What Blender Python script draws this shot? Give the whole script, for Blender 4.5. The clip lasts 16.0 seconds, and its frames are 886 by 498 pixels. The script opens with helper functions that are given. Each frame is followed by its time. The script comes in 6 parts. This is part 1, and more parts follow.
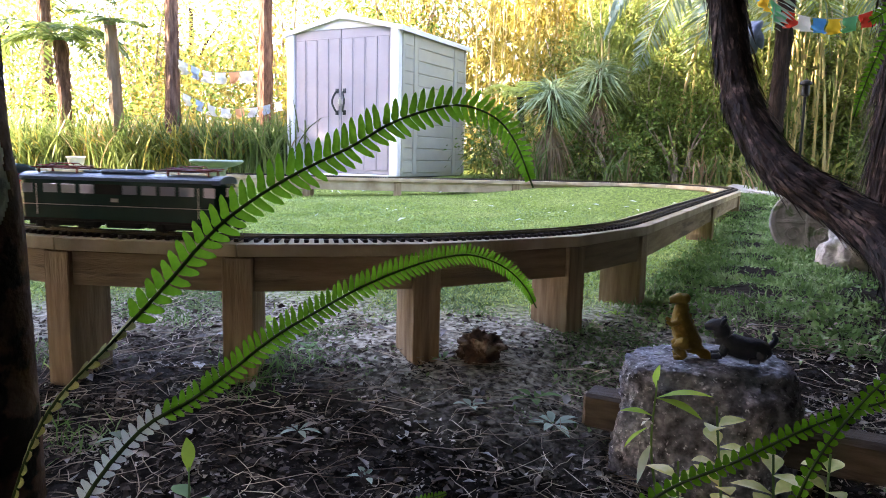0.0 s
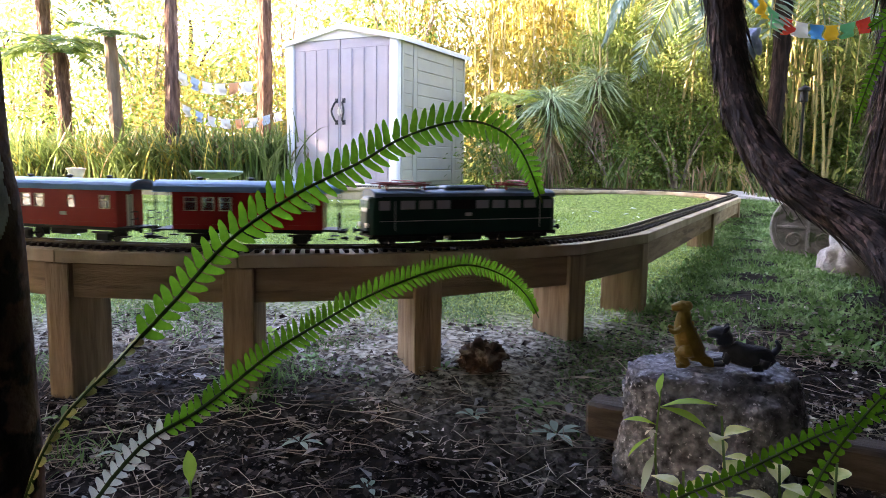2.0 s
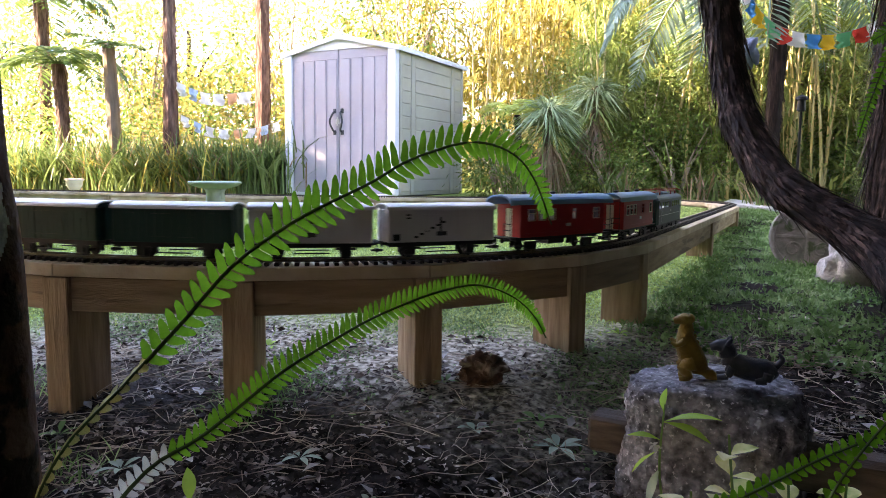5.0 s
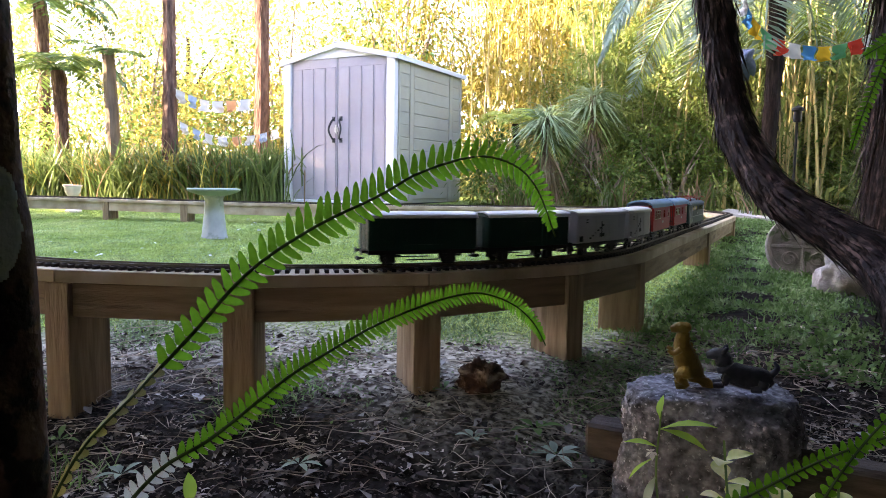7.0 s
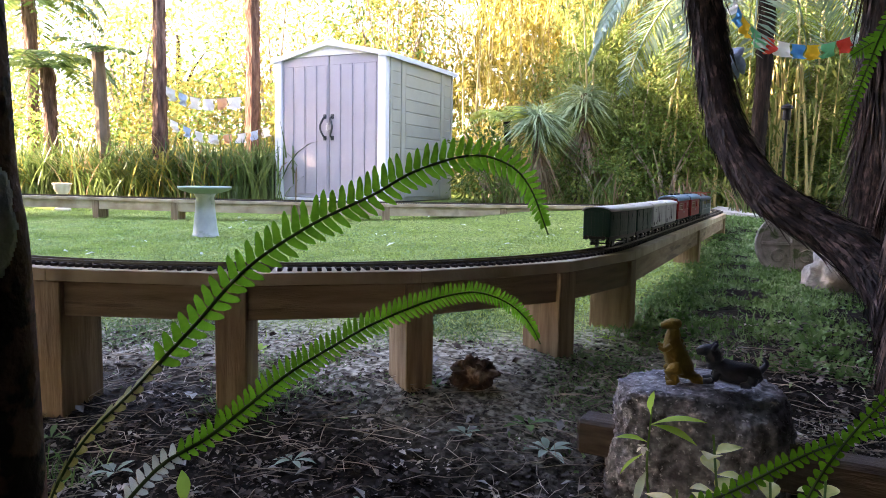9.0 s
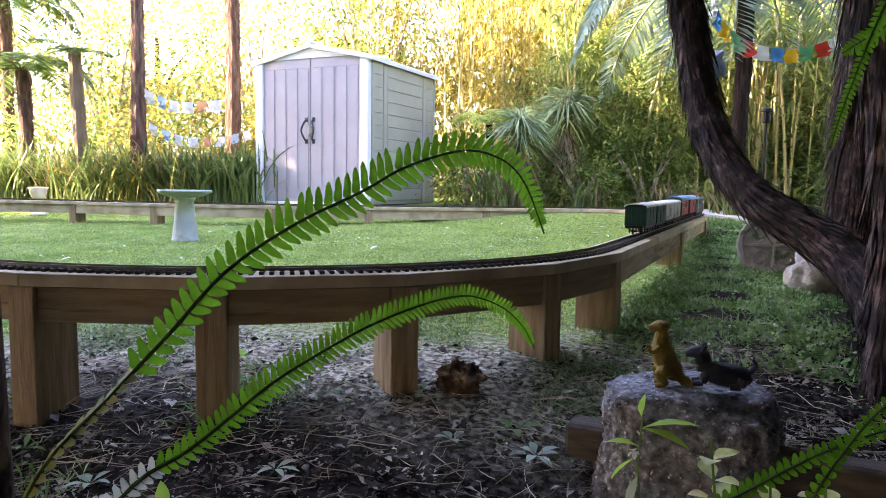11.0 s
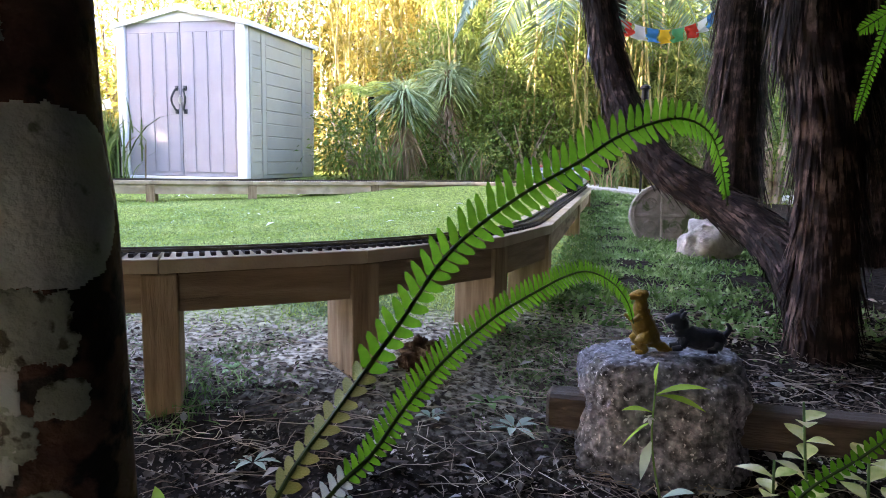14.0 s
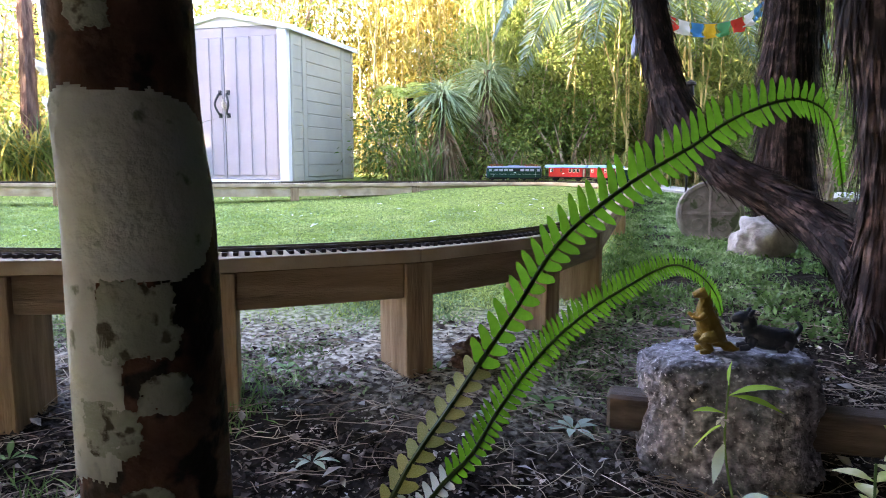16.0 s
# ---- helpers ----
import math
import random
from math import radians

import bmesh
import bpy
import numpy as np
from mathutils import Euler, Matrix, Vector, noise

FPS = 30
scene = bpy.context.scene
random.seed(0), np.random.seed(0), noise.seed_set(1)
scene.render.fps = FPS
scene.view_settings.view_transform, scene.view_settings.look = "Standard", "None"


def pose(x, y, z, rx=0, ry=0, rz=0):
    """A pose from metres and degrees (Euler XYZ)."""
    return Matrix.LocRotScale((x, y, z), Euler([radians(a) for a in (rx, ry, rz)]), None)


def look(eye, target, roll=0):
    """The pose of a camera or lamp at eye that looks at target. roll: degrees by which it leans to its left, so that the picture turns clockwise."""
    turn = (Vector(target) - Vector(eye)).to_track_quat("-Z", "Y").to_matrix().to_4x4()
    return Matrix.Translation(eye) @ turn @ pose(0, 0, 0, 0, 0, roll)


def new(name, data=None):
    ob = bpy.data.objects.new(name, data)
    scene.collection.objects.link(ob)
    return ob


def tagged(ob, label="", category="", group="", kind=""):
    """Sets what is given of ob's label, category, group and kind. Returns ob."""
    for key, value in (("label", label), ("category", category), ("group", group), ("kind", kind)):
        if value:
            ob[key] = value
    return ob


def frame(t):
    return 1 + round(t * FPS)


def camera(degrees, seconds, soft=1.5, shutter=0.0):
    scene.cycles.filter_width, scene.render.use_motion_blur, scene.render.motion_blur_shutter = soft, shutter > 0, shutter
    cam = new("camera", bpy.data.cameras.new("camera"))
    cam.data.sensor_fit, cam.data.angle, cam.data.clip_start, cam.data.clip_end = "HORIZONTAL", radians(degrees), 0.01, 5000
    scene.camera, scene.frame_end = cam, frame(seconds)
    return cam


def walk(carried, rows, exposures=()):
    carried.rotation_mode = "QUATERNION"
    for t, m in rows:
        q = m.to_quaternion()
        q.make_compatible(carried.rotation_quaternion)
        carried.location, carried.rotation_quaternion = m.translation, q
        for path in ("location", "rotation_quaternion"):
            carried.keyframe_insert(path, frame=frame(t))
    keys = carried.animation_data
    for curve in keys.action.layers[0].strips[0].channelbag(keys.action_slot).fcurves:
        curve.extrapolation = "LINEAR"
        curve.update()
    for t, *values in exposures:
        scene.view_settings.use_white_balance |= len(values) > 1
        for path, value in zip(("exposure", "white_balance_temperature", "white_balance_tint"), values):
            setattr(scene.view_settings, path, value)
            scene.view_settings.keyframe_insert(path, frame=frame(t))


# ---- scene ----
cam = camera(64.61, 16.0, soft=0.8, shutter=0.5)
# seconds, eye, yaw, pitch, lean
PATH = [
    (0.0, -0.107, 0.352, 0.590, 27.39, -7.51, 1.35),
    (0.5, -0.108, 0.356, 0.589, 27.06, -7.45, 1.32),
    (1.0, -0.108, 0.355, 0.591, 27.03, -7.25, 1.35),
    (1.5, -0.115, 0.374, 0.592, 27.24, -6.94, 0.91),
    (2.0, -0.110, 0.354, 0.592, 27.43, -6.82, 0.88),
    (2.5, -0.120, 0.371, 0.593, 27.41, -6.70, 0.98),
    (3.0, -0.113, 0.354, 0.596, 27.31, -6.44, 0.84),
    (3.5, -0.118, 0.366, 0.594, 27.15, -6.23, 0.64),
    (4.0, -0.118, 0.360, 0.596, 27.41, -6.15, 0.62),
    (6.5, -0.122, 0.358, 0.604, 27.01, -5.72, 0.88),
    (7.0, -0.116, 0.341, 0.603, 27.08, -5.44, 1.01),
    (7.5, -0.114, 0.347, 0.603, 27.13, -5.57, 0.74),
    (8.0, -0.114, 0.343, 0.604, 26.98, -5.61, 0.84),
    (8.5, -0.113, 0.333, 0.604, 26.62, -5.65, 0.93),
    (11.0, -0.134, 0.355, 0.597, 24.93, -5.28, 0.85),
    (11.5, -0.148, 0.364, 0.605, 22.14, -5.92, 1.47),
    (12.0, -0.195, 0.358, 0.622, 19.70, -6.48, 1.07),
    (12.5, -0.251, 0.341, 0.608, 18.07, -6.66, 0.65),
    (13.0, -0.308, 0.330, 0.598, 16.71, -7.47, 1.42),
    (13.5, -0.366, 0.312, 0.593, 15.23, -7.31, 1.84),
    (14.0, -0.407, 0.309, 0.590, 13.85, -7.24, 0.90),
    (14.5, -0.434, 0.304, 0.583, 13.18, -6.73, 0.48),
    (15.0, -0.444, 0.305, 0.583, 14.02, -6.82, 0.11),
    (15.5, -0.453, 0.315, 0.580, 15.48, -7.20, 0.33),
    (16.0, -0.459, 0.316, 0.579, 16.85, -7.16, 0.18),
]
walk(cam, [(t, pose(x, y, z, 90 + pitch, 0, yaw) @ pose(0, 0, 0, 0, 0, lean)) for t, x, y, z, yaw, pitch, lean in PATH],
     exposures=[(0.0, 4.3, 6950, 31), (9.0, 4.1, 6950, 31), (16.0, 4.55, 6700, 31)])

# ---- light ----
world = bpy.data.worlds.new("sky")
scene.world = world
world.use_nodes = True
wn = world.node_tree
sky = wn.nodes.new("ShaderNodeTexSky")
sky.sky_type = "NISHITA"
sky.sun_disc = False
SUN_ELEVATION, SUN_FROM = 30.0, (-1.0, -0.6)
sky.sun_elevation = radians(SUN_ELEVATION)
sky.sun_rotation = math.atan2(SUN_FROM[0], SUN_FROM[1])
wn.links.new(sky.outputs[0], wn.nodes["Background"].inputs[0])
wn.nodes["Background"].inputs[1].default_value = 0.15
sun = new("sun", bpy.data.lights.new("sun", "SUN"))
sun.data.energy, sun.data.angle, sun.data.color = 5.0, radians(0.6), (1.0, 0.86, 0.62)
rise = math.tan(radians(SUN_ELEVATION)) * math.hypot(*SUN_FROM)
sun.matrix_basis = look((0, 0, 0), (-SUN_FROM[0], -SUN_FROM[1], -rise))
sun.location = (-20, -8, 12)


# ---- small helpers ----
def material(name, colours, scale=8.0, rough=0.7, metal=0.0, bump=0.0, bump_scale=60.0, stretch=(1, 1, 1), vary=0.0, coords="Object",
             detail=6.0, transmit=0.0, spots=None, spec=0.18, coat=0.0):
    """A noise ramp over the given colours, with a finer relief; vary: how far single pieces differ; spots: (colour, scale, amount)."""
    m = bpy.data.materials.new(name)
    m.use_nodes = True
    t, n = m.node_tree, m.node_tree.nodes
    b = n["Principled BSDF"]
    co = n.new("ShaderNodeTexCoord")
    mp = n.new("ShaderNodeMapping")
    mp.inputs["Scale"].default_value = stretch
    t.links.new(co.outputs[coords], mp.inputs[0])
    tex = n.new("ShaderNodeTexNoise")
    tex.inputs["Scale"].default_value, tex.inputs["Detail"].default_value = scale, detail
    t.links.new(mp.outputs[0], tex.inputs["Vector"])
    ramp = n.new("ShaderNodeValToRGB")
    while len(ramp.color_ramp.elements) < len(colours):
        ramp.color_ramp.elements.new(0.5)
    for k, (e, c) in enumerate(zip(ramp.color_ramp.elements, colours)):
        e.position, e.color = 0.3 + 0.4 * k / max(1, len(colours) - 1), (*c, 1)
    t.links.new(tex.outputs[0], ramp.inputs[0])
    out = ramp.outputs[0]
    if spots:
        tex2 = n.new("ShaderNodeTexNoise")
        tex2.inputs["Scale"].default_value, tex2.inputs["Detail"].default_value = spots[1], 8.0
        t.links.new(mp.outputs[0], tex2.inputs["Vector"])
        edge = n.new("ShaderNodeValToRGB")
        edge.color_ramp.elements[0].position, edge.color_ramp.elements[1].position = 1 - spots[2] - 0.03, 1 - spots[2] + 0.03
        t.links.new(tex2.outputs[0], edge.inputs[0])
        mix = n.new("ShaderNodeMix")
        mix.data_type = "RGBA"
        t.links.new(edge.outputs[0], mix.inputs["Factor"])
        t.links.new(out, mix.inputs["A"])
        mix.inputs["B"].default_value = (*spots[0], 1)
        out = mix.outputs["Result"]
    if vary:
        info = n.new("ShaderNodeObjectInfo")
        geo = n.new("ShaderNodeNewGeometry")
        add = n.new("ShaderNodeMath")
        t.links.new(info.outputs["Random"], add.inputs[0])
        t.links.new(geo.outputs["Random Per Island"], add.inputs[1])
        rng = n.new("ShaderNodeMapRange")
        rng.inputs["From Max"].default_value = 2.0
        rng.inputs["To Min"].default_value, rng.inputs["To Max"].default_value = 1 - vary, 1 + vary
        t.links.new(add.outputs[0], rng.inputs["Value"])
        hsv = n.new("ShaderNodeHueSaturation")
        t.links.new(rng.outputs[0], hsv.inputs["Value"])
        t.links.new(out, hsv.inputs["Color"])
        out = hsv.outputs[0]
    t.links.new(out, b.inputs["Base Color"])
    b.inputs["Roughness"].default_value, b.inputs["Metallic"].default_value = rough, metal
    b.inputs["Specular IOR Level"].default_value = spec
    b.inputs["Coat Weight"].default_value = coat
    if bump:
        tb = n.new("ShaderNodeTexNoise")
        tb.inputs["Scale"].default_value, tb.inputs["Detail"].default_value = bump_scale, 8.0
        t.links.new(mp.outputs[0], tb.inputs["Vector"])
        bp = n.new("ShaderNodeBump")
        bp.inputs["Strength"].default_value, bp.inputs["Distance"].default_value = bump, 0.02
        t.links.new(tb.outputs[0], bp.inputs["Height"])
        t.links.new(bp.outputs[0], b.inputs["Normal"])
    if transmit:
        tl = n.new("ShaderNodeBsdfTranslucent")
        t.links.new(out, tl.inputs[0])
        ms = n.new("ShaderNodeMixShader")
        ms.inputs[0].default_value = transmit
        t.links.new(b.outputs[0], ms.inputs[1])
        t.links.new(tl.outputs[0], ms.inputs[2])
        t.links.new(ms.outputs[0], n["Material Output"].inputs[0])
    return m


def mesh_ob(name, verts, faces, mat, parent=None, label="", smooth=False):
    me = bpy.data.meshes.new(name)
    me.from_pydata([tuple(v) for v in verts], [], [tuple(f) for f in faces])
    me.update()
    if smooth:
        me.polygons.foreach_set("use_smooth", [True] * len(me.polygons))
    me.materials.append(mat)
    ob = new(name, me)
    ob.parent = parent
    if label:
        ob["label"] = label
    return ob


def part(name, bm, mat, parent=None, label="", smooth=False):
    me = bpy.data.meshes.new(name)
    bmesh.ops.recalc_face_normals(bm, faces=bm.faces)
    bm.to_mesh(me)
    bm.free()
    if smooth:
        me.polygons.foreach_set("use_smooth", [True] * len(me.polygons))
    me.materials.append(mat)
    ob = new(name, me)
    ob.parent = parent
    if label:
        ob["label"] = label
    return ob


def empty(name, m=None):
    ob = new(name)
    ob.empty_display_size = 0.1
    if m is not None:
        ob.matrix_basis = m
    return ob


def box(bm, x0, x1, y0, y1, z0, z1, bevel=0.0, m=None):
    r = bmesh.ops.create_cube(bm, size=1)
    vs = r["verts"]
    for v in vs:
        v.co = Vector((x0 + (v.co.x + 0.5) * (x1 - x0), y0 + (v.co.y + 0.5) * (y1 - y0), z0 + (v.co.z + 0.5) * (z1 - z0)))
    es = list({e for v in vs for e in v.link_edges})
    if bevel:
        r = bmesh.ops.bevel(bm, geom=es, offset=bevel, segments=1, affect="EDGES")
        vs = list({v for f in r["faces"] for v in f.verts})
        vs = list({v for w in vs for f in w.link_faces for v in f.verts})
    if m is not None:
        for v in vs:
            v.co = m @ v.co
    return bm


def boxbm(*a, **k):
    return box(bmesh.new(), *a, **k)


def cyl(bm, p, q, r0, r1=None, seg=10, caps=True):
    p, q = Vector(p), Vector(q)
    r1 = r0 if r1 is None else r1
    m = Matrix.Translation((p + q) / 2) @ (q - p).to_track_quat("Z", "Y").to_matrix().to_4x4()
    bmesh.ops.create_cone(bm, cap_ends=caps, segments=seg, radius1=r0, radius2=r1, depth=(q - p).length, matrix=m)
    return bm


def lathe(bm, rings, seg=24):
    """rings: (radius, height) from the bottom up, round z."""
    loops = []
    for r, z in rings:
        loops.append([bm.verts.new((r * math.cos(2 * math.pi * k / seg), r * math.sin(2 * math.pi * k / seg), z)) for k in range(seg)])
    for a, b in zip(loops, loops[1:]):
        for k in range(seg):
            bm.faces.new((a[k], a[(k + 1) % seg], b[(k + 1) % seg], b[k]))
    bm.faces.new(loops[0][::-1])
    bm.faces.new(loops[-1])
    return bm


def tube(pts, radii, seg=10, rough=0.0, freq=6.0, ridges=0):
    """Vertices and faces of a tapered, uneven tube along pts."""
    verts, faces = [], []
    up = Vector((0.3, 0.2, 1))
    for i, p in enumerate(pts):
        p = Vector(p)
        d = (Vector(pts[min(i + 1, len(pts) - 1)]) - Vector(pts[max(i - 1, 0)])).normalized()
        ref = Vector((1, 0, 0)) if abs(d.x) < 0.8 else Vector((0, 1, 0))
        u = d.cross(ref).normalized()
        v = d.cross(u)
        for k in range(seg):
            a = 2 * math.pi * k / seg
            n = u * math.cos(a) + v * math.sin(a)
            r = radii[i] * (1 + rough * noise.noise((p + n * radii[i]) * freq) + (rough * 0.6 * (k % 2 - 0.5) if ridges else 0))
            verts.append(p + n * r)
    for i in range(len(pts) - 1):
        for k in range(seg):
            a, b = i * seg + k, i * seg + (k + 1) % seg
            faces.append((a, b, b + seg, a + seg))
    faces.append(tuple(range(seg))[::-1])
    faces.append(tuple(range((len(pts) - 1) * seg, len(pts) * seg)))
    return verts, faces


def spline(pts, n):
    """Catmull-Rom through pts, n points in all."""
    P = [np.array(p, float) for p in pts]
    P = [2 * P[0] - P[1]] + P + [2 * P[-1] - P[-2]]
    out = []
    for u in np.linspace(0, len(P) - 3 - 1e-6, n):
        i = int(u)
        f = u - i
        a, b, c, d = P[i:i + 4]
        out.append(0.5 * (2 * b + (c - a) * f + (2 * a - 5 * b + 4 * c - d) * f * f + (3 * b - a - 3 * c + d) * f ** 3))
    return out


rs = np.random.RandomState(4)


def leaf_mesh(name, base, direction, length, width, mat, parent=None, fold=0.25, droop=0.2, label="", normal=None):
    """Many pointed leaves in one mesh: arrays of base points, directions, lengths and widths."""
    n = len(base)
    base, d = np.asarray(base, float), np.asarray(direction, float)
    d = d / (np.linalg.norm(d, axis=1, keepdims=True) + 1e-9)
    length, width = np.broadcast_to(length, n)[:, None], np.broadcast_to(width, n)[:, None]
    ref = rs.normal(size=(n, 3)) * 0.5 + np.array([0, 0, 1.0]) if normal is None else np.asarray(normal)
    s = np.cross(d, ref)
    s /= np.linalg.norm(s, axis=1, keepdims=True) + 1e-9
    u = np.cross(s, d)
    g = np.array([0, 0, -1.0])
    mid = base + d * length * 0.45 + g * droop * length * 0.25
    tip = base + d * length + g * droop * length
    a = mid + s * width * 0.5 + u * fold * width
    b = mid - s * width * 0.5 + u * fold * width
    v = np.stack([base, a, mid, b, tip], 1).reshape(-1, 3)
    i = np.arange(n)[:, None] * 5
    f = np.concatenate([i + [0, 1, 2], i + [0, 2, 3], i + [1, 4, 2], i + [2, 4, 3]])
    me = bpy.data.meshes.new(name)
    me.vertices.add(len(v))
    me.vertices.foreach_set("co", v.ravel())
    me.loops.add(f.size)
    me.loops.foreach_set("vertex_index", f.ravel().astype(np.int32))
    me.polygons.add(len(f))
    me.polygons.foreach_set("loop_start", np.arange(0, f.size, 3, dtype=np.int32))
    me.update(calc_edges=True)
    me.materials.append(mat)
    ob = new(name, me)
    ob.parent = parent
    if label:
        ob["label"] = label
    return ob


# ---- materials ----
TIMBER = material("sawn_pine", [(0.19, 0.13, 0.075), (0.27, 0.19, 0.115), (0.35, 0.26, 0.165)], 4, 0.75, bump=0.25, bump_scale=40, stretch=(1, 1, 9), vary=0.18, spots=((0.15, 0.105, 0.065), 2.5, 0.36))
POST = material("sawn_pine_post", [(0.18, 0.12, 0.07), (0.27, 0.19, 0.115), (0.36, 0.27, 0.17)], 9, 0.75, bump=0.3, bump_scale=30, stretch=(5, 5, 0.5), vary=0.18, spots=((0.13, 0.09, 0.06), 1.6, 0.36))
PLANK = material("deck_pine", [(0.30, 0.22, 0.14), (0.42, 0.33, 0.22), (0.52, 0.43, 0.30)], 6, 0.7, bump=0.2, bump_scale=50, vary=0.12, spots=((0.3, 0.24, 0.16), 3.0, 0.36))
SLEEPER = material("brown_plastic", [(0.018, 0.014, 0.012), (0.035, 0.028, 0.022)], 30, 0.55, vary=0.25)
RAIL = material("brass_rail", [(0.07, 0.06, 0.04), (0.13, 0.11, 0.07)], 25, 0.4, metal=0.8)
SHED_DOOR = material("grey_resin", [(0.32, 0.30, 0.325), (0.36, 0.34, 0.365)], 3, 0.5, bump=0.05, bump_scale=120)
SHED_TRIM = material("white_resin", [(0.66, 0.65, 0.66), (0.72, 0.71, 0.71)], 3, 0.5, bump=0.05, bump_scale=120)
SHED_SIDE = material("beige_resin", [(0.34, 0.325, 0.265), (0.39, 0.375, 0.305)], 3, 0.5, bump=0.08, bump_scale=120, vary=0.04)
HANDLE = material("dark_metal", [(0.04, 0.045, 0.05), (0.08, 0.085, 0.09)], 20, 0.4, metal=0.7)
STEEL = material("bright_steel", [(0.5, 0.5, 0.5), (0.62, 0.62, 0.6)], 20, 0.35, metal=0.9)
STONE = material("granite", [(0.06, 0.059, 0.066), (0.19, 0.19, 0.212), (0.36, 0.36, 0.395)], 45, 0.9, bump=1.0, bump_scale=60, spots=((0.46, 0.46, 0.50), 110, 0.36), spec=0.05)
PALE_STONE = material("pale_stone", [(0.2, 0.19, 0.18), (0.42, 0.40, 0.38)], 18, 0.85, bump=0.5, bump_scale=50)
CARVED = material("carved_stone", [(0.16, 0.15, 0.13), (0.27, 0.25, 0.22)], 14, 0.85, bump=0.4, bump_scale=60, spots=((0.1, 0.13, 0.07), 6, 0.4))
CONCRETE = material("painted_concrete", [(0.34, 0.37, 0.36), (0.45, 0.48, 0.46)], 10, 0.7, bump=0.15, bump_scale=60, spots=((0.27, 0.31, 0.27), 7, 0.38))
BOWL = material("green_grey_concrete", [(0.22, 0.28, 0.22), (0.30, 0.36, 0.29)], 12, 0.6, bump=0.15, bump_scale=60)
TERRACOTTA = material("cream_pottery", [(0.62, 0.52, 0.40), (0.74, 0.66, 0.54)], 10, 0.7, bump=0.1)
SOAKED = material("weathered_timber", [(0.045, 0.034, 0.028), (0.10, 0.08, 0.066)], 9, 0.7, bump=0.3, bump_scale=40, stretch=(1, 6, 6))
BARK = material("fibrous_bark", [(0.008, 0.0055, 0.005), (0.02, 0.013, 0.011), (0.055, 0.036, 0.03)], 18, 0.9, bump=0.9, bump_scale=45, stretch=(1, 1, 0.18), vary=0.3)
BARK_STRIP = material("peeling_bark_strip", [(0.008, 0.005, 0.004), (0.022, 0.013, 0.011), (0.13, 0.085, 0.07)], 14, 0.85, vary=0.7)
# lit copy of BARK; sunlight on far trunks is put into the colour
BARK_SUNLIT = material("bark_sun_tinted", [(0.04, 0.022, 0.015), (0.11, 0.062, 0.045), (0.22, 0.14, 0.10)], 18, 0.9, bump=0.8, bump_scale=45, stretch=(1, 1, 0.2), vary=0.3)
WOOD_POLE = material("grey_pole", [(0.09, 0.065, 0.04), (0.18, 0.13, 0.085)], 14, 0.85, bump=0.4, stretch=(1, 1, 0.2))
GRASS = material("grass_blade", [(0.16, 0.25, 0.05), (0.28, 0.38, 0.09), (0.42, 0.47, 0.19)], 2.2, 0.6, vary=0.45, transmit=0.35)
CLOVER = material("clover_leaf", [(0.13, 0.23, 0.08), (0.30, 0.40, 0.20)], 4, 0.45, vary=0.4, transmit=0.3)
WEED = material("weed_leaf", [(0.06, 0.13, 0.035), (0.14, 0.25, 0.08), (0.30, 0.40, 0.20)], 7, 0.4, vary=0.6, transmit=0.3)
FLAX = material("strap_leaf", [(0.06, 0.11, 0.03), (0.13, 0.19, 0.06), (0.23, 0.28, 0.11)], 2, 0.4, vary=0.45, transmit=0.3)
LEAF = material("bush_leaf", [(0.05, 0.10, 0.022), (0.12, 0.20, 0.045), (0.24, 0.31, 0.085)], 1.6, 0.42, vary=0.6, transmit=0.4)
BRIGHT_LEAF = material("light_bush_leaf", [(0.09, 0.15, 0.035), (0.19, 0.27, 0.08), (0.31, 0.37, 0.14)], 1.6, 0.4, vary=0.55, transmit=0.4)
# green foliage in sun: the sun's gold is put into the leaf colour
LEAF_SUN_GOLD = material("sun_gilded_leaf", [(0.16, 0.15, 0.03), (0.30, 0.26, 0.06), (0.40, 0.34, 0.10)], 1.2, 0.55, vary=0.4, transmit=0.45)
BAMBOO_LEAF = material("bamboo_leaf", [(0.09, 0.13, 0.03), (0.17, 0.21, 0.05), (0.27, 0.28, 0.09)], 1.0, 0.55, vary=0.45, transmit=0.45)
BAMBOO = material("bamboo_cane", [(0.22, 0.19, 0.07), (0.38, 0.31, 0.13), (0.48, 0.40, 0.2)], 1.5, 0.5, vary=0.3)
DRY = material("dry_leaf", [(0.20, 0.13, 0.08), (0.36, 0.26, 0.17)], 5, 0.8, vary=0.35, transmit=0.2)
FROND = material("fern_frond", [(0.085, 0.25, 0.012), (0.13, 0.33, 0.022)], 2, 0.4, vary=0.22, transmit=0.5)
# sky sheen on fern leaflets put into the colour; also pale fallen leaves
FROND_PALE = material("pale_leaf_sky_sheen", [(0.58, 0.62, 0.58), (0.78, 0.82, 0.76)], 30, 0.7, vary=0.15, transmit=0.3)
FROND_YELLOW = material("yellow_fern", [(0.26, 0.29, 0.07), (0.46, 0.45, 0.18)], 30, 0.7, vary=0.15, transmit=0.3)
LIME_FERN = material("lime_fern_frond", [(0.30, 0.38, 0.06), (0.48, 0.54, 0.14)], 3, 0.5, vary=0.2, transmit=0.45)
TREE_FERN = material("tree_fern_frond", [(0.05, 0.09, 0.02), (0.11, 0.16, 0.045)], 3, 0.5, vary=0.3, transmit=0.4)
SILVER_FERN = material("silvery_frond", [(0.13, 0.20, 0.15), (0.25, 0.33, 0.26)], 3, 0.5, vary=0.25, transmit=0.35)
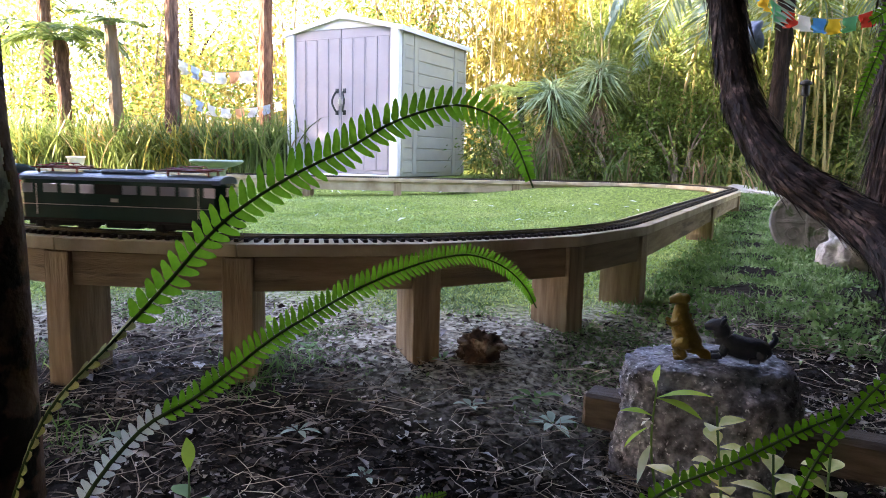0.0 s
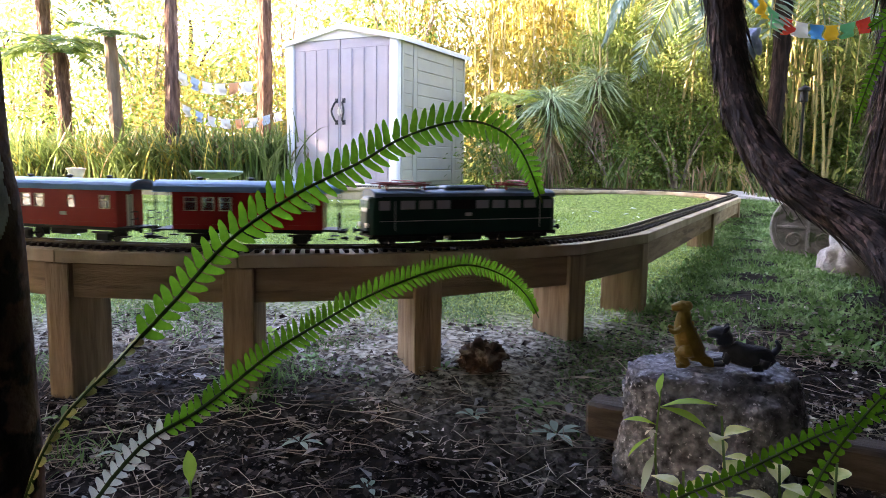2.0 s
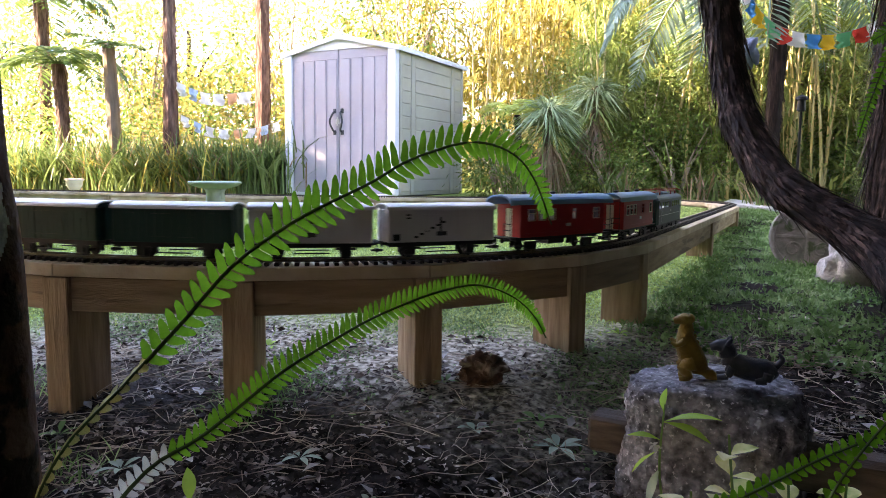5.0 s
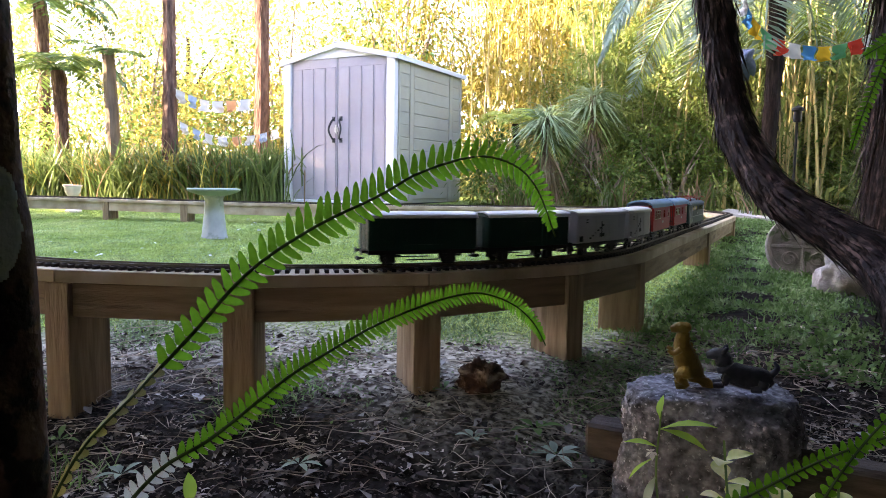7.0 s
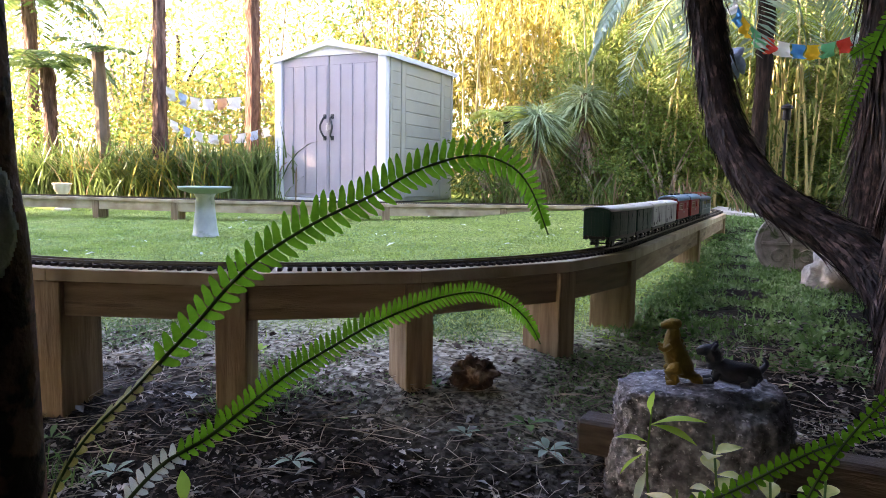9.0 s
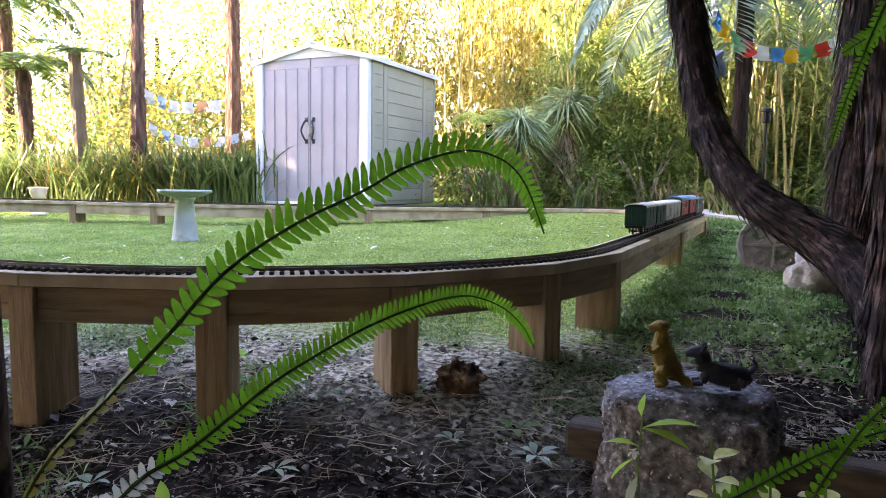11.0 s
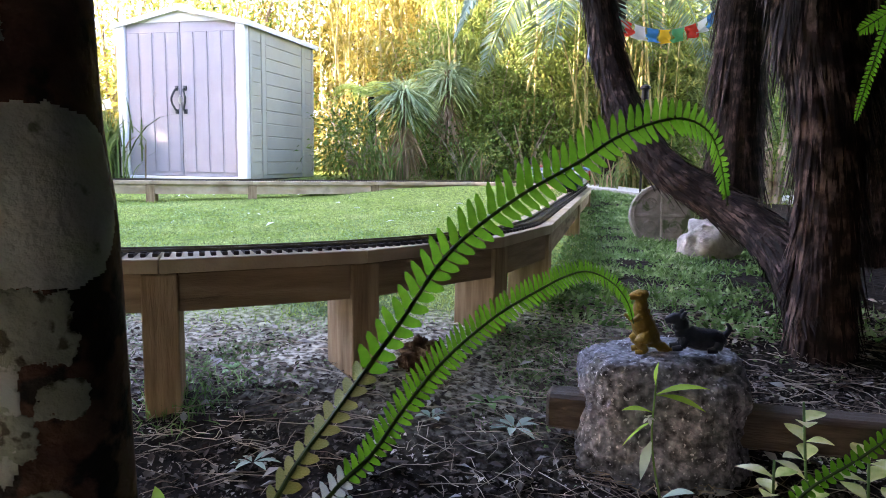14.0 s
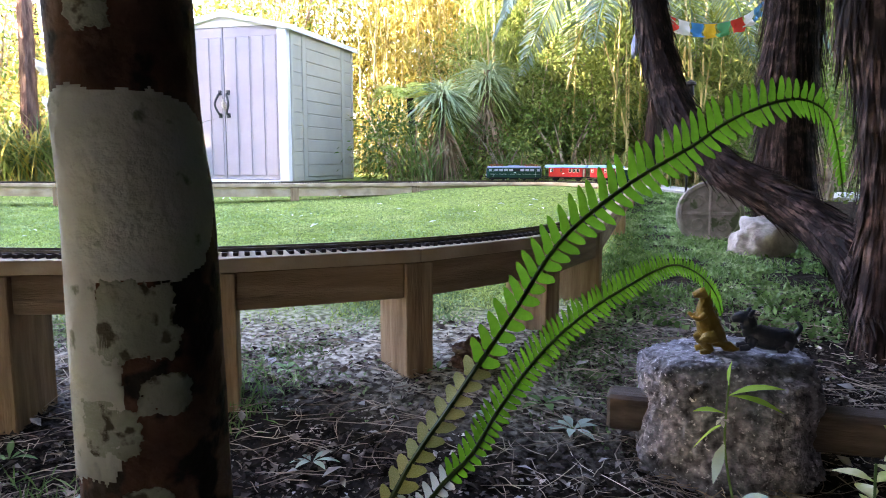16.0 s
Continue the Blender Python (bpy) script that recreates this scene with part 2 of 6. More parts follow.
TWIG = material("dry_twig", [(0.10, 0.07, 0.05), (0.50, 0.42, 0.33)], 6, 0.85, vary=0.5)
LITTER = material("leaf_litter", [(0.010, 0.007, 0.006), (0.045, 0.03, 0.022), (0.60, 0.53, 0.46)], 9, 0.7, vary=0.8)
LOCO_GREEN = material("dark_green_enamel", [(0.002, 0.026, 0.018), (0.004, 0.035, 0.025)], 8, 0.35, spec=0.2)
LOCO_ROOF = material("blue_grey_roof", [(0.10, 0.14, 0.19), (0.14, 0.19, 0.25)], 8, 0.4)
CHASSIS = material("black_chassis", [(0.006, 0.006, 0.007), (0.014, 0.014, 0.014)], 20, 0.5)
WAGON_GREEN = material("bottle_green_enamel", [(0.002, 0.028, 0.02), (0.004, 0.038, 0.028)], 8, 0.5, spec=0.2)
RED = material("carriage_red", [(0.30, 0.016, 0.014), (0.38, 0.024, 0.02)], 8, 0.38)
PANTO = material("red_brown_metal", [(0.20, 0.035, 0.025), (0.28, 0.05, 0.035)], 10, 0.5)
ROOF_BLUE = material("pale_blue_roof", [(0.13, 0.27, 0.42), (0.17, 0.33, 0.49)], 8, 0.4)
VAN_GREY = material("light_grey_van", [(0.50, 0.49, 0.50), (0.60, 0.59, 0.60)], 9, 0.55)
VAN_ROOF = material("white_roof", [(0.66, 0.65, 0.62), (0.76, 0.75, 0.72)], 9, 0.5)
CREAM = material("cream_paint", [(0.6, 0.55, 0.4), (0.7, 0.65, 0.5)], 9, 0.5)
LETTER = material("pale_lettering", [(0.5, 0.5, 0.48), (0.6, 0.6, 0.58)], 9, 0.6)
DINO = material("ochre_rubber", [(0.15, 0.095, 0.015), (0.24, 0.16, 0.03)], 40, 0.5, bump=0.3, bump_scale=150)
BLACK_TOY = material("dark_slate_rubber", [(0.012, 0.015, 0.022), (0.03, 0.035, 0.05)], 40, 0.45, bump=0.2, bump_scale=150)
FLAGS = [material("cloth_" + n, [tuple(0.8 * v for v in c), c], 9, 0.85, bump=0.2, bump_scale=60, transmit=0.35) for n, c in
         (("yellow", (0.75, 0.45, 0.03)), ("green", (0.10, 0.40, 0.20)), ("red", (0.60, 0.05, 0.03)), ("white", (0.72, 0.72, 0.74)), ("blue", (0.05, 0.25, 0.55)))]
CORD = material("cord", [(0.2, 0.2, 0.18), (0.3, 0.3, 0.27)], 30, 0.8)
GRAVEL = material("grey_gravel", [(0.36, 0.36, 0.36), (0.52, 0.52, 0.51)], 60, 0.9, bump=0.5, bump_scale=90)
PANE = material("window_glass", [(0.55, 0.6, 0.62), (0.6, 0.65, 0.67)], 3, 0.08, spec=0.8)
PANE.node_tree.nodes["Principled BSDF"].inputs["Transmission Weight"].default_value = 0.9


def ground_material():
    """Dark soil with litter near the beds, worn grass elsewhere, split by a ragged line."""
    m = bpy.data.materials.new("garden_ground")
    m.use_nodes = True
    t, n = m.node_tree, m.node_tree.nodes
    b = n["Principled BSDF"]
    co = n.new("ShaderNodeTexCoord")

    def ramp(scale, a, c, lo=0.35, hi=0.65):
        tex = n.new("ShaderNodeTexNoise")
        tex.inputs["Scale"].default_value, tex.inputs["Detail"].default_value = scale, 9.0
        t.links.new(co.outputs["Object"], tex.inputs["Vector"])
        r = n.new("ShaderNodeValToRGB")
        r.color_ramp.elements[0].position, r.color_ramp.elements[1].position = lo, hi
        r.color_ramp.elements[0].color, r.color_ramp.elements[1].color = (*a, 1), (*c, 1)
        t.links.new(tex.outputs[0], r.inputs[0])
        return r.outputs[0], tex.outputs[0]

    def mix(f, a, c):
        x = n.new("ShaderNodeMix")
        x.data_type = "RGBA"
        t.links.new(f, x.inputs["Factor"])
        t.links.new(a, x.inputs["A"])
        t.links.new(c, x.inputs["B"])
        return x.outputs["Result"]

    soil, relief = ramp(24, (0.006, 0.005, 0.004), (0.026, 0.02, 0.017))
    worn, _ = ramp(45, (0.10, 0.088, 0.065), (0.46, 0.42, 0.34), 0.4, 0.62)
    turf, _ = ramp(30, (0.06, 0.09, 0.02), (0.20, 0.27, 0.07))
    patch, _ = ramp(1.6, (0, 0, 0), (1, 1, 1), 0.42, 0.58)
    attr = n.new("ShaderNodeAttribute")
    attr.attribute_name = "lawn"
    attr2 = n.new("ShaderNodeAttribute")
    attr2.attribute_name = "worn"
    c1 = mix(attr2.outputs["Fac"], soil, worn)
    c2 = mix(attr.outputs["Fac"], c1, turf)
    t.links.new(c2, b.inputs["Base Color"])
    b.inputs["Roughness"].default_value = 0.9
    b.inputs["Specular IOR Level"].default_value = 0.08
    bp = n.new("ShaderNodeBump")
    bp.inputs["Strength"].default_value, bp.inputs["Distance"].default_value = 0.8, 0.03
    t.links.new(relief, bp.inputs["Height"])
    t.links.new(bp.outputs[0], b.inputs["Normal"])
    return m


# ---- ground ----
def step(a, b, v):
    u = np.clip((np.asarray(v, float) - a) / (b - a), 0, 1)
    return u * u * (3 - 2 * u)


def ground_z(x, y):
    """The bed falls towards the eye, the lawn climbs gently to the shed."""
    z = np.interp(y, [-3, 0, 1.3, 1.7, 2.05, 2.55, 3.2, 5.0, 6.4, 7.3, 8.0, 9.0, 14, 40], [-0.3, -0.26, -0.15, -0.07, -0.02, 0.02, 0.03, 0.06, 0.12, 0.18, 0.29, 0.31, 0.35, 1.0])
    drop = 0.09 * step(-0.95, -0.35, x) * (1 - step(1.9, 3.2, y))
    right = step(-1.2, 0.2, x) * step(4.0, 9.0, y) * 0.12
    return z - drop - right


def lawn_amount(x, y):
    """1 on the lawn inside the loop, 0 on the bed under the trees."""
    w = 0.25 * np.sin(2.1 * x + 1.3 * y) + 0.2 * np.sin(3.7 * x - 2.2 * y)
    lawn = step(2.55, 3.3, y + 0.6 * np.minimum(x + 1.2, 0.0) * -1 + w * 0.6)
    return lawn * step(-0.45, -0.95, x + w * 0.25) + 0 * x


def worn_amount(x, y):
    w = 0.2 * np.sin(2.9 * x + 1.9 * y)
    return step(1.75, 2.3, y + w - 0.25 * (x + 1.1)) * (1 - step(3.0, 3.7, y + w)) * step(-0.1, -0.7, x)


xs = np.unique(np.concatenate([np.linspace(-70, -10, 25), np.linspace(-10, 2.5, 140), np.linspace(2.5, 70, 28)]))
ys = np.unique(np.concatenate([np.linspace(-40, -1, 14), np.linspace(-1, 5, 110), np.linspace(5, 14, 60), np.linspace(14, 110, 30)]))
gx, gy = np.meshgrid(xs, ys)
gz = ground_z(gx, gy)
near = (np.abs(gx + 3) < 7) & (gy < 9) & (gy > -1)
gz = gz + np.where(near, 0.009 * np.sin(9 * gx + 2 * np.sin(5 * gy)) * np.cos(8 * gy + 1.5 * np.sin(6 * gx)), 0)
nx = len(xs)
idx = (np.arange(len(ys) - 1)[:, None] * nx + np.arange(nx - 1)[None, :]).ravel()
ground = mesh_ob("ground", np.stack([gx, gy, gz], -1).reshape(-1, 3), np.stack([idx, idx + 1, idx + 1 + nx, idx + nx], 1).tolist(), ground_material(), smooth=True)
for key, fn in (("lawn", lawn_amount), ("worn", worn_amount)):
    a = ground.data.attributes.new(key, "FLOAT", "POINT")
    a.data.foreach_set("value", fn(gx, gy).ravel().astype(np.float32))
tagged(ground, "mown lawn running into dark littered soil", "ground", kind="structure")

# pale gravel path beyond the bend of the railway
v = [(x, y0 + k * w, float(ground_z(x, y0 + k * w)) + 0.03) for x, y0, w in ((-0.95, 8.75, 1.1), (0.2, 8.55, 1.2), (1.5, 8.4, 1.3), (3.5, 8.2, 1.5), (7, 8.0, 1.7)) for k in (0, 1)]
path_ob = mesh_ob("path", v + [(a, b, c - 0.1) for a, b, c in v], [(2 * i, 2 * i + 2, 2 * i + 3, 2 * i + 1) for i in range(4)] + [(2 * i + 10, 2 * i + 12, 2 * i + 2, 2 * i) for i in range(4)]
                  + [(2 * i + 1, 2 * i + 3, 2 * i + 13, 2 * i + 11) for i in range(4)] + [(0, 1, 11, 10)], GRAVEL)
tagged(path_ob, "pale grey gravel path past the lawn", "path", kind="structure")


# ---- the line of the track ----
def track_line():
    pts = [(x, 1.625) for x in np.linspace(-5.6, -2.36, 60)]
    pts += [(-2.33 + 1.595 * math.cos(radians(a)), 3.22 + 1.595 * math.sin(radians(a))) for a in np.linspace(-90, 0, 60)]
    pts += [(-0.735, y) for y in np.linspace(3.3, 7.4, 70)]
    pts += [(-1.735 + 1.0 * math.cos(radians(a)), 7.45 + 1.0 * math.sin(radians(a))) for a in np.linspace(2, 118, 50)]
    far = [(-2.25, 8.32), (-3.15, 7.65), (-4.15, 6.95), (-5.3, 6.4), (-6.5, 6.05), (-8.0, 5.8), (-9.3, 5.2), (-9.9, 3.8), (-9.2, 2.4), (-7.5, 1.7), (-5.6, 1.625)]
    pts += [tuple(p) for p in spline(far, 260)]
    P = np.array(pts)
    for _ in range(6):
        P = np.concatenate([P[:1], (P[:-2] + 2 * P[1:-1] + P[2:]) / 4, P[-1:]])
    S = np.concatenate([[0], np.cumsum(np.linalg.norm(np.diff(P, axis=0), axis=1))])
    return P, S


LINE, ALONG = track_line()
LOOP = float(ALONG[-1])
DECK = 0.34


def on_track(s, side=0.0):
    """Place and heading (degrees) at s metres along the loop; side: metres to the right of travel."""
    s = s % LOOP
    x, y = np.interp(s, ALONG, LINE[:, 0]), np.interp(s, ALONG, LINE[:, 1])
    e = 0.03
    a, b = (s - e) % LOOP, (s + e) % LOOP
    dx = np.interp(b, ALONG, LINE[:, 0]) - np.interp(a, ALONG, LINE[:, 0])
    dy = np.interp(b, ALONG, LINE[:, 1]) - np.interp(a, ALONG, LINE[:, 1])
    h = math.atan2(dy, dx)
    return float(x + side * math.sin(h)), float(y - side * math.cos(h)), math.degrees(h)


def nearest_s(x, y):
    return float(ALONG[np.argmin((LINE[:, 0] - x) ** 2 + (LINE[:, 1] - y) ** 2)])


# posts: close together on the bend, about a metre apart on the far side
POSTS = [nearest_s(-2.33 + 1.595 * math.cos(radians(a)), 3.22 + 1.595 * math.sin(radians(a))) for a in (-96, -78, -59.5, -41, -22, -3)]
POSTS += [nearest_s(-0.735, 5.35), nearest_s(-0.735, 7.2)]
POSTS += [nearest_s(*p) for p in ((-1.0, 8.12), (-1.5, 8.42), (-2.05, 8.4), (-3.05, 7.72), (-4.1, 6.98), (-5.0, 6.53), (-6.3, 6.1), (-7.4, 5.9), (-8.6, 5.6), (-9.7, 4.6), (-9.7, 3.1), (-8.5, 1.95), (-7.2, 1.66), (-6.2, 1.63), (-5.0, 1.62), (-4.2, 1.62), (-3.5, 1.62), (-3.0, 1.62))]
POSTS.sort()
HALF = 0.085

trestle = tagged(empty("railway_trestle"), "raised pine trestle carrying a model railway round the lawn", "trestle")


def prism(bm, a, b, c, d, z0, z1, bevel=0.0):
    lo = [bm.verts.new((*p, z0)) for p in (a, b, c, d)]
    hi = [bm.verts.new((*p, z1)) for p in (a, b, c, d)]
    fs = [bm.faces.new(hi), bm.faces.new(lo[::-1])]
    fs += [bm.faces.new((lo[k], lo[(k + 1) % 4], hi[(k + 1) % 4], hi[k])) for k in range(4)]
    if bevel:
        bmesh.ops.bevel(bm, geom=list({e for f in fs for e in f.edges}), offset=bevel, segments=1, affect="EDGES")
    return bm


def corner(s, side, shift=0.0):
    x, y, h = on_track(s, side)
    return x + shift * math.cos(radians(h)), y + shift * math.sin(radians(h))


# the far side gets paler joists: its brighter light is put into the colour
FAR = (nearest_s(-0.735, 7.1), nearest_s(-9.7, 4.6))
for i, s in enumerate(POSTS):
    nxt = POSTS[(i + 1) % len(POSTS)]
    if nxt < s:
        nxt += LOOP
    g = 0.0012
    part("deck_board", prism(bmesh.new(), corner(s, HALF, g), corner(nxt, HALF, -g), corner(nxt, -HALF, -g), corner(s, -HALF, g), DECK - 0.036, DECK, 0.002), PLANK, trestle)
    for side in (1, -1):
        o, q = side * (HALF - 0.018), side * (HALF - 0.055)
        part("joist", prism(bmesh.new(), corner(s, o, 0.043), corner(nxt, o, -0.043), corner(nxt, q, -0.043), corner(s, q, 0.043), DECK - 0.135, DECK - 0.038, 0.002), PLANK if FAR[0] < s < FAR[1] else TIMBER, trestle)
    x, y, h = on_track(s)
    low = float(ground_z(x, y)) - 0.12
    m = pose(x, y, 0, 0, 0, h + (noise.noise((s * 3, 0, 0)) * 3))
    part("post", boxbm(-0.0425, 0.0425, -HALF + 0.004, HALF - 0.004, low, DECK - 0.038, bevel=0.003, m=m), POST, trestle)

# rails and sleepers
track = tagged(empty("model_track"), "garden railway track with brass rails on brown plastic sleepers", "track")
for side in (0.0225, -0.0225):
    vs, fs = [], []
    n = int(LOOP / 0.06)
    for k in range(n):
        s = LOOP * k / n
        for o, z in ((-0.004, 0.010), (0.004, 0.010), (0.0011, 0.0125), (0.0015, 0.0185), (-0.0015, 0.0185), (-0.0011, 0.0125)):
            x, y, h = on_track(s, side + o)
            vs.append((x, y, DECK + z))
    for k in range(n):
        for j in range(6):
            fs.append((k * 6 + j, k * 6 + (j + 1) % 6, ((k + 1) % n) * 6 + (j + 1) % 6, ((k + 1) % n) * 6 + j))
    mesh_ob("rail", vs, fs, RAIL, track)
bm = boxbm(-0.0065, 0.0065, -0.043, 0.043, -0.001, 0.009, bevel=0.0015)
box(bm, -0.008, 0.008, -0.030, -0.017, 0.009, 0.0115)
box(bm, -0.008, 0.008, 0.017, 0.030, 0.009, 0.0115)
sleeper_me = bpy.data.meshes.new("sleeper")
bm.to_mesh(sleeper_me)
bm.free()
sleeper_me.materials.append(SLEEPER)
vsl = np.array([v.co for v in sleeper_me.vertices])
fsl = [tuple(p.vertices) for p in sleeper_me.polygons]
rest_v, rest_f = [], []
PITCH, NEAR = 0.027, (nearest_s(-2.33, 1.62), nearest_s(-0.735, 5.2))
count = 0
for k in range(int(LOOP / PITCH)):
    s = k * LOOP / int(LOOP / PITCH)
    x, y, h = on_track(s)
    m = pose(x, y, DECK + 0.001, 0, 0, h)
    if NEAR[0] - 1 < s < NEAR[1] + 1.5 and count < 300:
        ob = new("sleeper", sleeper_me)
        ob.parent, ob.matrix_basis = track, m
        count += 1
    else:
        base = len(rest_v)
        rest_v += [m @ Vector(v) for v in vsl]
        rest_f += [tuple(base + j for j in f) for f in fsl]
tagged(mesh_ob("sleeper_ladder", rest_v, rest_f, SLEEPER, track), kind="stuff")


# ---- shed ----
def shed():
    root = tagged(empty("garden_shed", pose(-6.53, 8.0, 0)), "grey and white resin garden shed with closed double doors", "shed")
    W, D, Z0, H, TOP = 1.78, 1.95, 0.27, 2.20, 2.36
    part("floor", boxbm(0.0, W, 0.02, D, Z0 - 0.1, Z0 + 0.05, bevel=0.01), CHASSIS, root)
    # corner posts and head
    for x in (0.0, W - 0.13):
        part("corner_post", boxbm(x, x + 0.13, 0.0, 0.09, Z0 + 0.05, H, bevel=0.012), SHED_TRIM, root)
    bm = bmesh.new()
    a = [bm.verts.new(p) for p in ((0.13, 0.02, H + 0.0), (W - 0.13, 0.02, H + 0.0), (W - 0.13, 0.02, H + 0.03), (W / 2, 0.02, TOP - 0.01), (0.13, 0.02, H + 0.03))]
    bm.faces.new(a)
    r = bmesh.ops.extrude_face_region(bm, geom=bm.faces[:])
    for g in r["geom"]:
        if isinstance(g, bmesh.types.BMVert):
            g.co.y += 0.05
    part("gable", bm, SHED_TRIM, root)
    part("sill", boxbm(0.13, W - 0.13, 0.0, 0.07, Z0 + 0.03, Z0 + 0.07, bevel=0.006), SHED_TRIM, root)
    # doors with raised battens; the heads rise towards the ridge
    for k, (x0, x1) in enumerate(((0.135, W / 2 - 0.004), (W / 2 + 0.004, W - 0.135))):
        bm = boxbm(x0, x1, 0.03, 0.07, Z0 + 0.075, H + 0.01, bevel=0.004)
        door = part("door", bm, SHED_DOOR, root, "grey panelled resin door, closed")
        w = x1 - x0
        for u, v in ((0.03, 0.24), (0.27, 0.49), (0.52, 0.74), (0.77, 0.97)):
            part("panel", boxbm(x0 + u * w, x0 + v * w, 0.021, 0.031, Z0 + 0.12, H - 0.12, bevel=0.006), SHED_DOOR, door)
        hx = x1 - 0.055 if k == 0 else x0 + 0.055
        pts = spline([(hx, 0.03, 1.13), (hx, -0.025, 1.16), (hx + (0.038 if k else -0.038), -0.045, 1.27), (hx, -0.025, 1.38), (hx, 0.03, 1.41)], 14)
        vs, fs = tube(pts, [0.013] * 14, 8)
        mesh_ob("handle", vs, fs, HANDLE, door, "dark curved pull handle", smooth=True)
        bm = boxbm(hx - 0.022, hx + 0.022, 0.008, 0.03, 1.10, 1.16, bevel=0.004)
        box(bm, hx - 0.022, hx + 0.022, 0.008, 0.03, 1.38, 1.44, bevel=0.004)
        part("handle_plate", bm, HANDLE, door)
        if k == 0:
            bm = boxbm(W / 2 - 0.03, W / 2 + 0.03, -0.01, 0.016, 1.24, 1.30, bevel=0.006)
            cyl(bm, (W / 2, -0.004, 1.22), (W / 2, -0.004, 1.33), 0.012, seg=8)
            part("padlock", bm, STEEL, door, "bright padlock and hasp")
    # side walls: board panel between ribs
    for x, o in ((W - 0.03, 1), (0.0, -1)):
        part("side_wall", boxbm(x, x + 0.03, 0.09, D - 0.02, Z0 + 0.05, H, bevel=0.004), SHED_SIDE, root)
        f = x + 0.03 if o > 0 else x
        def plate(name, y0, y1, z0, z1, t, b=0.006):
            lo, hi = (f - 0.002, f + t) if o > 0 else (f - t, f + 0.002)
            part(name, boxbm(lo, hi, y0, y1, z0, z1, bevel=b), SHED_SIDE, root)
        n = 11
        for j in range(n):
            z = Z0 + 0.10 + j * (H - Z0 - 0.16) / n
            z2 = z + (H - Z0 - 0.16) / n - 0.008
            for y0, y1 in ((0.14, 0.36), (0.48, 1.50), (1.62, 1.84)):
                plate("weatherboard", y0, y1, z, z2, 0.010)
        for y in (0.37, 1.51):
            plate("rib", y, y + 0.10, Z0 + 0.06, H - 0.01, 0.016)
        for y in (0.09, 1.85):
            plate("edge_rib", y, y + 0.05, Z0 + 0.06, H - 0.01, 0.014)
    part("back_wall", boxbm(0.03, W - 0.03, D - 0.05, D - 0.02, Z0 + 0.05, H, bevel=0.004), SHED_SIDE, root)
    # roof: two slopes with a low ridge running front to back
    for o in (-1, 1):
        bm = bmesh.new()
        e = W / 2 + o * (W / 2 + 0.05)
        pr = [(W / 2, TOP + 0.03), (e, H - 0.01), (e, H - 0.07), (W / 2, TOP - 0.03)]
        lo = [bm.verts.new((x, -0.012, z)) for x, z in pr]
        hi = [bm.verts.new((x, D + 0.04, z)) for x, z in pr]
        bm.faces.new(lo)
        bm.faces.new(hi[::-1])
        for k in range(4):
            bm.faces.new((lo[k], lo[(k + 1) % 4], hi[(k + 1) % 4], hi[k]))
        part("roof_panel", bm, SHED_TRIM, root, "white resin roof slope")
    part("ridge_cap", boxbm(W / 2 - 0.06, W / 2 + 0.06, -0.018, D + 0.045, TOP + 0.015, TOP + 0.05, bevel=0.015), SHED_TRIM, root)
    return root


shed()


# ---- train ----
RAILTOP = DECK + 0.0185
WHEEL_R = 0.0155
AXLES = []


def profile_bar(bm, profile, x0, x1):
    """A closed profile of (y, z) drawn along x."""
    lo = [bm.verts.new((x0, y, z)) for y, z in profile]
    hi = [bm.verts.new((x1, y, z)) for y, z in profile]
    bm.faces.new(lo)
    bm.faces.new(hi[::-1])
    n = len(profile)
    for k in range(n):
        bm.faces.new((lo[k], lo[(k + 1) % n], hi[(k + 1) % n], hi[k]))
    return bm


def arched(w, z0, z1, n=10, thick=0.004):
    top = [(w * math.cos(math.pi * k / n), z0 + (z1 - z0) * math.sin(math.pi * k / n) ** 0.8) for k in range(n + 1)]
    low = [(y * 0.97, max(z0, z - thick)) for y, z in reversed(top)]
    return [(w, z0 - 0.004)] + top + [(-w, z0 - 0.004)] + [(y, z - 0.001) for y, z in low[1:-1]]


def wheelset(x, root):
    bm = bmesh.new()
    for o in (-1, 1):
        cyl(bm, (0, o * 0.0195, 0), (0, o * 0.0245, 0), WHEEL_R, seg=18)
        cyl(bm, (0, o * 0.0178, 0), (0, o * 0.0195, 0), WHEEL_R + 0.0022, seg=18)
        for k in range(6):
            a = math.pi * k / 3
            box(bm, -0.0016, 0.0016, o * 0.0245 - 0.001, o * 0.0245 + 0.001, 0.003, WHEEL_R - 0.003, m=Matrix.Rotation(a, 4, "Y"))
    cyl(bm, (0, -0.03, 0), (0, 0.03, 0), 0.003, seg=8)
    w = part("wheelset", bm, CHASSIS, root)
    w.location = (x, 0, WHEEL_R)
    AXLES.append((w, x))


def couplers(root, half):
    for o in (-1, 1):
        bm = boxbm(min(o * half, o * (half + 0.022)), max(o * half, o * (half + 0.022)), -0.005, 0.005, 0.018, 0.024, bevel=0.001)
        box(bm, o * (half + 0.018) - 0.003, o * (half + 0.018) + 0.003, -0.014, 0.014, 0.016, 0.027)
        part("coupler", bm, CHASSIS, root)
        for y in (-0.033, 0.033):
            bm = cyl(bmesh.new(), (o * (half - 0.004), y, 0.042), (o * (half + 0.014), y, 0.042), 0.004, seg=8)
            cyl(bm, (o * (half + 0.014), y, 0.042), (o * (half + 0.017), y, 0.042), 0.0085, seg=12)
            part("buffer", bm, CHASSIS, root)


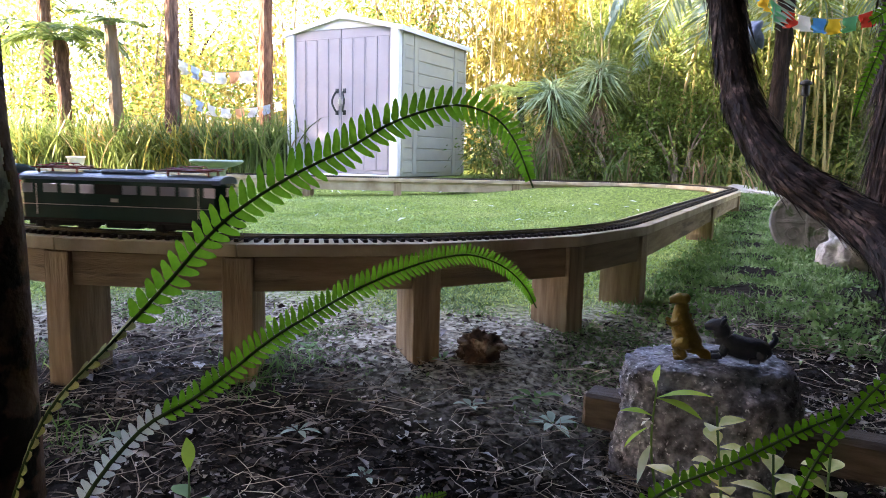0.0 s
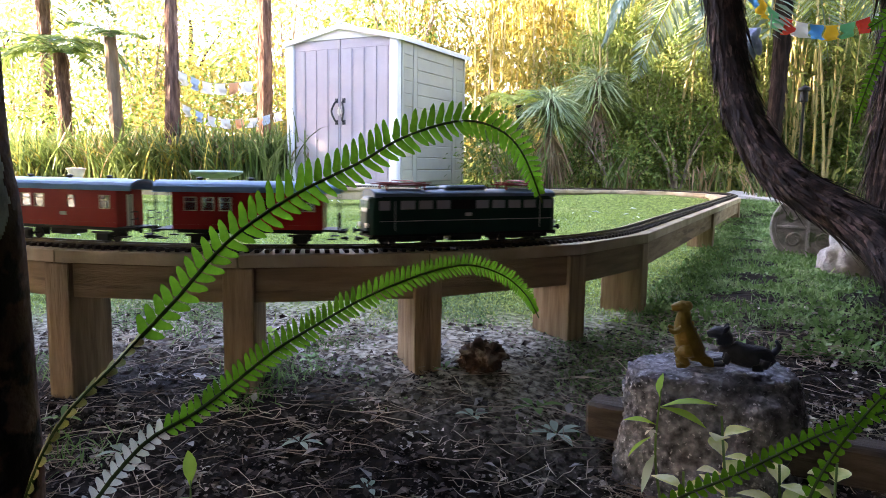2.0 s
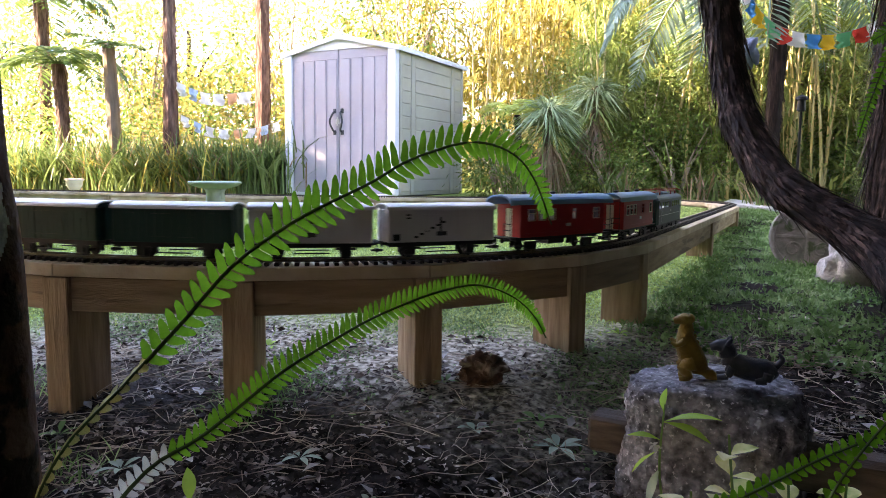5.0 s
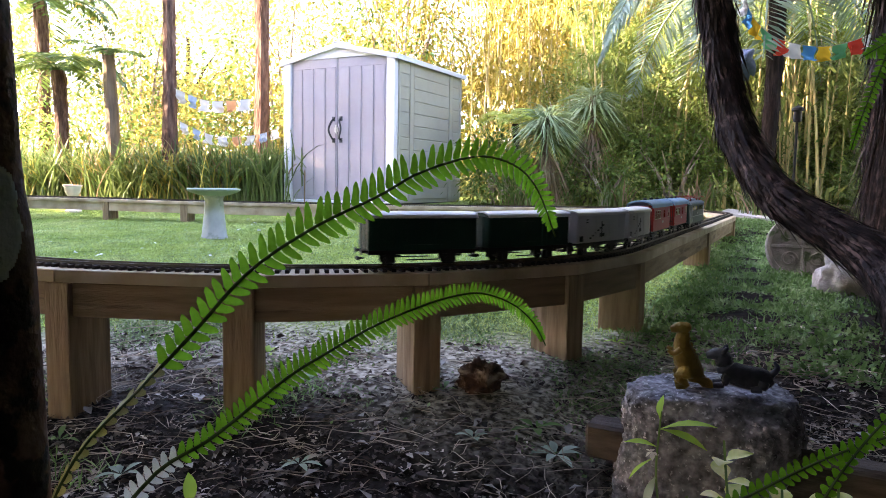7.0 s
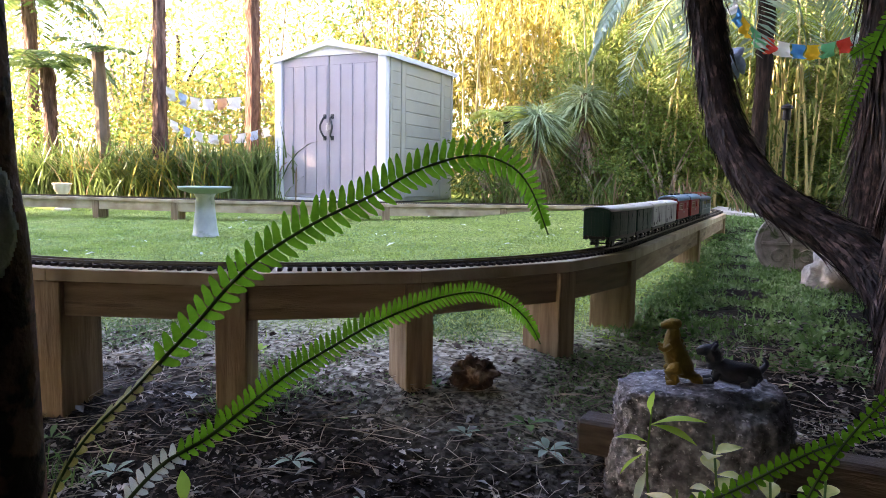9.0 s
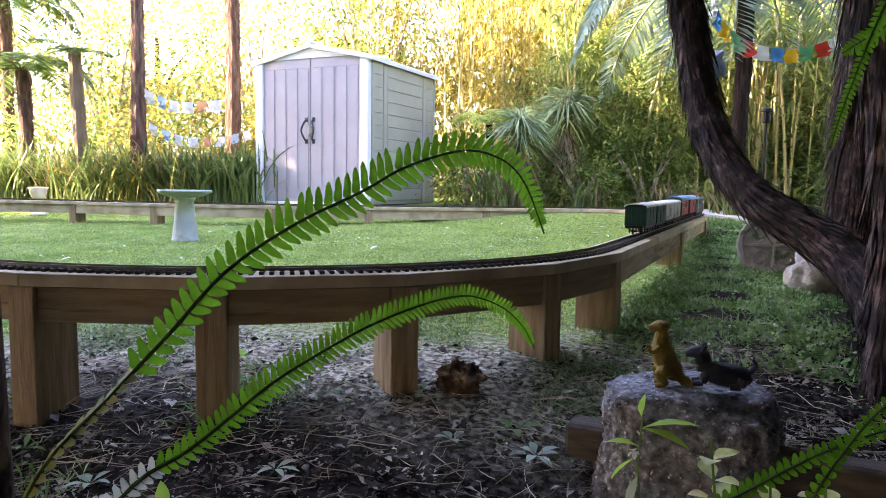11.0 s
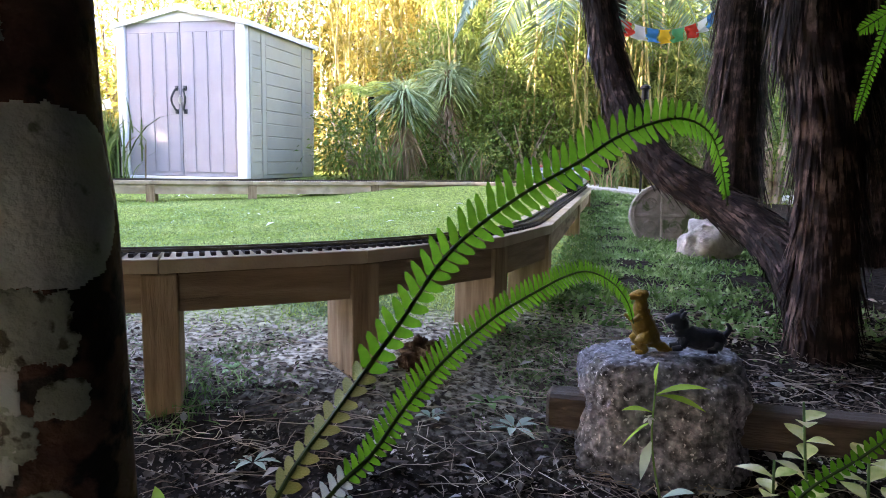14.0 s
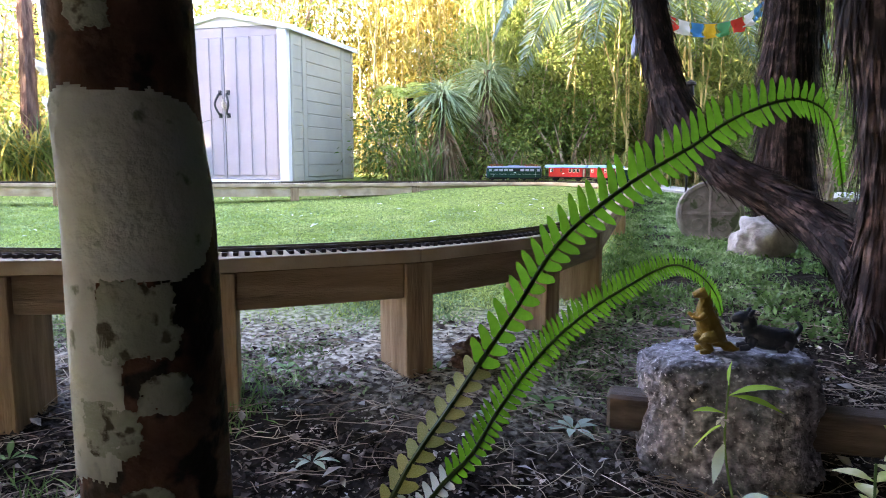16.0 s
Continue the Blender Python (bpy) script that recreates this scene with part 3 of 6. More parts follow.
def window(root, x, z, w, h, y, frame_mat, bars=0):
    """A framed pane on the side at y, with an opening light's bar across it."""
    o = 1 if y > 0 else -1
    bm = bmesh.new()
    t = 0.0025
    for x0, x1, z0, z1 in ((x - w / 2 - t, x + w / 2 + t, z + h / 2, z + h / 2 + t), (x - w / 2 - t, x + w / 2 + t, z - h / 2 - t, z - h / 2), (x - w / 2 - t, x - w / 2, z - h / 2, z + h / 2), (x + w / 2, x + w / 2 + t, z - h / 2, z + h / 2)):
        box(bm, x0, x1, min(y, y + o * 0.0016), max(y, y + o * 0.0016), z0, z1)
    if bars:
        box(bm, x - w / 2, x + w / 2, min(y, y + o * 0.0014), max(y, y + o * 0.0014), z + h * 0.12, z + h * 0.2)
    fr = part("window_frame", bm, frame_mat, root)
    return fr


def locomotive():
    root = tagged(empty("electric_locomotive"), "dark green model electric locomotive with folded red pantographs on the track", "locomotive")
    L, W = 0.32, 0.056
    # body: chamfered ends, a slightly leaning front
    bm = bmesh.new()
    plan = [(-L + 0.012, -W + 0.008), (-L, -W + 0.03), (-L, W - 0.03), (-L + 0.012, W - 0.008), (-L + 0.03, W), (L - 0.03, W), (L - 0.012, W - 0.008), (L, W - 0.03), (L, -W + 0.03), (L - 0.012, -W + 0.008), (L - 0.03, -W), (-L + 0.03, -W)]
    rings = []
    for z, k in ((0.034, 0.985), (0.04, 1.0), (0.098, 1.0), (0.136, 0.982), (0.142, 0.972)):
        rings.append([bm.verts.new((x * (1 if z < 0.1 else k), y, z)) for x, y in plan])
    for a, b in zip(rings, rings[1:]):
        for k in range(len(plan)):
            bm.faces.new((a[k], a[(k + 1) % 12], b[(k + 1) % 12], b[k]))
    bm.faces.new(rings[0][::-1])
    bm.faces.new(rings[-1])
    body = part("body", bm, LOCO_GREEN, root)
    bm = profile_bar(bmesh.new(), arched(W - 0.001, 0.143, 0.163, thick=0.02), -L + 0.014, L - 0.014)
    part("roof", bm, LOCO_ROOF, root, "blue-grey curved roof")
    part("waist_stripe", boxbm(-L + 0.03, L - 0.03, -W - 0.0012, W + 0.0012, 0.0715, 0.0735), LETTER, root, "thin pale line along the waist")
    part("valance", boxbm(-L + 0.005, L - 0.005, -W + 0.004, W - 0.004, 0.026, 0.034, bevel=0.002), CHASSIS, root)
    for y in (-W, W):
        o = 1 if y > 0 else -1
        for x in (-0.205, -0.148, -0.091, 0.04, 0.097, 0.154, 0.21):
            part("window", boxbm(x - 0.022, x + 0.022, min(y, y + o * 0.0016), max(y, y + o * 0.0016), 0.106, 0.131, bevel=0.0006), PANE_SIDE, body, "side window with sky sheen painted into its pale colour")
        for x in (-0.277, 0.277):
            part("cab_window", boxbm(x - 0.016, x + 0.016, min(y, y + o * 0.0016), max(y, y + o * 0.0016), 0.104, 0.131), PANE_SIDE, body)
        for x in (-0.246, 0.246):
            bm = cyl(bmesh.new(), (x, y + o * 0.004, 0.045), (x, y + o * 0.004, 0.13), 0.0012, seg=6)
            part("handrail", bm, STEEL, body)
        part("number_plate", boxbm(-0.018, 0.004, min(y, y + o * 0.0016), max(y, y + o * 0.0016), 0.084, 0.094), LETTER, body, "small pale plate")
        part("grille", boxbm(-0.065, 0.015, min(y, y + o * 0.001), max(y, y + o * 0.001), 0.105, 0.133), CHASSIS, body)
    for o in (-1, 1):
        x = o * (L * 0.985)
        for y in (-0.018, 0.018):
            part("windscreen", boxbm(min(x, x + o * 0.003), max(x, x + o * 0.003), y - 0.015, y + 0.015, 0.107, 0.132), PANE_SIDE, body)
        for y in (-0.034, 0.034):
            part("headlight", cyl(bmesh.new(), (x + o * 0.003, y * 0.9, 0.060), (x + o * 0.009, y * 0.9, 0.060), 0.007, seg=12), STEEL, body)
    # roof gear
    part("roof_box", boxbm(-0.07, 0.07, -0.03, 0.03, 0.160, 0.174, bevel=0.006), LOCO_ROOF, root)
    part("roof_box", boxbm(-0.13, -0.085, -0.02, 0.02, 0.160, 0.17, bevel=0.004), LOCO_ROOF, root)
    for c in (-0.2, 0.2):
        pan = empty("pantograph")
        pan.parent = root
        for y in (-0.028, 0.028):
            part("arm", cyl(bmesh.new(), (c - 0.085, y, 0.176), (c + 0.085, y * 0.6, 0.181), 0.0016, seg=6), PANTO, pan)
            part("arm", cyl(bmesh.new(), (c - 0.075, y * 0.6, 0.182), (c + 0.075, y, 0.176), 0.0014, seg=6), PANTO, pan)
            for x in (-0.06, 0.06):
                part("insulator", cyl(bmesh.new(), (c + x, y, 0.156), (c + x, y, 0.177), 0.004, 0.003, seg=8), PANTO, pan)
        for x in (-0.012, 0.012):
            bm = cyl(bmesh.new(), (c + x, -0.045, 0.187), (c + x, 0.045, 0.187), 0.0016, seg=6)
            cyl(bm, (c + x, 0.045, 0.187), (c + x, 0.062, 0.180), 0.0016, seg=6)
            cyl(bm, (c + x, -0.045, 0.187), (c + x, -0.062, 0.180), 0.0016, seg=6)
            part("collector_bow", bm, PANTO, pan)
        part("base_frame", boxbm(c - 0.065, c + 0.065, -0.03, 0.03, 0.173, 0.176), PANTO, pan)
    # bogies
    for c in (-0.185, 0.185):
        bm = boxbm(c - 0.105, c + 0.105, -0.041, -0.034, 0.012, 0.030, bevel=0.002)
        box(bm, c - 0.105, c + 0.105, 0.034, 0.041, 0.012, 0.030, bevel=0.002)
        box(bm, c - 0.03, c + 0.03, -0.034, 0.034, 0.01, 0.03)
        for x in (-0.065, 0.065):
            for y in (-0.043, 0.043):
                box(bm, c + x - 0.013, c + x + 0.013, y - 0.004, y + 0.004, 0.006, 0.024, bevel=0.002)
        part("bogie_frame", bm, CHASSIS, root)
        for x in (-0.065, 0.065):
            wheelset(c + x, root)
    bm = boxbm(-0.055, 0.055, -0.032, 0.032, 0.008, 0.03, bevel=0.004)
    part("transformer_tank", bm, CHASSIS, root)
    couplers(root, L)
    return root, 2 * L, 0.185


def carriage(label, cream_end=False):
    root = tagged(empty("passenger_carriage"), label, "railway carriage", group="red carriages")
    L, W, E = 0.25, 0.052, 0.205
    Z0, Z1 = 0.048, 0.150
    WX = [-0.155, -0.108, -0.061, 0.05, 0.165]
    WW = [0.030, 0.030, 0.030, 0.026, 0.030]
    zc, wh = 0.118, 0.034
    # side walls are pierced by the windows
    for y in (-W, W):
        o = 1 if y > 0 else -1
        bm = bmesh.new()
        y0, y1 = sorted((y, y - o * 0.003))
        box(bm, -E, E, y0, y1, Z0, zc - wh / 2)
        box(bm, -E, E, y0, y1, zc + wh / 2, Z1)
        edges = [-E]
        for x, w in zip(WX, WW):
            edges += [x - w / 2, x + w / 2]
        edges.append(E)
        for k in range(0, len(edges), 2):
            box(bm, edges[k], edges[k + 1], y0, y1, zc - wh / 2, zc + wh / 2)
        wall = part("side_wall", bm, RED, root)
        for k, (x, w) in enumerate(zip(WX, WW)):
            fr = window(wall, x, zc, w, wh, y, CREAM if k != 3 else RED, bars=1)
            pane = part("pane", boxbm(x - w / 2, x + w / 2, y - o * 0.0022, y - o * 0.0018, zc - wh / 2, zc + wh / 2), PANE, fr)
            pane.visible_shadow = False
        for z in (0.058, 0.097):
            part("waist_rail", boxbm(-E, E, min(y, y + o * 0.0014), max(y, y + o * 0.0014), z, z + 0.003), RED, wall)
        for x in (-0.012, 0.022):
            part("lettering", boxbm(x - 0.012, x + 0.010, min(y, y + o * 0.0011), max(y, y + o * 0.0011), 0.078, 0.088), LETTER, wall, "small block of pale lettering") if x > 0 else None
    for x, o in ((-E, -1), (E, 1)):
        bm = boxbm(min(x, x - o * 0.003), max(x, x - o * 0.003), -W, -0.014, Z0, Z1)
        box(bm, min(x, x - o * 0.003), max(x, x - o * 0.003), 0.014, W, Z0, Z1)
        box(bm, min(x, x - o * 0.003), max(x, x - o * 0.003), -0.014, 0.014, 0.138, Z1)
        part("end_wall", bm, RED, root)
        part("end_door", boxbm(min(x - o * 0.001, x - o * 0.003), max(x - o * 0.001, x - o * 0.003), -0.014, 0.014, Z0, 0.138), CREAM if cream_end else RED, root)
        # open platform with railings and steps
        part("platform", boxbm(min(x, o * L), max(x, o * L), -W, W, 0.044, 0.049), CHASSIS, root)
        ex = o * (L - 0.003)
        railing = part("railing", cyl(bmesh.new(), (ex, -W + 0.003, 0.092), (ex, -0.02, 0.092), 0.0014, seg=6), CHASSIS, root, "black platform railing")
        part("bar", cyl(bmesh.new(), (ex, 0.02, 0.092), (ex, W - 0.003, 0.092), 0.0014, seg=6), CHASSIS, railing)
        for y0, y1 in ((-W + 0.003, -0.02), (0.02, W - 0.003)):
            part("bar", cyl(bmesh.new(), (ex, y0, 0.072), (ex, y1, 0.072), 0.0014, seg=6), CHASSIS, railing)
        for y in (-W + 0.003, -0.02, 0.02, W - 0.003):
            part("upright", cyl(bmesh.new(), (ex, y, 0.049), (ex, y, 0.155 if abs(y) > 0.03 else 0.092), 0.0014, seg=6), CHASSIS, railing)
        for y in (-W + 0.003, W - 0.003):
            bm = boxbm(o * (L - 0.02) - 0.012, o * (L - 0.02) + 0.012, y - 0.012, y + 0.006, 0.022, 0.025)
            cyl(bm, (o * (L - 0.02), y - 0.004, 0.0245), (o * (L - 0.02), y - 0.004, 0.046), 0.0014, seg=6)
            part("step", bm, CHASSIS, root)
    part("roof", profile_bar(bmesh.new(), arched(W + 0.004, Z1 + 0.004, 0.182, thick=0.005), -L - 0.004, L + 0.004), ROOF_BLUE, root, "pale blue arched roof")
    for x in (-0.14, 0.0, 0.14):
        part("roof_vent", lathe(bmesh.new(), [(0.006, 0.178), (0.006, 0.184), (0.010, 0.185), (0.010, 0.188), (0.004, 0.191)], 10), CHASSIS, root).location.x = x
    part("floor", boxbm(-E, E, -W + 0.003, W - 0.003, 0.044, 0.049), CHASSIS, root)
    for x in (-0.155, -0.108, -0.061, 0.05, 0.1, 0.16):
        for y in (-0.026, 0.026):
            bm = boxbm(x - 0.012, x + 0.010, y - 0.016, y + 0.016, 0.049, 0.066)
            box(bm, x + 0.006, x + 0.012, y - 0.016, y + 0.016, 0.066, 0.096)
            part("seat", bm, SLEEPER, root)
    bm = boxbm(-0.2, 0.2, -0.028, 0.028, 0.036, 0.044)
    for x in (-0.14, 0.14):
        for y in (-0.038, 0.038):
            box(bm, x - 0.022, x + 0.022, y - 0.003, y + 0.003, 0.008, 0.03, bevel=0.002)
            box(bm, x - 0.035, x + 0.035, y - 0.002, y + 0.002, 0.028, 0.034)
    box(bm, -0.05, 0.03, -0.03, 0.03, 0.02, 0.036, bevel=0.003)
    part("underframe", bm, CHASSIS, root)
    for x in (-0.14, 0.14):
        wheelset(x, root)
    couplers(root, L)
    return root, 2 * L, 0.14


def van(label, side_mat, roof_mat, pale):
    root = tagged(empty("goods_van"), label, "goods van", group="pale vans" if pale else "green vans")
    L, W = 0.1675, 0.052
    Z0, Z1 = 0.046, 0.140
    body = part("body", boxbm(-L, L, -W, W, Z0, Z1, bevel=0.002), side_mat, root)
    for y in (-W, W):
        o = 1 if y > 0 else -1
        lo, hi = lambda d: min(y, y + o * d), lambda d: max(y, y + o * d)
        n = 14
        for k in range(n):
            x = -L + 0.006 + k * (2 * L - 0.012) / n
            part("board", boxbm(x, x + (2 * L - 0.012) / n - 0.0012, lo(0.0012), hi(0.0012), Z0 + 0.004, Z1 - 0.003), side_mat, body)
        for x in (-0.05, 0.05):
            part("door_post", boxbm(x - 0.003, x + 0.003, lo(0.003), hi(0.003), Z0, Z1 - 0.002), side_mat, body)
        for z in (Z0 + 0.012, Z1 - 0.018):
            part("door_rail", boxbm(-0.06, 0.06, lo(0.004), hi(0.004), z, z + 0.004), side_mat, body)
        if pale:
            part("notice_board", boxbm(-L + 0.012, -L + 0.034, lo(0.0022), hi(0.0022), Z0 + 0.006, Z0 + 0.024), CHASSIS, body, "small black notice board")
            for k in range(6):
                x = -0.09 + k * 0.017
                part("lettering", boxbm(x, x + 0.013, lo(0.0019), hi(0.0019), Z0 + 0.012 + k * 0.0085, Z0 + 0.018 + k * 0.0085), WORDING, body, "slanting line of dark lettering")
            part("lettering", boxbm(-0.01, -0.004, lo(0.0019), hi(0.0019), Z0 + 0.016, Z1 - 0.022), WORDING, body)
            for z in (0.118, 0.127):
                part("lettering", boxbm(-0.115, -0.10, lo(0.0019), hi(0.0019), z - 0.004, z), WORDING, body)
            part("grille", boxbm(-0.02, 0.012, lo(0.0019), hi(0.0019), Z0 + 0.018, Z0 + 0.03), WORDING, body)
        else:
            for x in (-0.12, 0.12):
                part("louvre", boxbm(x - 0.016, x + 0.016, lo(0.003), hi(0.003), Z1 - 0.03, Z1 - 0.012), side_mat, body)
    for x in (-L, L):
        o = 1 if x > 0 else -1
        for k in range(7):
            y = -W + 0.004 + k * (2 * W - 0.008) / 7
            part("end_board", boxbm(min(x, x + o * 0.0012), max(x, x + o * 0.0012), y, y + (2 * W - 0.008) / 7 - 0.0012, Z0 + 0.004, Z1 - 0.003), side_mat, body)
        for y in (-0.022, 0.022):
            part("end_post", boxbm(min(x, x + o * 0.004), max(x, x + o * 0.004), y - 0.003, y + 0.003, Z0, Z1), side_mat, body)
    bm = profile_bar(bmesh.new(), [(-W, Z1)] + [(-W * math.cos(math.pi * k / 8), Z1 + 0.012 * math.sin(math.pi * k / 8)) for k in range(1, 8)] + [(W, Z1)], -L + 0.001, L - 0.001)
    part("gable_end", bm, side_mat, root)
    part("roof", profile_bar(bmesh.new(), arched(W + 0.004, Z1 + 0.003, Z1 + 0.018, thick=0.003), -L - 0.005, L + 0.005), roof_mat, root)
    bm = boxbm(-L, L, -0.03, 0.03, 0.036, Z0)
    box(bm, -L, L, -W + 0.002, -W + 0.007, 0.034, Z0)
    box(bm, -L, L, W - 0.007, W - 0.002, 0.034, Z0)
    for x in (-0.095, 0.095):
        for y in (-0.038, 0.038):
            box(bm, x - 0.014, x + 0.014, y - 0.003, y + 0.003, 0.008, 0.036, bevel=0.002)
            box(bm, x - 0.03, x + 0.03, y - 0.002, y + 0.002, 0.026, 0.032)
    box(bm, -0.05, 0.05, W - 0.012, W - 0.004, 0.016, 0.019)
    box(bm, -0.05, 0.05, -W + 0.004, -W + 0.012, 0.016, 0.019)
    part("underframe", bm, CHASSIS, root)
    for x in (-0.095, 0.095):
        wheelset(x, root)
    couplers(root, L)
    return root, 2 * L, 0.095


# pale base colour stands in for sky reflected in the locomotive's windows
PANE_SIDE = material("painted_sky_sheen_glass", [(0.32, 0.33, 0.37), (0.38, 0.39, 0.43)], 3, 0.06, spec=0.9, coat=1.0)
WORDING = material("dark_lettering", [(0.03, 0.03, 0.035), (0.05, 0.05, 0.055)], 9, 0.6)
TRAIN = [(locomotive(), 0.0),
         (carriage("red model carriage with a pale blue roof behind the locomotive", True), 0.70),
         (carriage("red model carriage with a pale blue roof ahead of the vans", True), 1.25),
         (van("pale grey model goods van with dark lettering", VAN_GREY, VAN_ROOF, True), 1.79),
         (van("pale grey model goods van with dark lettering", VAN_GREY, VAN_ROOF, True), 2.16),
         (van("bottle green model goods van with pale roof", WAGON_GREEN, VAN_ROOF, False), 2.53),
         (van("bottle green model goods van at the end of the train", WAGON_GREEN, VAN_ROOF, False), 2.90)]


# ---- garden things ----
def birdbath():
    x, y = -4.83, 5.02
    z = float(ground_z(x, y))
    root = tagged(empty("birdbath", pose(x, y, z - 0.01)), "pale concrete birdbath with a green-grey bowl on the lawn", "birdbath")
    part("pedestal", lathe(bmesh.new(), [(0.115, 0.0), (0.12, 0.02), (0.112, 0.035), (0.107, 0.06), (0.088, 0.24), (0.079, 0.36), (0.084, 0.375), (0.10, 0.40)], 32), CONCRETE, root, smooth=True)
    part("bowl", lathe(bmesh.new(), [(0.08, 0.395), (0.13, 0.402), (0.20, 0.424), (0.228, 0.442), (0.234, 0.452), (0.228, 0.462), (0.212, 0.460), (0.17, 0.437), (0.10, 0.424)], 36), BOWL, root, smooth=True)


birdbath()


def urn(x, y, s):
    z = float(ground_z(x, y))
    root = tagged(empty("garden_urn", pose(x, y, z)), "cream pottery urn standing beside the strap-leaved border", "urn")
    part("bowl", lathe(bmesh.new(), [(0.06 * s, 0.30 * s), (0.10 * s, 0.33 * s), (0.15 * s, 0.42 * s), (0.16 * s, 0.5 * s), (0.19 * s, 0.54 * s), (0.18 * s, 0.55 * s), (0.14 * s, 0.5 * s)], 24), TERRACOTTA, root, smooth=True)
    part("foot", lathe(bmesh.new(), [(0.15 * s, 0.0), (0.15 * s, 0.04 * s), (0.08 * s, 0.1 * s), (0.055 * s, 0.2 * s), (0.06 * s, 0.298 * s)], 24), TERRACOTTA, root, smooth=True)


urn(-8.75, 6.4, 0.66)


def boulder(name, label, centre, size, mat, seed, subdiv=4, rough=0.10, squash=1.0, flat_top=None):
    bm = bmesh.new()
    bmesh.ops.create_icosphere(bm, subdivisions=subdiv, radius=1)
    for v in bm.verts:
        c = v.co.copy()
        p = Vector((math.copysign(abs(c.x) ** squash, c.x), math.copysign(abs(c.y) ** squash, c.y), math.copysign(abs(c.z) ** squash, c.z)))
        k = 1 + rough * noise.noise(c * 1.6 + Vector((seed, 0, 0))) * 2 + rough * 0.5 * noise.noise(c * 5 + Vector((0, seed, 0))) + rough * 0.22 * noise.noise(c * 14) + (rough * (0.45 * abs(noise.noise(c * 13)) + 0.55 * abs(noise.noise(c * 27))) if subdiv > 5 else 0)
        p = Vector((p.x * size[0], p.y * size[1], p.z * size[2])) * k
        if flat_top is not None and p.z > flat_top:
            p.z = flat_top + (p.z - flat_top) * 0.3
        v.co = p
    ob = part(name, bm, mat, smooth=True)
    ob.location = centre
    return tagged(ob, label, "stone")


boulder("boulder", "rough grey granite boulder with toy animals on top", (-0.285, 2.04, -0.03), (0.208, 0.17, 0.205), STONE, 3.1, 6, 0.10, 0.72, 0.165)
boulder("stone", "pale weathered stone lying in the grass", (0.125, 4.63, 0.135), (0.15, 0.11, 0.13), PALE_STONE, 8.2, 4, 0.2, 0.8)
boulder("stone", "small brown stone in the dark soil", (0.32, 3.35, 0.03), (0.09, 0.06, 0.05), CARVED, 5.0, 3, 0.16)


def toy_dinosaur(loc, turn):
    """Sitting-up two-legged dinosaur figure, one mesh."""
    bm = bmesh.new()
    def blob(c, r, s=(1, 1, 1)):
        q = bmesh.ops.create_icosphere(bm, subdivisions=2, radius=r)
        for v in q["verts"]:
            v.co = Vector((v.co.x * s[0], v.co.y * s[1], v.co.z * s[2])) + Vector(c)
    def limb(pts, radii):
        vs, fs = tube(spline(pts, 10), np.interp(np.linspace(0, 1, 10), np.linspace(0, 1, len(radii)), radii), 8)
        b = [bm.verts.new(v) for v in vs]
        for f in fs:
            bm.faces.new([b[i] for i in f])
    limb([(0.075, 0, 0.01), (0.05, 0, 0.014), (0.018, 0, 0.04), (0.0, 0, 0.07), (-0.008, 0, 0.105), (-0.004, 0, 0.13)], [0.003, 0.012, 0.026, 0.028, 0.018, 0.013])
    limb([(0.004, 0, 0.13), (-0.012, 0, 0.138), (-0.034, 0, 0.133)], [0.012, 0.015, 0.007])
    blob((0.0, 0, 0.14), 0.012)
    for y in (-0.02, 0.02):
        limb([(0.012, y, 0.045), (-0.012, y * 1.1, 0.032), (0.004, y * 1.1, 0.012), (-0.018, y * 1.1, 0.004)], [0.018, 0.013, 0.008, 0.007])
        limb([(-0.01, y * 0.9, 0.092), (-0.026, y, 0.082), (-0.038, y * 0.9, 0.088)], [0.008, 0.006, 0.004])
    for k in range(7):
        blob((0.03 - k * 0.006, 0, 0.06 + k * 0.0135), 0.005, (1, 0.4, 1.2))
    ob = part("toy_dinosaur", bm, DINO, smooth=True)
    ob.matrix_basis = pose(*loc, 0, 0, turn)
    tagged(ob, "ochre rubber toy dinosaur standing upright on the boulder", "toy")


def toy_dog(loc, turn):
    bm = bmesh.new()
    def limb(pts, radii):
        vs, fs = tube(spline(pts, 10), np.interp(np.linspace(0, 1, 10), np.linspace(0, 1, len(radii)), radii), 8)
        b = [bm.verts.new(v) for v in vs]
        for f in fs:
            bm.faces.new([b[i] for i in f])
    limb([(-0.048, 0, 0.05), (-0.032, 0, 0.035), (0.0, 0, 0.026), (0.035, 0, 0.026), (0.052, 0, 0.032)], [0.016, 0.026, 0.027, 0.026, 0.015])
    limb([(-0.044, 0, 0.05), (-0.05, 0, 0.068), (-0.065, 0, 0.072), (-0.082, 0, 0.066)], [0.018, 0.018, 0.014, 0.007])
    limb([(0.05, 0, 0.035), (0.062, 0, 0.052), (0.055, 0, 0.066)], [0.008, 0.006, 0.003])
    for y in (-0.015, 0.015):
        limb([(-0.035, y, 0.03), (-0.045, y, 0.01), (-0.066, y, 0.005)], [0.010, 0.008, 0.006])
        limb([(0.035, y * 1.3, 0.025), (0.03, y * 1.5, 0.01), (0.01, y * 1.5, 0.005)], [0.013, 0.010, 0.006])
        limb([(-0.048, y * 0.7, 0.076), (-0.042, y * 0.9, 0.088), (-0.038, y, 0.09)], [0.006, 0.005, 0.002])
    ob = part("toy_animal", bm, BLACK_TOY, smooth=True)
    ob.matrix_basis = pose(*loc, 0, 0, turn)
    tagged(ob, "dark slate rubber toy animal lying on the boulder", "toy")


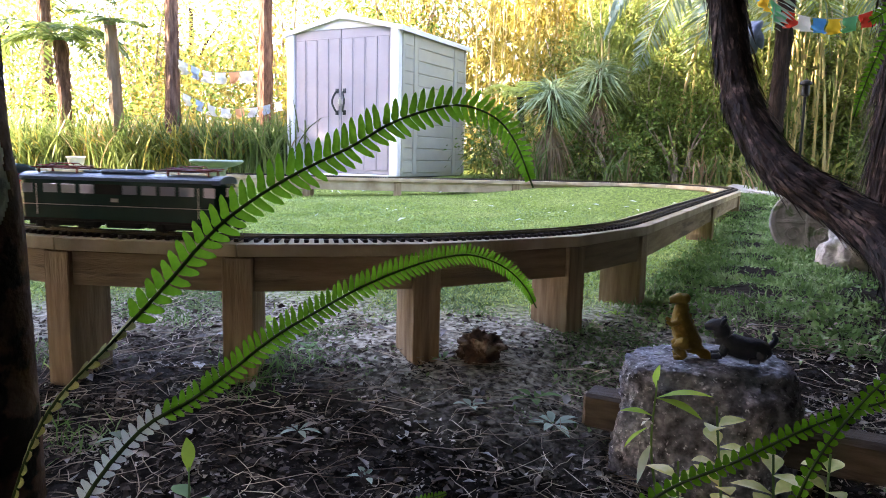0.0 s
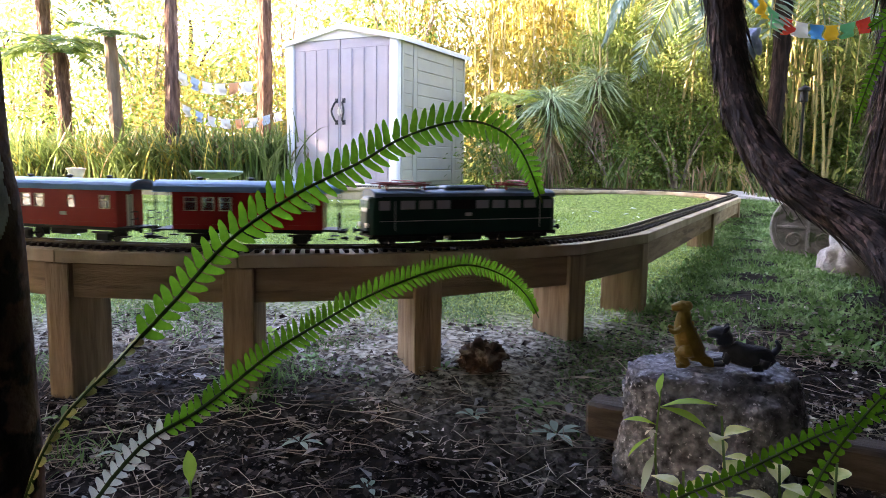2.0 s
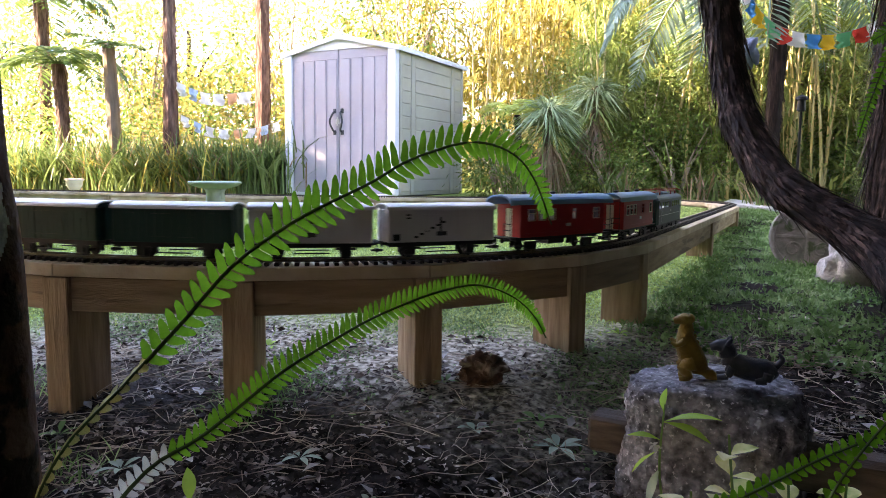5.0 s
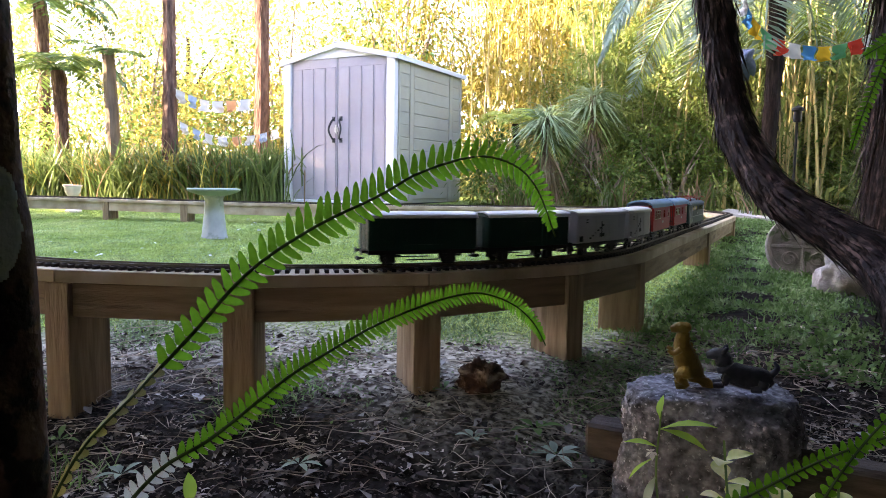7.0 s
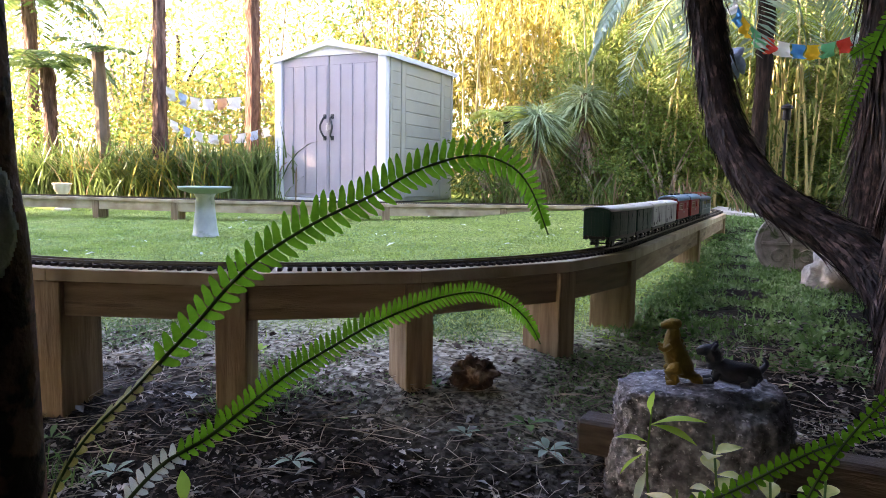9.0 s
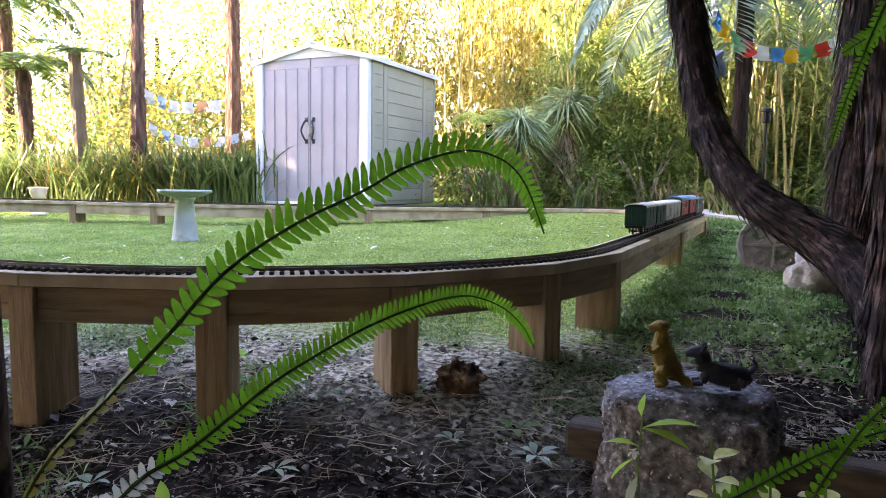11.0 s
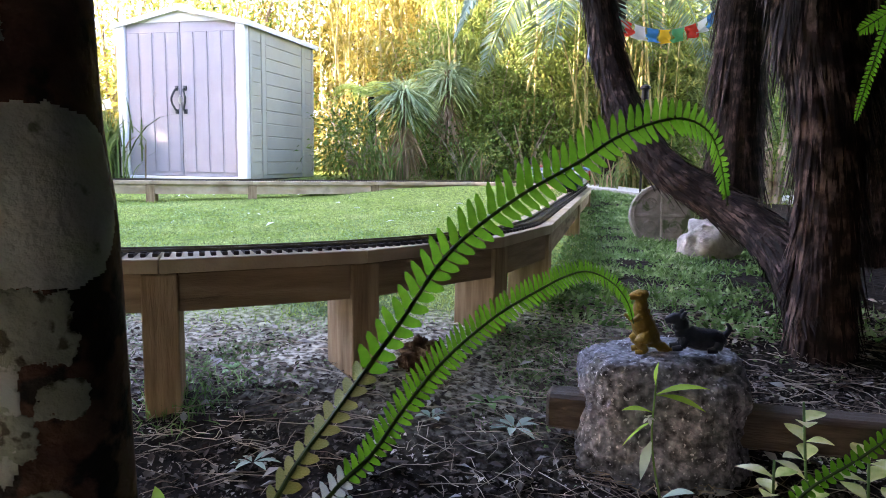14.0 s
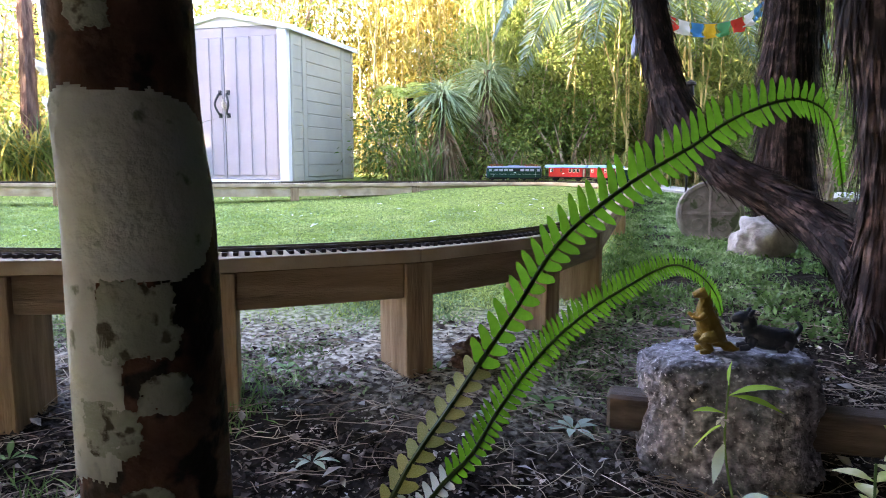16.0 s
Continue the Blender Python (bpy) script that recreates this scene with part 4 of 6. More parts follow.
toy_dinosaur((-0.335, 1.99, 0.145), 12)
toy_dog((-0.205, 1.975, 0.165), 8)

# old timber edging behind the boulder
def timber(name, label, a, b, w, h, mat):
    a, b = Vector(a), Vector(b)
    m = Matrix.Translation(a) @ (b - a).to_track_quat("X", "Z").to_matrix().to_4x4()
    bm = boxbm(0, (b - a).length, -w / 2, w / 2, -h / 2, h / 2, bevel=0.008)
    bmesh.ops.subdivide_edges(bm, edges=bm.edges[:], cuts=4)
    for v in bm.verts:
        v.co += Vector((0, noise.noise(v.co * 6) * 0.006, noise.noise(v.co * 5 + Vector((3, 0, 0))) * 0.006))
        v.co = m @ v.co
    return tagged(part(name, bm, mat), label, "timber")


timber("edging_timber", "dark weathered timber edging lying on the soil", (-0.55, 2.0, -0.01), (1.1, 1.98, 0.0), 0.085, 0.085, SOAKED)


def carved_wheel():
    """A carved stone disc, part sunk in the grass, with a raised rim and curling relief."""
    root = tagged(empty("carved_stone_disc", pose(-0.10, 5.42, 0.225, 80, 0, 8) @ Matrix.Diagonal((0.72, 0.72, 0.9, 1))), "round carved stone disc with relief leaning in the grass", "ornament")
    bm = lathe(bmesh.new(), [(0.30, -0.03), (0.31, -0.02), (0.31, 0.02), (0.30, 0.035), (0.27, 0.035), (0.262, 0.018), (0.10, 0.018)], 40)
    part("disc", bm, CARVED, root, smooth=False)
    for a in range(0, 360, 90):
        c = Vector((0.16 * math.cos(radians(a + 45)), 0.16 * math.sin(radians(a + 45)), 0.02))
        pts = [c + Vector((0.07 * math.cos(t) * (1 - t / 14), 0.07 * math.sin(t) * (1 - t / 14), 0)) for t in np.linspace(0, 7.5, 22)]
        vs, fs = tube(pts, [0.011] * 22, 6)
        mesh_ob("scroll", vs, fs, CARVED, root, smooth=True)
    for a in (0, 90):
        bm = boxbm(-0.26, 0.26, -0.016, 0.016, 0.012, 0.032, bevel=0.006, m=Matrix.Rotation(radians(a), 4, "Z"))
        part("spoke", bm, CARVED, root)


carved_wheel()


def stump():
    bm = bmesh.new()
    bmesh.ops.create_icosphere(bm, subdivisions=4, radius=1)
    for v in bm.verts:
        c = v.co.copy()
        k = 1 + 0.5 * noise.noise(c * 2.2) + 0.55 * abs(noise.noise(c * 5 + Vector((2, 2, 2)))) + 0.25 * noise.noise(c * 11)
        v.co = Vector((c.x * 0.056, c.y * 0.046, c.z * 0.044)) * k
    ob = part("root_lump", bm, material("knotted_root", [(0.03, 0.017, 0.011), (0.10, 0.055, 0.035), (0.38, 0.29, 0.22)], 30, 0.8, bump=0.7, bump_scale=60), smooth=True)
    ob.location = (-0.93, 2.19, 0.03)
    tagged(ob, "knotted brown root lump on the dark soil", "root")


stump()


def garden_light(x, y, top):
    z = float(ground_z(x, y))
    root = tagged(empty("garden_light", pose(x, y, z)), "slim dark solar garden light on a stake", "garden light")
    h = top - z
    part("stake", cyl(bmesh.new(), (0, 0, -0.1), (0, 0, h - 0.12), 0.011, seg=8), CHASSIS, root)
    part("lamp_head", lathe(bmesh.new(), [(0.02, h - 0.12), (0.035, h - 0.11), (0.03, h - 0.03), (0.05, h - 0.02), (0.045, h), (0.01, h + 0.02)], 14), CHASSIS, root)


garden_light(-0.2, 7.05, 1.28)


def flag_string(points, n, size, first=0, cloths=None):
    """Square cloth flags hung side by side from a sagging cord."""
    line = spline(points, 40)
    root = tagged(empty("prayer_flags"), "string of small coloured cloth flags hanging from a cord", "flags")
    vs, fs = tube(line, [0.0025] * 40, 5)
    mesh_ob("cord", vs, fs, CORD, root)
    seg = np.concatenate([[0], np.cumsum([np.linalg.norm(b - a) for a, b in zip(line, line[1:])])])
    L = seg[-1]
    for k in range(n):
        u0 = (k + 0.5) * L / n - size / 2
        vs, fs = [], []
        cols, rows = 5, 6
        for j in range(rows):
            for i in range(cols):
                u = u0 + size * i / (cols - 1)
                p = np.array([np.interp(u, seg, [q[c] for q in line]) for c in range(3)])
                sway = 0.02 * noise.noise((k * 3.7 + i * 0.6, j * 0.5, 1.0)) * j
                vs.append((p[0] + sway, p[1] + 0.03 * noise.noise((k * 2.1, i * 0.7, j * 0.6)) * j * 0.6, p[2] - size * 1.12 * j / (rows - 1)))
        for j in range(rows - 1):
            for i in range(cols - 1):
                a = j * cols + i
                fs.append((a, a + 1, a + cols + 1, a + cols))
        mesh_ob("flag", vs, fs, (cloths or FLAGS)[(k + first) % 5], root, "faded cloth flag" if cloths else ("yellow", "green", "red", "white", "blue")[(k + first) % 5] + " cloth flag", smooth=True)


# ---- trees and large plants ----
def trunk(name, label, pts, radii, mat, seg=14, rough=0.12, n=30, category="tree", fibre=0, fibre_mat=None, fibre_len=0.16):
    line = spline(pts, n)
    rad = np.interp(np.linspace(0, 1, n), np.linspace(0, 1, len(radii)), radii)
    root = tagged(empty(name, pose(*line[0])), label, category)
    o = Vector(line[0])
    vs, fs = tube([Vector(p) - o for p in line], rad, seg, rough, 14.0, 1)
    mesh_ob("trunk", vs, fs, mat, root, smooth=False)
    if fibre:
        k = rs.randint(0, n - 1, fibre)
        u = rs.rand(fibre)[:, None]
        L = np.array([np.array(p) for p in line]) - np.array(line[0])
        p = L[k] * (1 - u) + L[k + 1] * u
        d = L[k + 1] - L[k]
        d /= np.linalg.norm(d, axis=1, keepdims=True)
        a = rs.normal(size=(fibre, 3))
        a -= d * (a * d).sum(1, keepdims=True)
        a /= np.linalg.norm(a, axis=1, keepdims=True)
        base = p + a * (rad[k][:, None] * (0.96 + 0.1 * rs.rand(fibre, 1)))
        way = -d + a * (0.05 + 0.22 * rs.rand(fibre, 1) ** 3) + 0.06 * rs.normal(size=(fibre, 3))
        leaf_mesh("bark_fibre", base, way, fibre_len * (0.4 + rs.rand(fibre)), 0.006 + 0.012 * rs.rand(fibre), fibre_mat or mat, root, 0.1, 0.0, normal=a)
    return root


def tree_fern_crown(root, top, n, length, mat, tilt=0.35, arc=0.9, start=0.0, full=360.0, width=0.30, pairs=34):
    """Arching fronds round the trunk's head, each a rib with rows of narrow leaflets."""
    for k in range(n):
        a = radians(start + full * (k + 0.35 * rs.rand()) / n)
        L = length * (0.8 + 0.35 * rs.rand())
        out = np.array([math.cos(a), math.sin(a), 0])
        up = tilt + 0.35 * rs.rand()
        u = np.linspace(0, 1, 14)
        line = np.array(top) + out * (L * (u - 0.12 * u ** 3))[:, None] + np.array([0, 0, 1]) * (L * (up * u - arc * u ** 2.2))[:, None]
        vs, fs = tube(line, np.linspace(0.014, 0.003, 14) * length, 5)
        rib = mesh_ob("frond", vs, fs, mat, root)
        side = np.array([-math.sin(a), math.cos(a), 0])
        ps = np.linspace(0.08, 0.99, pairs)
        base = np.array([[np.interp(q, u, line[:, c]) for c in range(3)] for q in ps])
        tan = np.gradient(base, axis=0)
        tan /= np.linalg.norm(tan, axis=1, keepdims=True)
        w = width * L * np.sin(np.pi * (0.1 + 0.88 * ps)) ** 0.8
        b2 = np.concatenate([base, base])
        d2 = np.concatenate([side + tan * 0.45, -side + tan * 0.45]) + 0.05 * rs.normal(size=(2 * pairs, 3))
        leaf_mesh("foliage", b2, d2, np.concatenate([w, w]), L * 0.036 * 34 / pairs, mat, rib, 0.12, 0.22)


# the lichened trunk close by
NEARX, NEARY = -0.80, 0.72
near_tree = tagged(empty("lichened_tree"), "slim dark tree trunk with big pale lichen patches", "tree")
NL = [(NEARX + 0.006, NEARY + 0.006, -0.35), (NEARX + 0.001, NEARY + 0.003, 0.3), (NEARX, NEARY, 0.53), (NEARX - 0.005, NEARY - 0.006, 0.7), (NEARX - 0.03, NEARY - 0.02, 1.6), (NEARX - 0.04, NEARY - 0.03, 2.6)]
SMOOTH_BARK = material("smooth_dark_bark", [(0.05, 0.028, 0.021), (0.11, 0.06, 0.045), (0.17, 0.105, 0.08)], 16, 0.8, bump=0.5, bump_scale=70, spots=((0.02, 0.017, 0.015), 22, 0.44))
vs, fs = tube(spline(NL, 50), np.interp(np.linspace(0, 1, 50), [0, 0.3, 0.5, 1], [0.056, 0.050, 0.0475, 0.04]), 28, 0.03, 12)
mesh_ob("trunk", vs, fs, SMOOTH_BARK, near_tree, smooth=True)
LICHEN = material("pale_lichen", [(0.36, 0.40, 0.38), (0.47, 0.51, 0.50), (0.54, 0.58, 0.57)], 12, 0.9, bump=0.35, bump_scale=90, spots=((0.20, 0.23, 0.19), 45, 0.34))
LICHEN_GREY = material("grey_green_lichen", [(0.25, 0.29, 0.25), (0.38, 0.42, 0.37)], 30, 0.9, bump=0.4, bump_scale=90, spots=((0.09, 0.09, 0.07), 60, 0.42))


NEAR_LINE = np.array(spline(NL, 50))


def trunk_axis(z):
    line = NEAR_LINE
    return np.interp(z, line[:, 2], line[:, 0]), np.interp(z, line[:, 2], line[:, 1]), np.interp(z, line[:, 2], np.interp(np.linspace(0, 1, 50), [0, 0.3, 0.5, 1], [0.056, 0.050, 0.0475, 0.04]))


def lichen(a0, a1, z0, z1, seed, mat, ragged=0.35):
    """A thin crust on the bark between two angles and heights, with a torn edge."""
    na, nz = 100, 100
    vs, fs, keep = [], [], []
    for j in range(nz + 1):
        for i in range(na + 1):
            u, v = i / na * 2 - 1, j / nz * 2 - 1
            a, z = radians(a0 + (a1 - a0) * (u * 1.25 + 1) / 2), z0 + (z1 - z0) * (v * 1.25 + 1) / 2
            x, y, r = trunk_axis(z)
            e = (abs(u * 1.25) ** 3.2 + abs(v * 1.25) ** 3.2) + ragged * (noise.noise((u * 2 + seed, v * 2, seed)) + 0.5 * noise.noise((u * 6 + seed, v * 6, 0)) + 0.3 * noise.noise((u * 14, v * 14 + seed, 0)))
            keep.append(e < 0.92)
            w = 1.0 + 0.03 * noise.noise((Vector((x, y, z)) + Vector((math.cos(a), math.sin(a), 0)) * r) * 12.0)
            rr = r * w + (0.0018 if e < 0.75 else 0.0006)
            vs.append((x + rr * math.cos(a), y + rr * math.sin(a), z))
    for j in range(nz):
        for i in range(na):
            q = (j * (na + 1) + i, j * (na + 1) + i + 1, (j + 1) * (na + 1) + i + 1, (j + 1) * (na + 1) + i)
            if all(keep[c] for c in q):
                fs.append(q)
    mesh_ob("lichen_patch", vs, fs, mat, near_tree, "pale lichen crust", smooth=True)


lichen(-158, 24, 0.497, 0.628, 1.0, LICHEN, 0.26)
lichen(-170, -72, 0.355, 0.515, 3.0, LICHEN, 0.7)
lichen(-88, -28, 0.447, 0.508, 5.0, LICHEN_GREY, 0.75)
lichen(-92, -56, 0.657, 0.683, 8.0, LICHEN_GREY, 0.8)
lichen(-62, -22, 0.412, 0.440, 9.0, LICHEN_GREY, 0.8)
lichen(-110, -60, 0.385, 0.425, 11.0, LICHEN_GREY, 0.9)
lichen(-75, -40, 0.345, 0.365, 13.0, LICHEN_GREY, 0.9)

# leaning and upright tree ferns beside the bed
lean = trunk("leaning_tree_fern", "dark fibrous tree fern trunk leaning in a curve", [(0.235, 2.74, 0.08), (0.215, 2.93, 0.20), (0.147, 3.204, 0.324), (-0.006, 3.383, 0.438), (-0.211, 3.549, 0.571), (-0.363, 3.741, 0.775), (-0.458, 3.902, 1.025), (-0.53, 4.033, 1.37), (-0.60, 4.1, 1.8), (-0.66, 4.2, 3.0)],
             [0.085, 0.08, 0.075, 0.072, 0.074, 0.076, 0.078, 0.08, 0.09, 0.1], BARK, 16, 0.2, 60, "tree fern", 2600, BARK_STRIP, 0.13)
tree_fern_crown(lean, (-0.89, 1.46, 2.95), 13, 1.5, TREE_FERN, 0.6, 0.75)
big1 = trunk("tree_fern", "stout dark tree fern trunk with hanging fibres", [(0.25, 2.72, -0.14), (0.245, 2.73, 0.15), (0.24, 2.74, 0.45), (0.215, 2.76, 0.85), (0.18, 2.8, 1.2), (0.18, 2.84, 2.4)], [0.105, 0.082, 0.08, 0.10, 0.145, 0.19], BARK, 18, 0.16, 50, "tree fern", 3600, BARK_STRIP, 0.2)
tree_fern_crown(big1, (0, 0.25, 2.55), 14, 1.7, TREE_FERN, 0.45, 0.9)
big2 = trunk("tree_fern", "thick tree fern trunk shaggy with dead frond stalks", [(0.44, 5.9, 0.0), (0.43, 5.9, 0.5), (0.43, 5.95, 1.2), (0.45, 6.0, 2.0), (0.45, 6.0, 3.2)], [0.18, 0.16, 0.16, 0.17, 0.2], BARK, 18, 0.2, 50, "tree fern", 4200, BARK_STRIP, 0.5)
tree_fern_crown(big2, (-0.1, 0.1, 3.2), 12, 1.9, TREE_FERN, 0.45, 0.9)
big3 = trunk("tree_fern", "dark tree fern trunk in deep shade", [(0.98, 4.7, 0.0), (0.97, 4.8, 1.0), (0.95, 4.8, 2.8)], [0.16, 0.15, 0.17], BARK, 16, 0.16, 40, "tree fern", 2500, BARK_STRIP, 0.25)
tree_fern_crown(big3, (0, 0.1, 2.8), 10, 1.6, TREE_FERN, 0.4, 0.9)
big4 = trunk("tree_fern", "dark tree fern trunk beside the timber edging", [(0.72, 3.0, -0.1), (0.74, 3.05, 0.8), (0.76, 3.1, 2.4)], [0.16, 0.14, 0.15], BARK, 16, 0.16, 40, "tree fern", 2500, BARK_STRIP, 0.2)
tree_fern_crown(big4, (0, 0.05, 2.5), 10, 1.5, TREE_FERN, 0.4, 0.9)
# ponga behind the bend with pale hanging fronds
pong = trunk("tree_fern", "tree fern with silvery fronds hanging before the bamboo", [(-0.55, 9.3, 0.2), (-0.5, 9.3, 1.6), (-0.5, 9.3, 3.0)], [0.09, 0.08, 0.09], BARK, 12, 0.15, 30, "tree fern", 900, fibre_len=0.2)
tree_fern_crown(pong, (-0.0, 0.0, 2.85), 12, 2.0, SILVER_FERN, 0.3, 1.05, width=0.30, pairs=72)
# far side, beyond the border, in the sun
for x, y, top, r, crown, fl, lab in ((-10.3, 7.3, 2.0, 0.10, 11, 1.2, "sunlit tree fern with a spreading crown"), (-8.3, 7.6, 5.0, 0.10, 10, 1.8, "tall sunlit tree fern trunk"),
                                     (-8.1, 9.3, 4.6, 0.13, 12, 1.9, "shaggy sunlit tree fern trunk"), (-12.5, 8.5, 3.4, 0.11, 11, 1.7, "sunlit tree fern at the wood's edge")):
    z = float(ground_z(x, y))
    ob = trunk("tree_fern", lab, [(x, y, z - 0.1), (x + 0.06, y, z + 0.5 * top), (x - 0.02, y + 0.03, z + top)], [r * 1.1, r * 0.8, r], BARK_SUNLIT, 12, 0.18, 26, "tree fern", 900, fibre_len=0.22)
    tree_fern_crown(ob, (-0.02, 0.03, top + 0.1), crown, fl, TREE_FERN, 0.45, 0.85)
pole = trunk("dead_trunk", "cut grey-brown tree trunk standing in the sun", [(-9.15, 7.35, 0.1), (-9.15, 7.35, 1.2), (-9.28, 7.4, 2.42)], [0.10, 0.095, 0.085], WOOD_POLE, 12, 0.06, 20, "tree trunk")
tree_fern_crown(pole, (-0.1, 0.05, 2.32), 6, 0.7, TREE_FERN, 0.1, 0.3)


def leaf_cloud(name, label, centre, size, count, length, mat, category="shrub", stems=6, kind="", shell=0.55, mat2=None, share=0.3, aspect=0.42, stem_mat=None):
    """A bush: stems that spread from the ground and an uneven crown of many leaves in clumps with gaps."""
    c, s = np.array(centre, float), np.array(size, float)
    base_z = float(ground_z(c[0], c[1]))
    root = tagged(empty(name, pose(c[0], c[1], base_z)), label, category, kind=kind)
    lc = np.array([0, 0, c[2] - base_z])
    for k in range(stems):
        a = 2 * math.pi * (k + rs.rand()) / stems
        tip = lc + s * np.array([math.cos(a) * 0.7, math.sin(a) * 0.7, 0.3 + 0.5 * rs.rand()])
        pts = spline([(0.05 * math.cos(a), 0.05 * math.sin(a), -0.05), tip * np.array([0.4, 0.4, 0.5]), tip], 10)
        vs, fs = tube(pts, np.linspace(0.02, 0.004, 10) * (1 + s[2] * 0.6), 6)
        mesh_ob("stem", vs, fs, stem_mat or TWIG, root)
    n_cl = max(12, count // 45)
    d = rs.normal(size=(n_cl, 3))
    d /= np.linalg.norm(d, axis=1, keepdims=True)
    rad = shell + (1 - shell) * rs.rand(n_cl, 1) ** 0.5
    cl = lc + d * rad * s * (0.8 + 0.35 * rs.rand(n_cl, 1))
    pick = rs.randint(0, n_cl, count)
    spread = 0.20 * s.mean() * (0.6 + 0.8 * rs.rand(n_cl))[pick][:, None]
    off = rs.normal(size=(count, 3))
    p = cl[pick] + off * spread
    p[:, 2] = np.maximum(p[:, 2], 0.02)
    way = off * 0.8 + d[pick] * 0.6 + rs.normal(size=(count, 3)) * 0.5
    L = length * (0.6 + 0.8 * rs.rand(count))
    if mat2 is None:
        leaf_mesh("foliage", p, way, L, L * aspect, mat, root)
    else:
        m = rs.rand(n_cl)[pick] < share
        leaf_mesh("foliage", p[~m], way[~m], L[~m], L[~m] * aspect, mat, root)
        leaf_mesh("foliage", p[m], way[m], L[m], L[m] * aspect, mat2, root)
    return root


def strap_clump(x, y, n, length, width, mat, spread=0.35, lean=0.5, label="", name="strap_leaf_clump", z=None, category="plant", mat2=None, top=0.0):
    """Long arching blades from one base; each blade is three joined lengths."""
    z = float(ground_z(x, y)) if z is None else z
    root = tagged(empty(name, pose(x, y, z)), label, category)
    b = np.zeros((n, 3))
    b[:, :2] = rs.normal(size=(n, 2)) * spread * 0.4
    b[:, 2] = top
    a = rs.rand(n) * 2 * np.pi
    out = np.stack([np.cos(a), np.sin(a), np.zeros(n)], 1)
    L = length * (0.55 + 0.6 * rs.rand(n))
    ln = lean * (0.25 + rs.rand(n))
    segs = 5
    u = np.linspace(0, 1, segs + 1)
    side = np.stack([-np.sin(a), np.cos(a), np.zeros(n)], 1)
    vs = np.zeros((n, segs + 1, 2, 3))
    for k, q in enumerate(u):
        c = b + out * (L * ln * q ** 1.5)[:, None] + np.array([0, 0, 1]) * (L * (q - 0.55 * ln * q ** 2.6))[:, None]
        w = width * (1 - q ** 3) * (0.55 + 0.6 * q) * 0.5 + 0.0006
        vs[:, k, 0], vs[:, k, 1] = c + side * w, c - side * w
    base = (np.arange(n) * (segs + 1) * 2)[:, None]
    fs = np.concatenate([base + np.array([2 * k, 2 * k + 1, 2 * k + 3, 2 * k + 2]) for k in range(segs)])
    half = rs.rand(n) < (0.25 if mat2 else 0.0)
    if mat2:
        pick = np.tile(half, segs)
        V = vs.reshape(-1, 3)
        mesh_ob("foliage", V, fs[~pick].tolist(), mat, root)
        mesh_ob("foliage", V, fs[pick].tolist(), mat2, root, "dry blades")
    else:
        mesh_ob("foliage", vs.reshape(-1, 3), fs.tolist(), mat, root)
    return root


# border of strap leaves behind the far rails
for k in range(46):
    u = k / 45
    x = -12.2 + 5.55 * u + 0.12 * rs.normal()
    y = 6.55 + 1.35 * u + 0.25 * rs.rand() + (0.35 if k % 3 == 0 else 0)
    # every ninth clump is coloured gold to stand for a sun patch
    strap_clump(x, y, 150, 0.88 + 0.28 * rs.rand(), 0.026, FLAX if k % 9 != 4 else LEAF_SUN_GOLD, 0.5, 0.75, "dense clump of strap-leaved fern in the border", "border_clump", mat2=DRY if k % 5 == 0 else None)
# sunlit growth behind it
for x, y, z, sx, sz, n, mat, mat2 in ((-9.8, 9.6, 1.1, 1.0, 0.9, 3200, LEAF_SUN_GOLD, LEAF), (-7.6, 10.6, 1.5, 1.1, 1.3, 3600, LEAF_SUN_GOLD, LEAF), (-11.6, 8.6, 1.0, 1.0, 0.9, 3000, LEAF, LEAF_SUN_GOLD), (-13.8, 8.2, 1.4, 1.2, 1.3, 3000, LEAF_SUN_GOLD, LEAF),
                                      (-10.8, 12.5, 2.8, 1.7, 2.2, 3600, LEAF_SUN_GOLD, LEAF), (-14.5, 12.0, 3.2, 1.9, 2.4, 3400, LEAF_SUN_GOLD, LEAF), (-8.0, 13.6, 3.6, 1.6, 2.4, 3600, BAMBOO_LEAF, LEAF_SUN_GOLD), (-17.5, 11.0, 3.0, 2.2, 2.4, 3000, LEAF, LEAF_SUN_GOLD),
                                      (-6.9, 12.2, 1.5, 1.0, 1.3, 2400, LEAF_SUN_GOLD, LEAF), (-12.6, 15.5, 5.4, 1.6, 1.8, 2600, LEAF_SUN_GOLD, LEAF), (-9.4, 11.4, 3.0, 1.3, 2.0, 5200, LEAF_SUN_GOLD, LEAF), (-12.2, 10.4, 2.8, 1.3, 2.0, 5000, LEAF_SUN_GOLD, LEAF), (-7.3, 12.4, 3.6, 1.1, 2.0, 4200, LEAF_SUN_GOLD, LEAF), (-15.0, 9.4, 2.6, 1.4, 1.9, 4000, LEAF_SUN_GOLD, LEAF)):
    leaf_cloud("shrub" if sz < 2 else "tree", "sunlit yellow-green foliage behind the lawn", (x, y, z), (sx, sx, sz), n, 0.10, mat, "shrub" if sz < 2 else "tree", mat2=mat2, share=0.4)
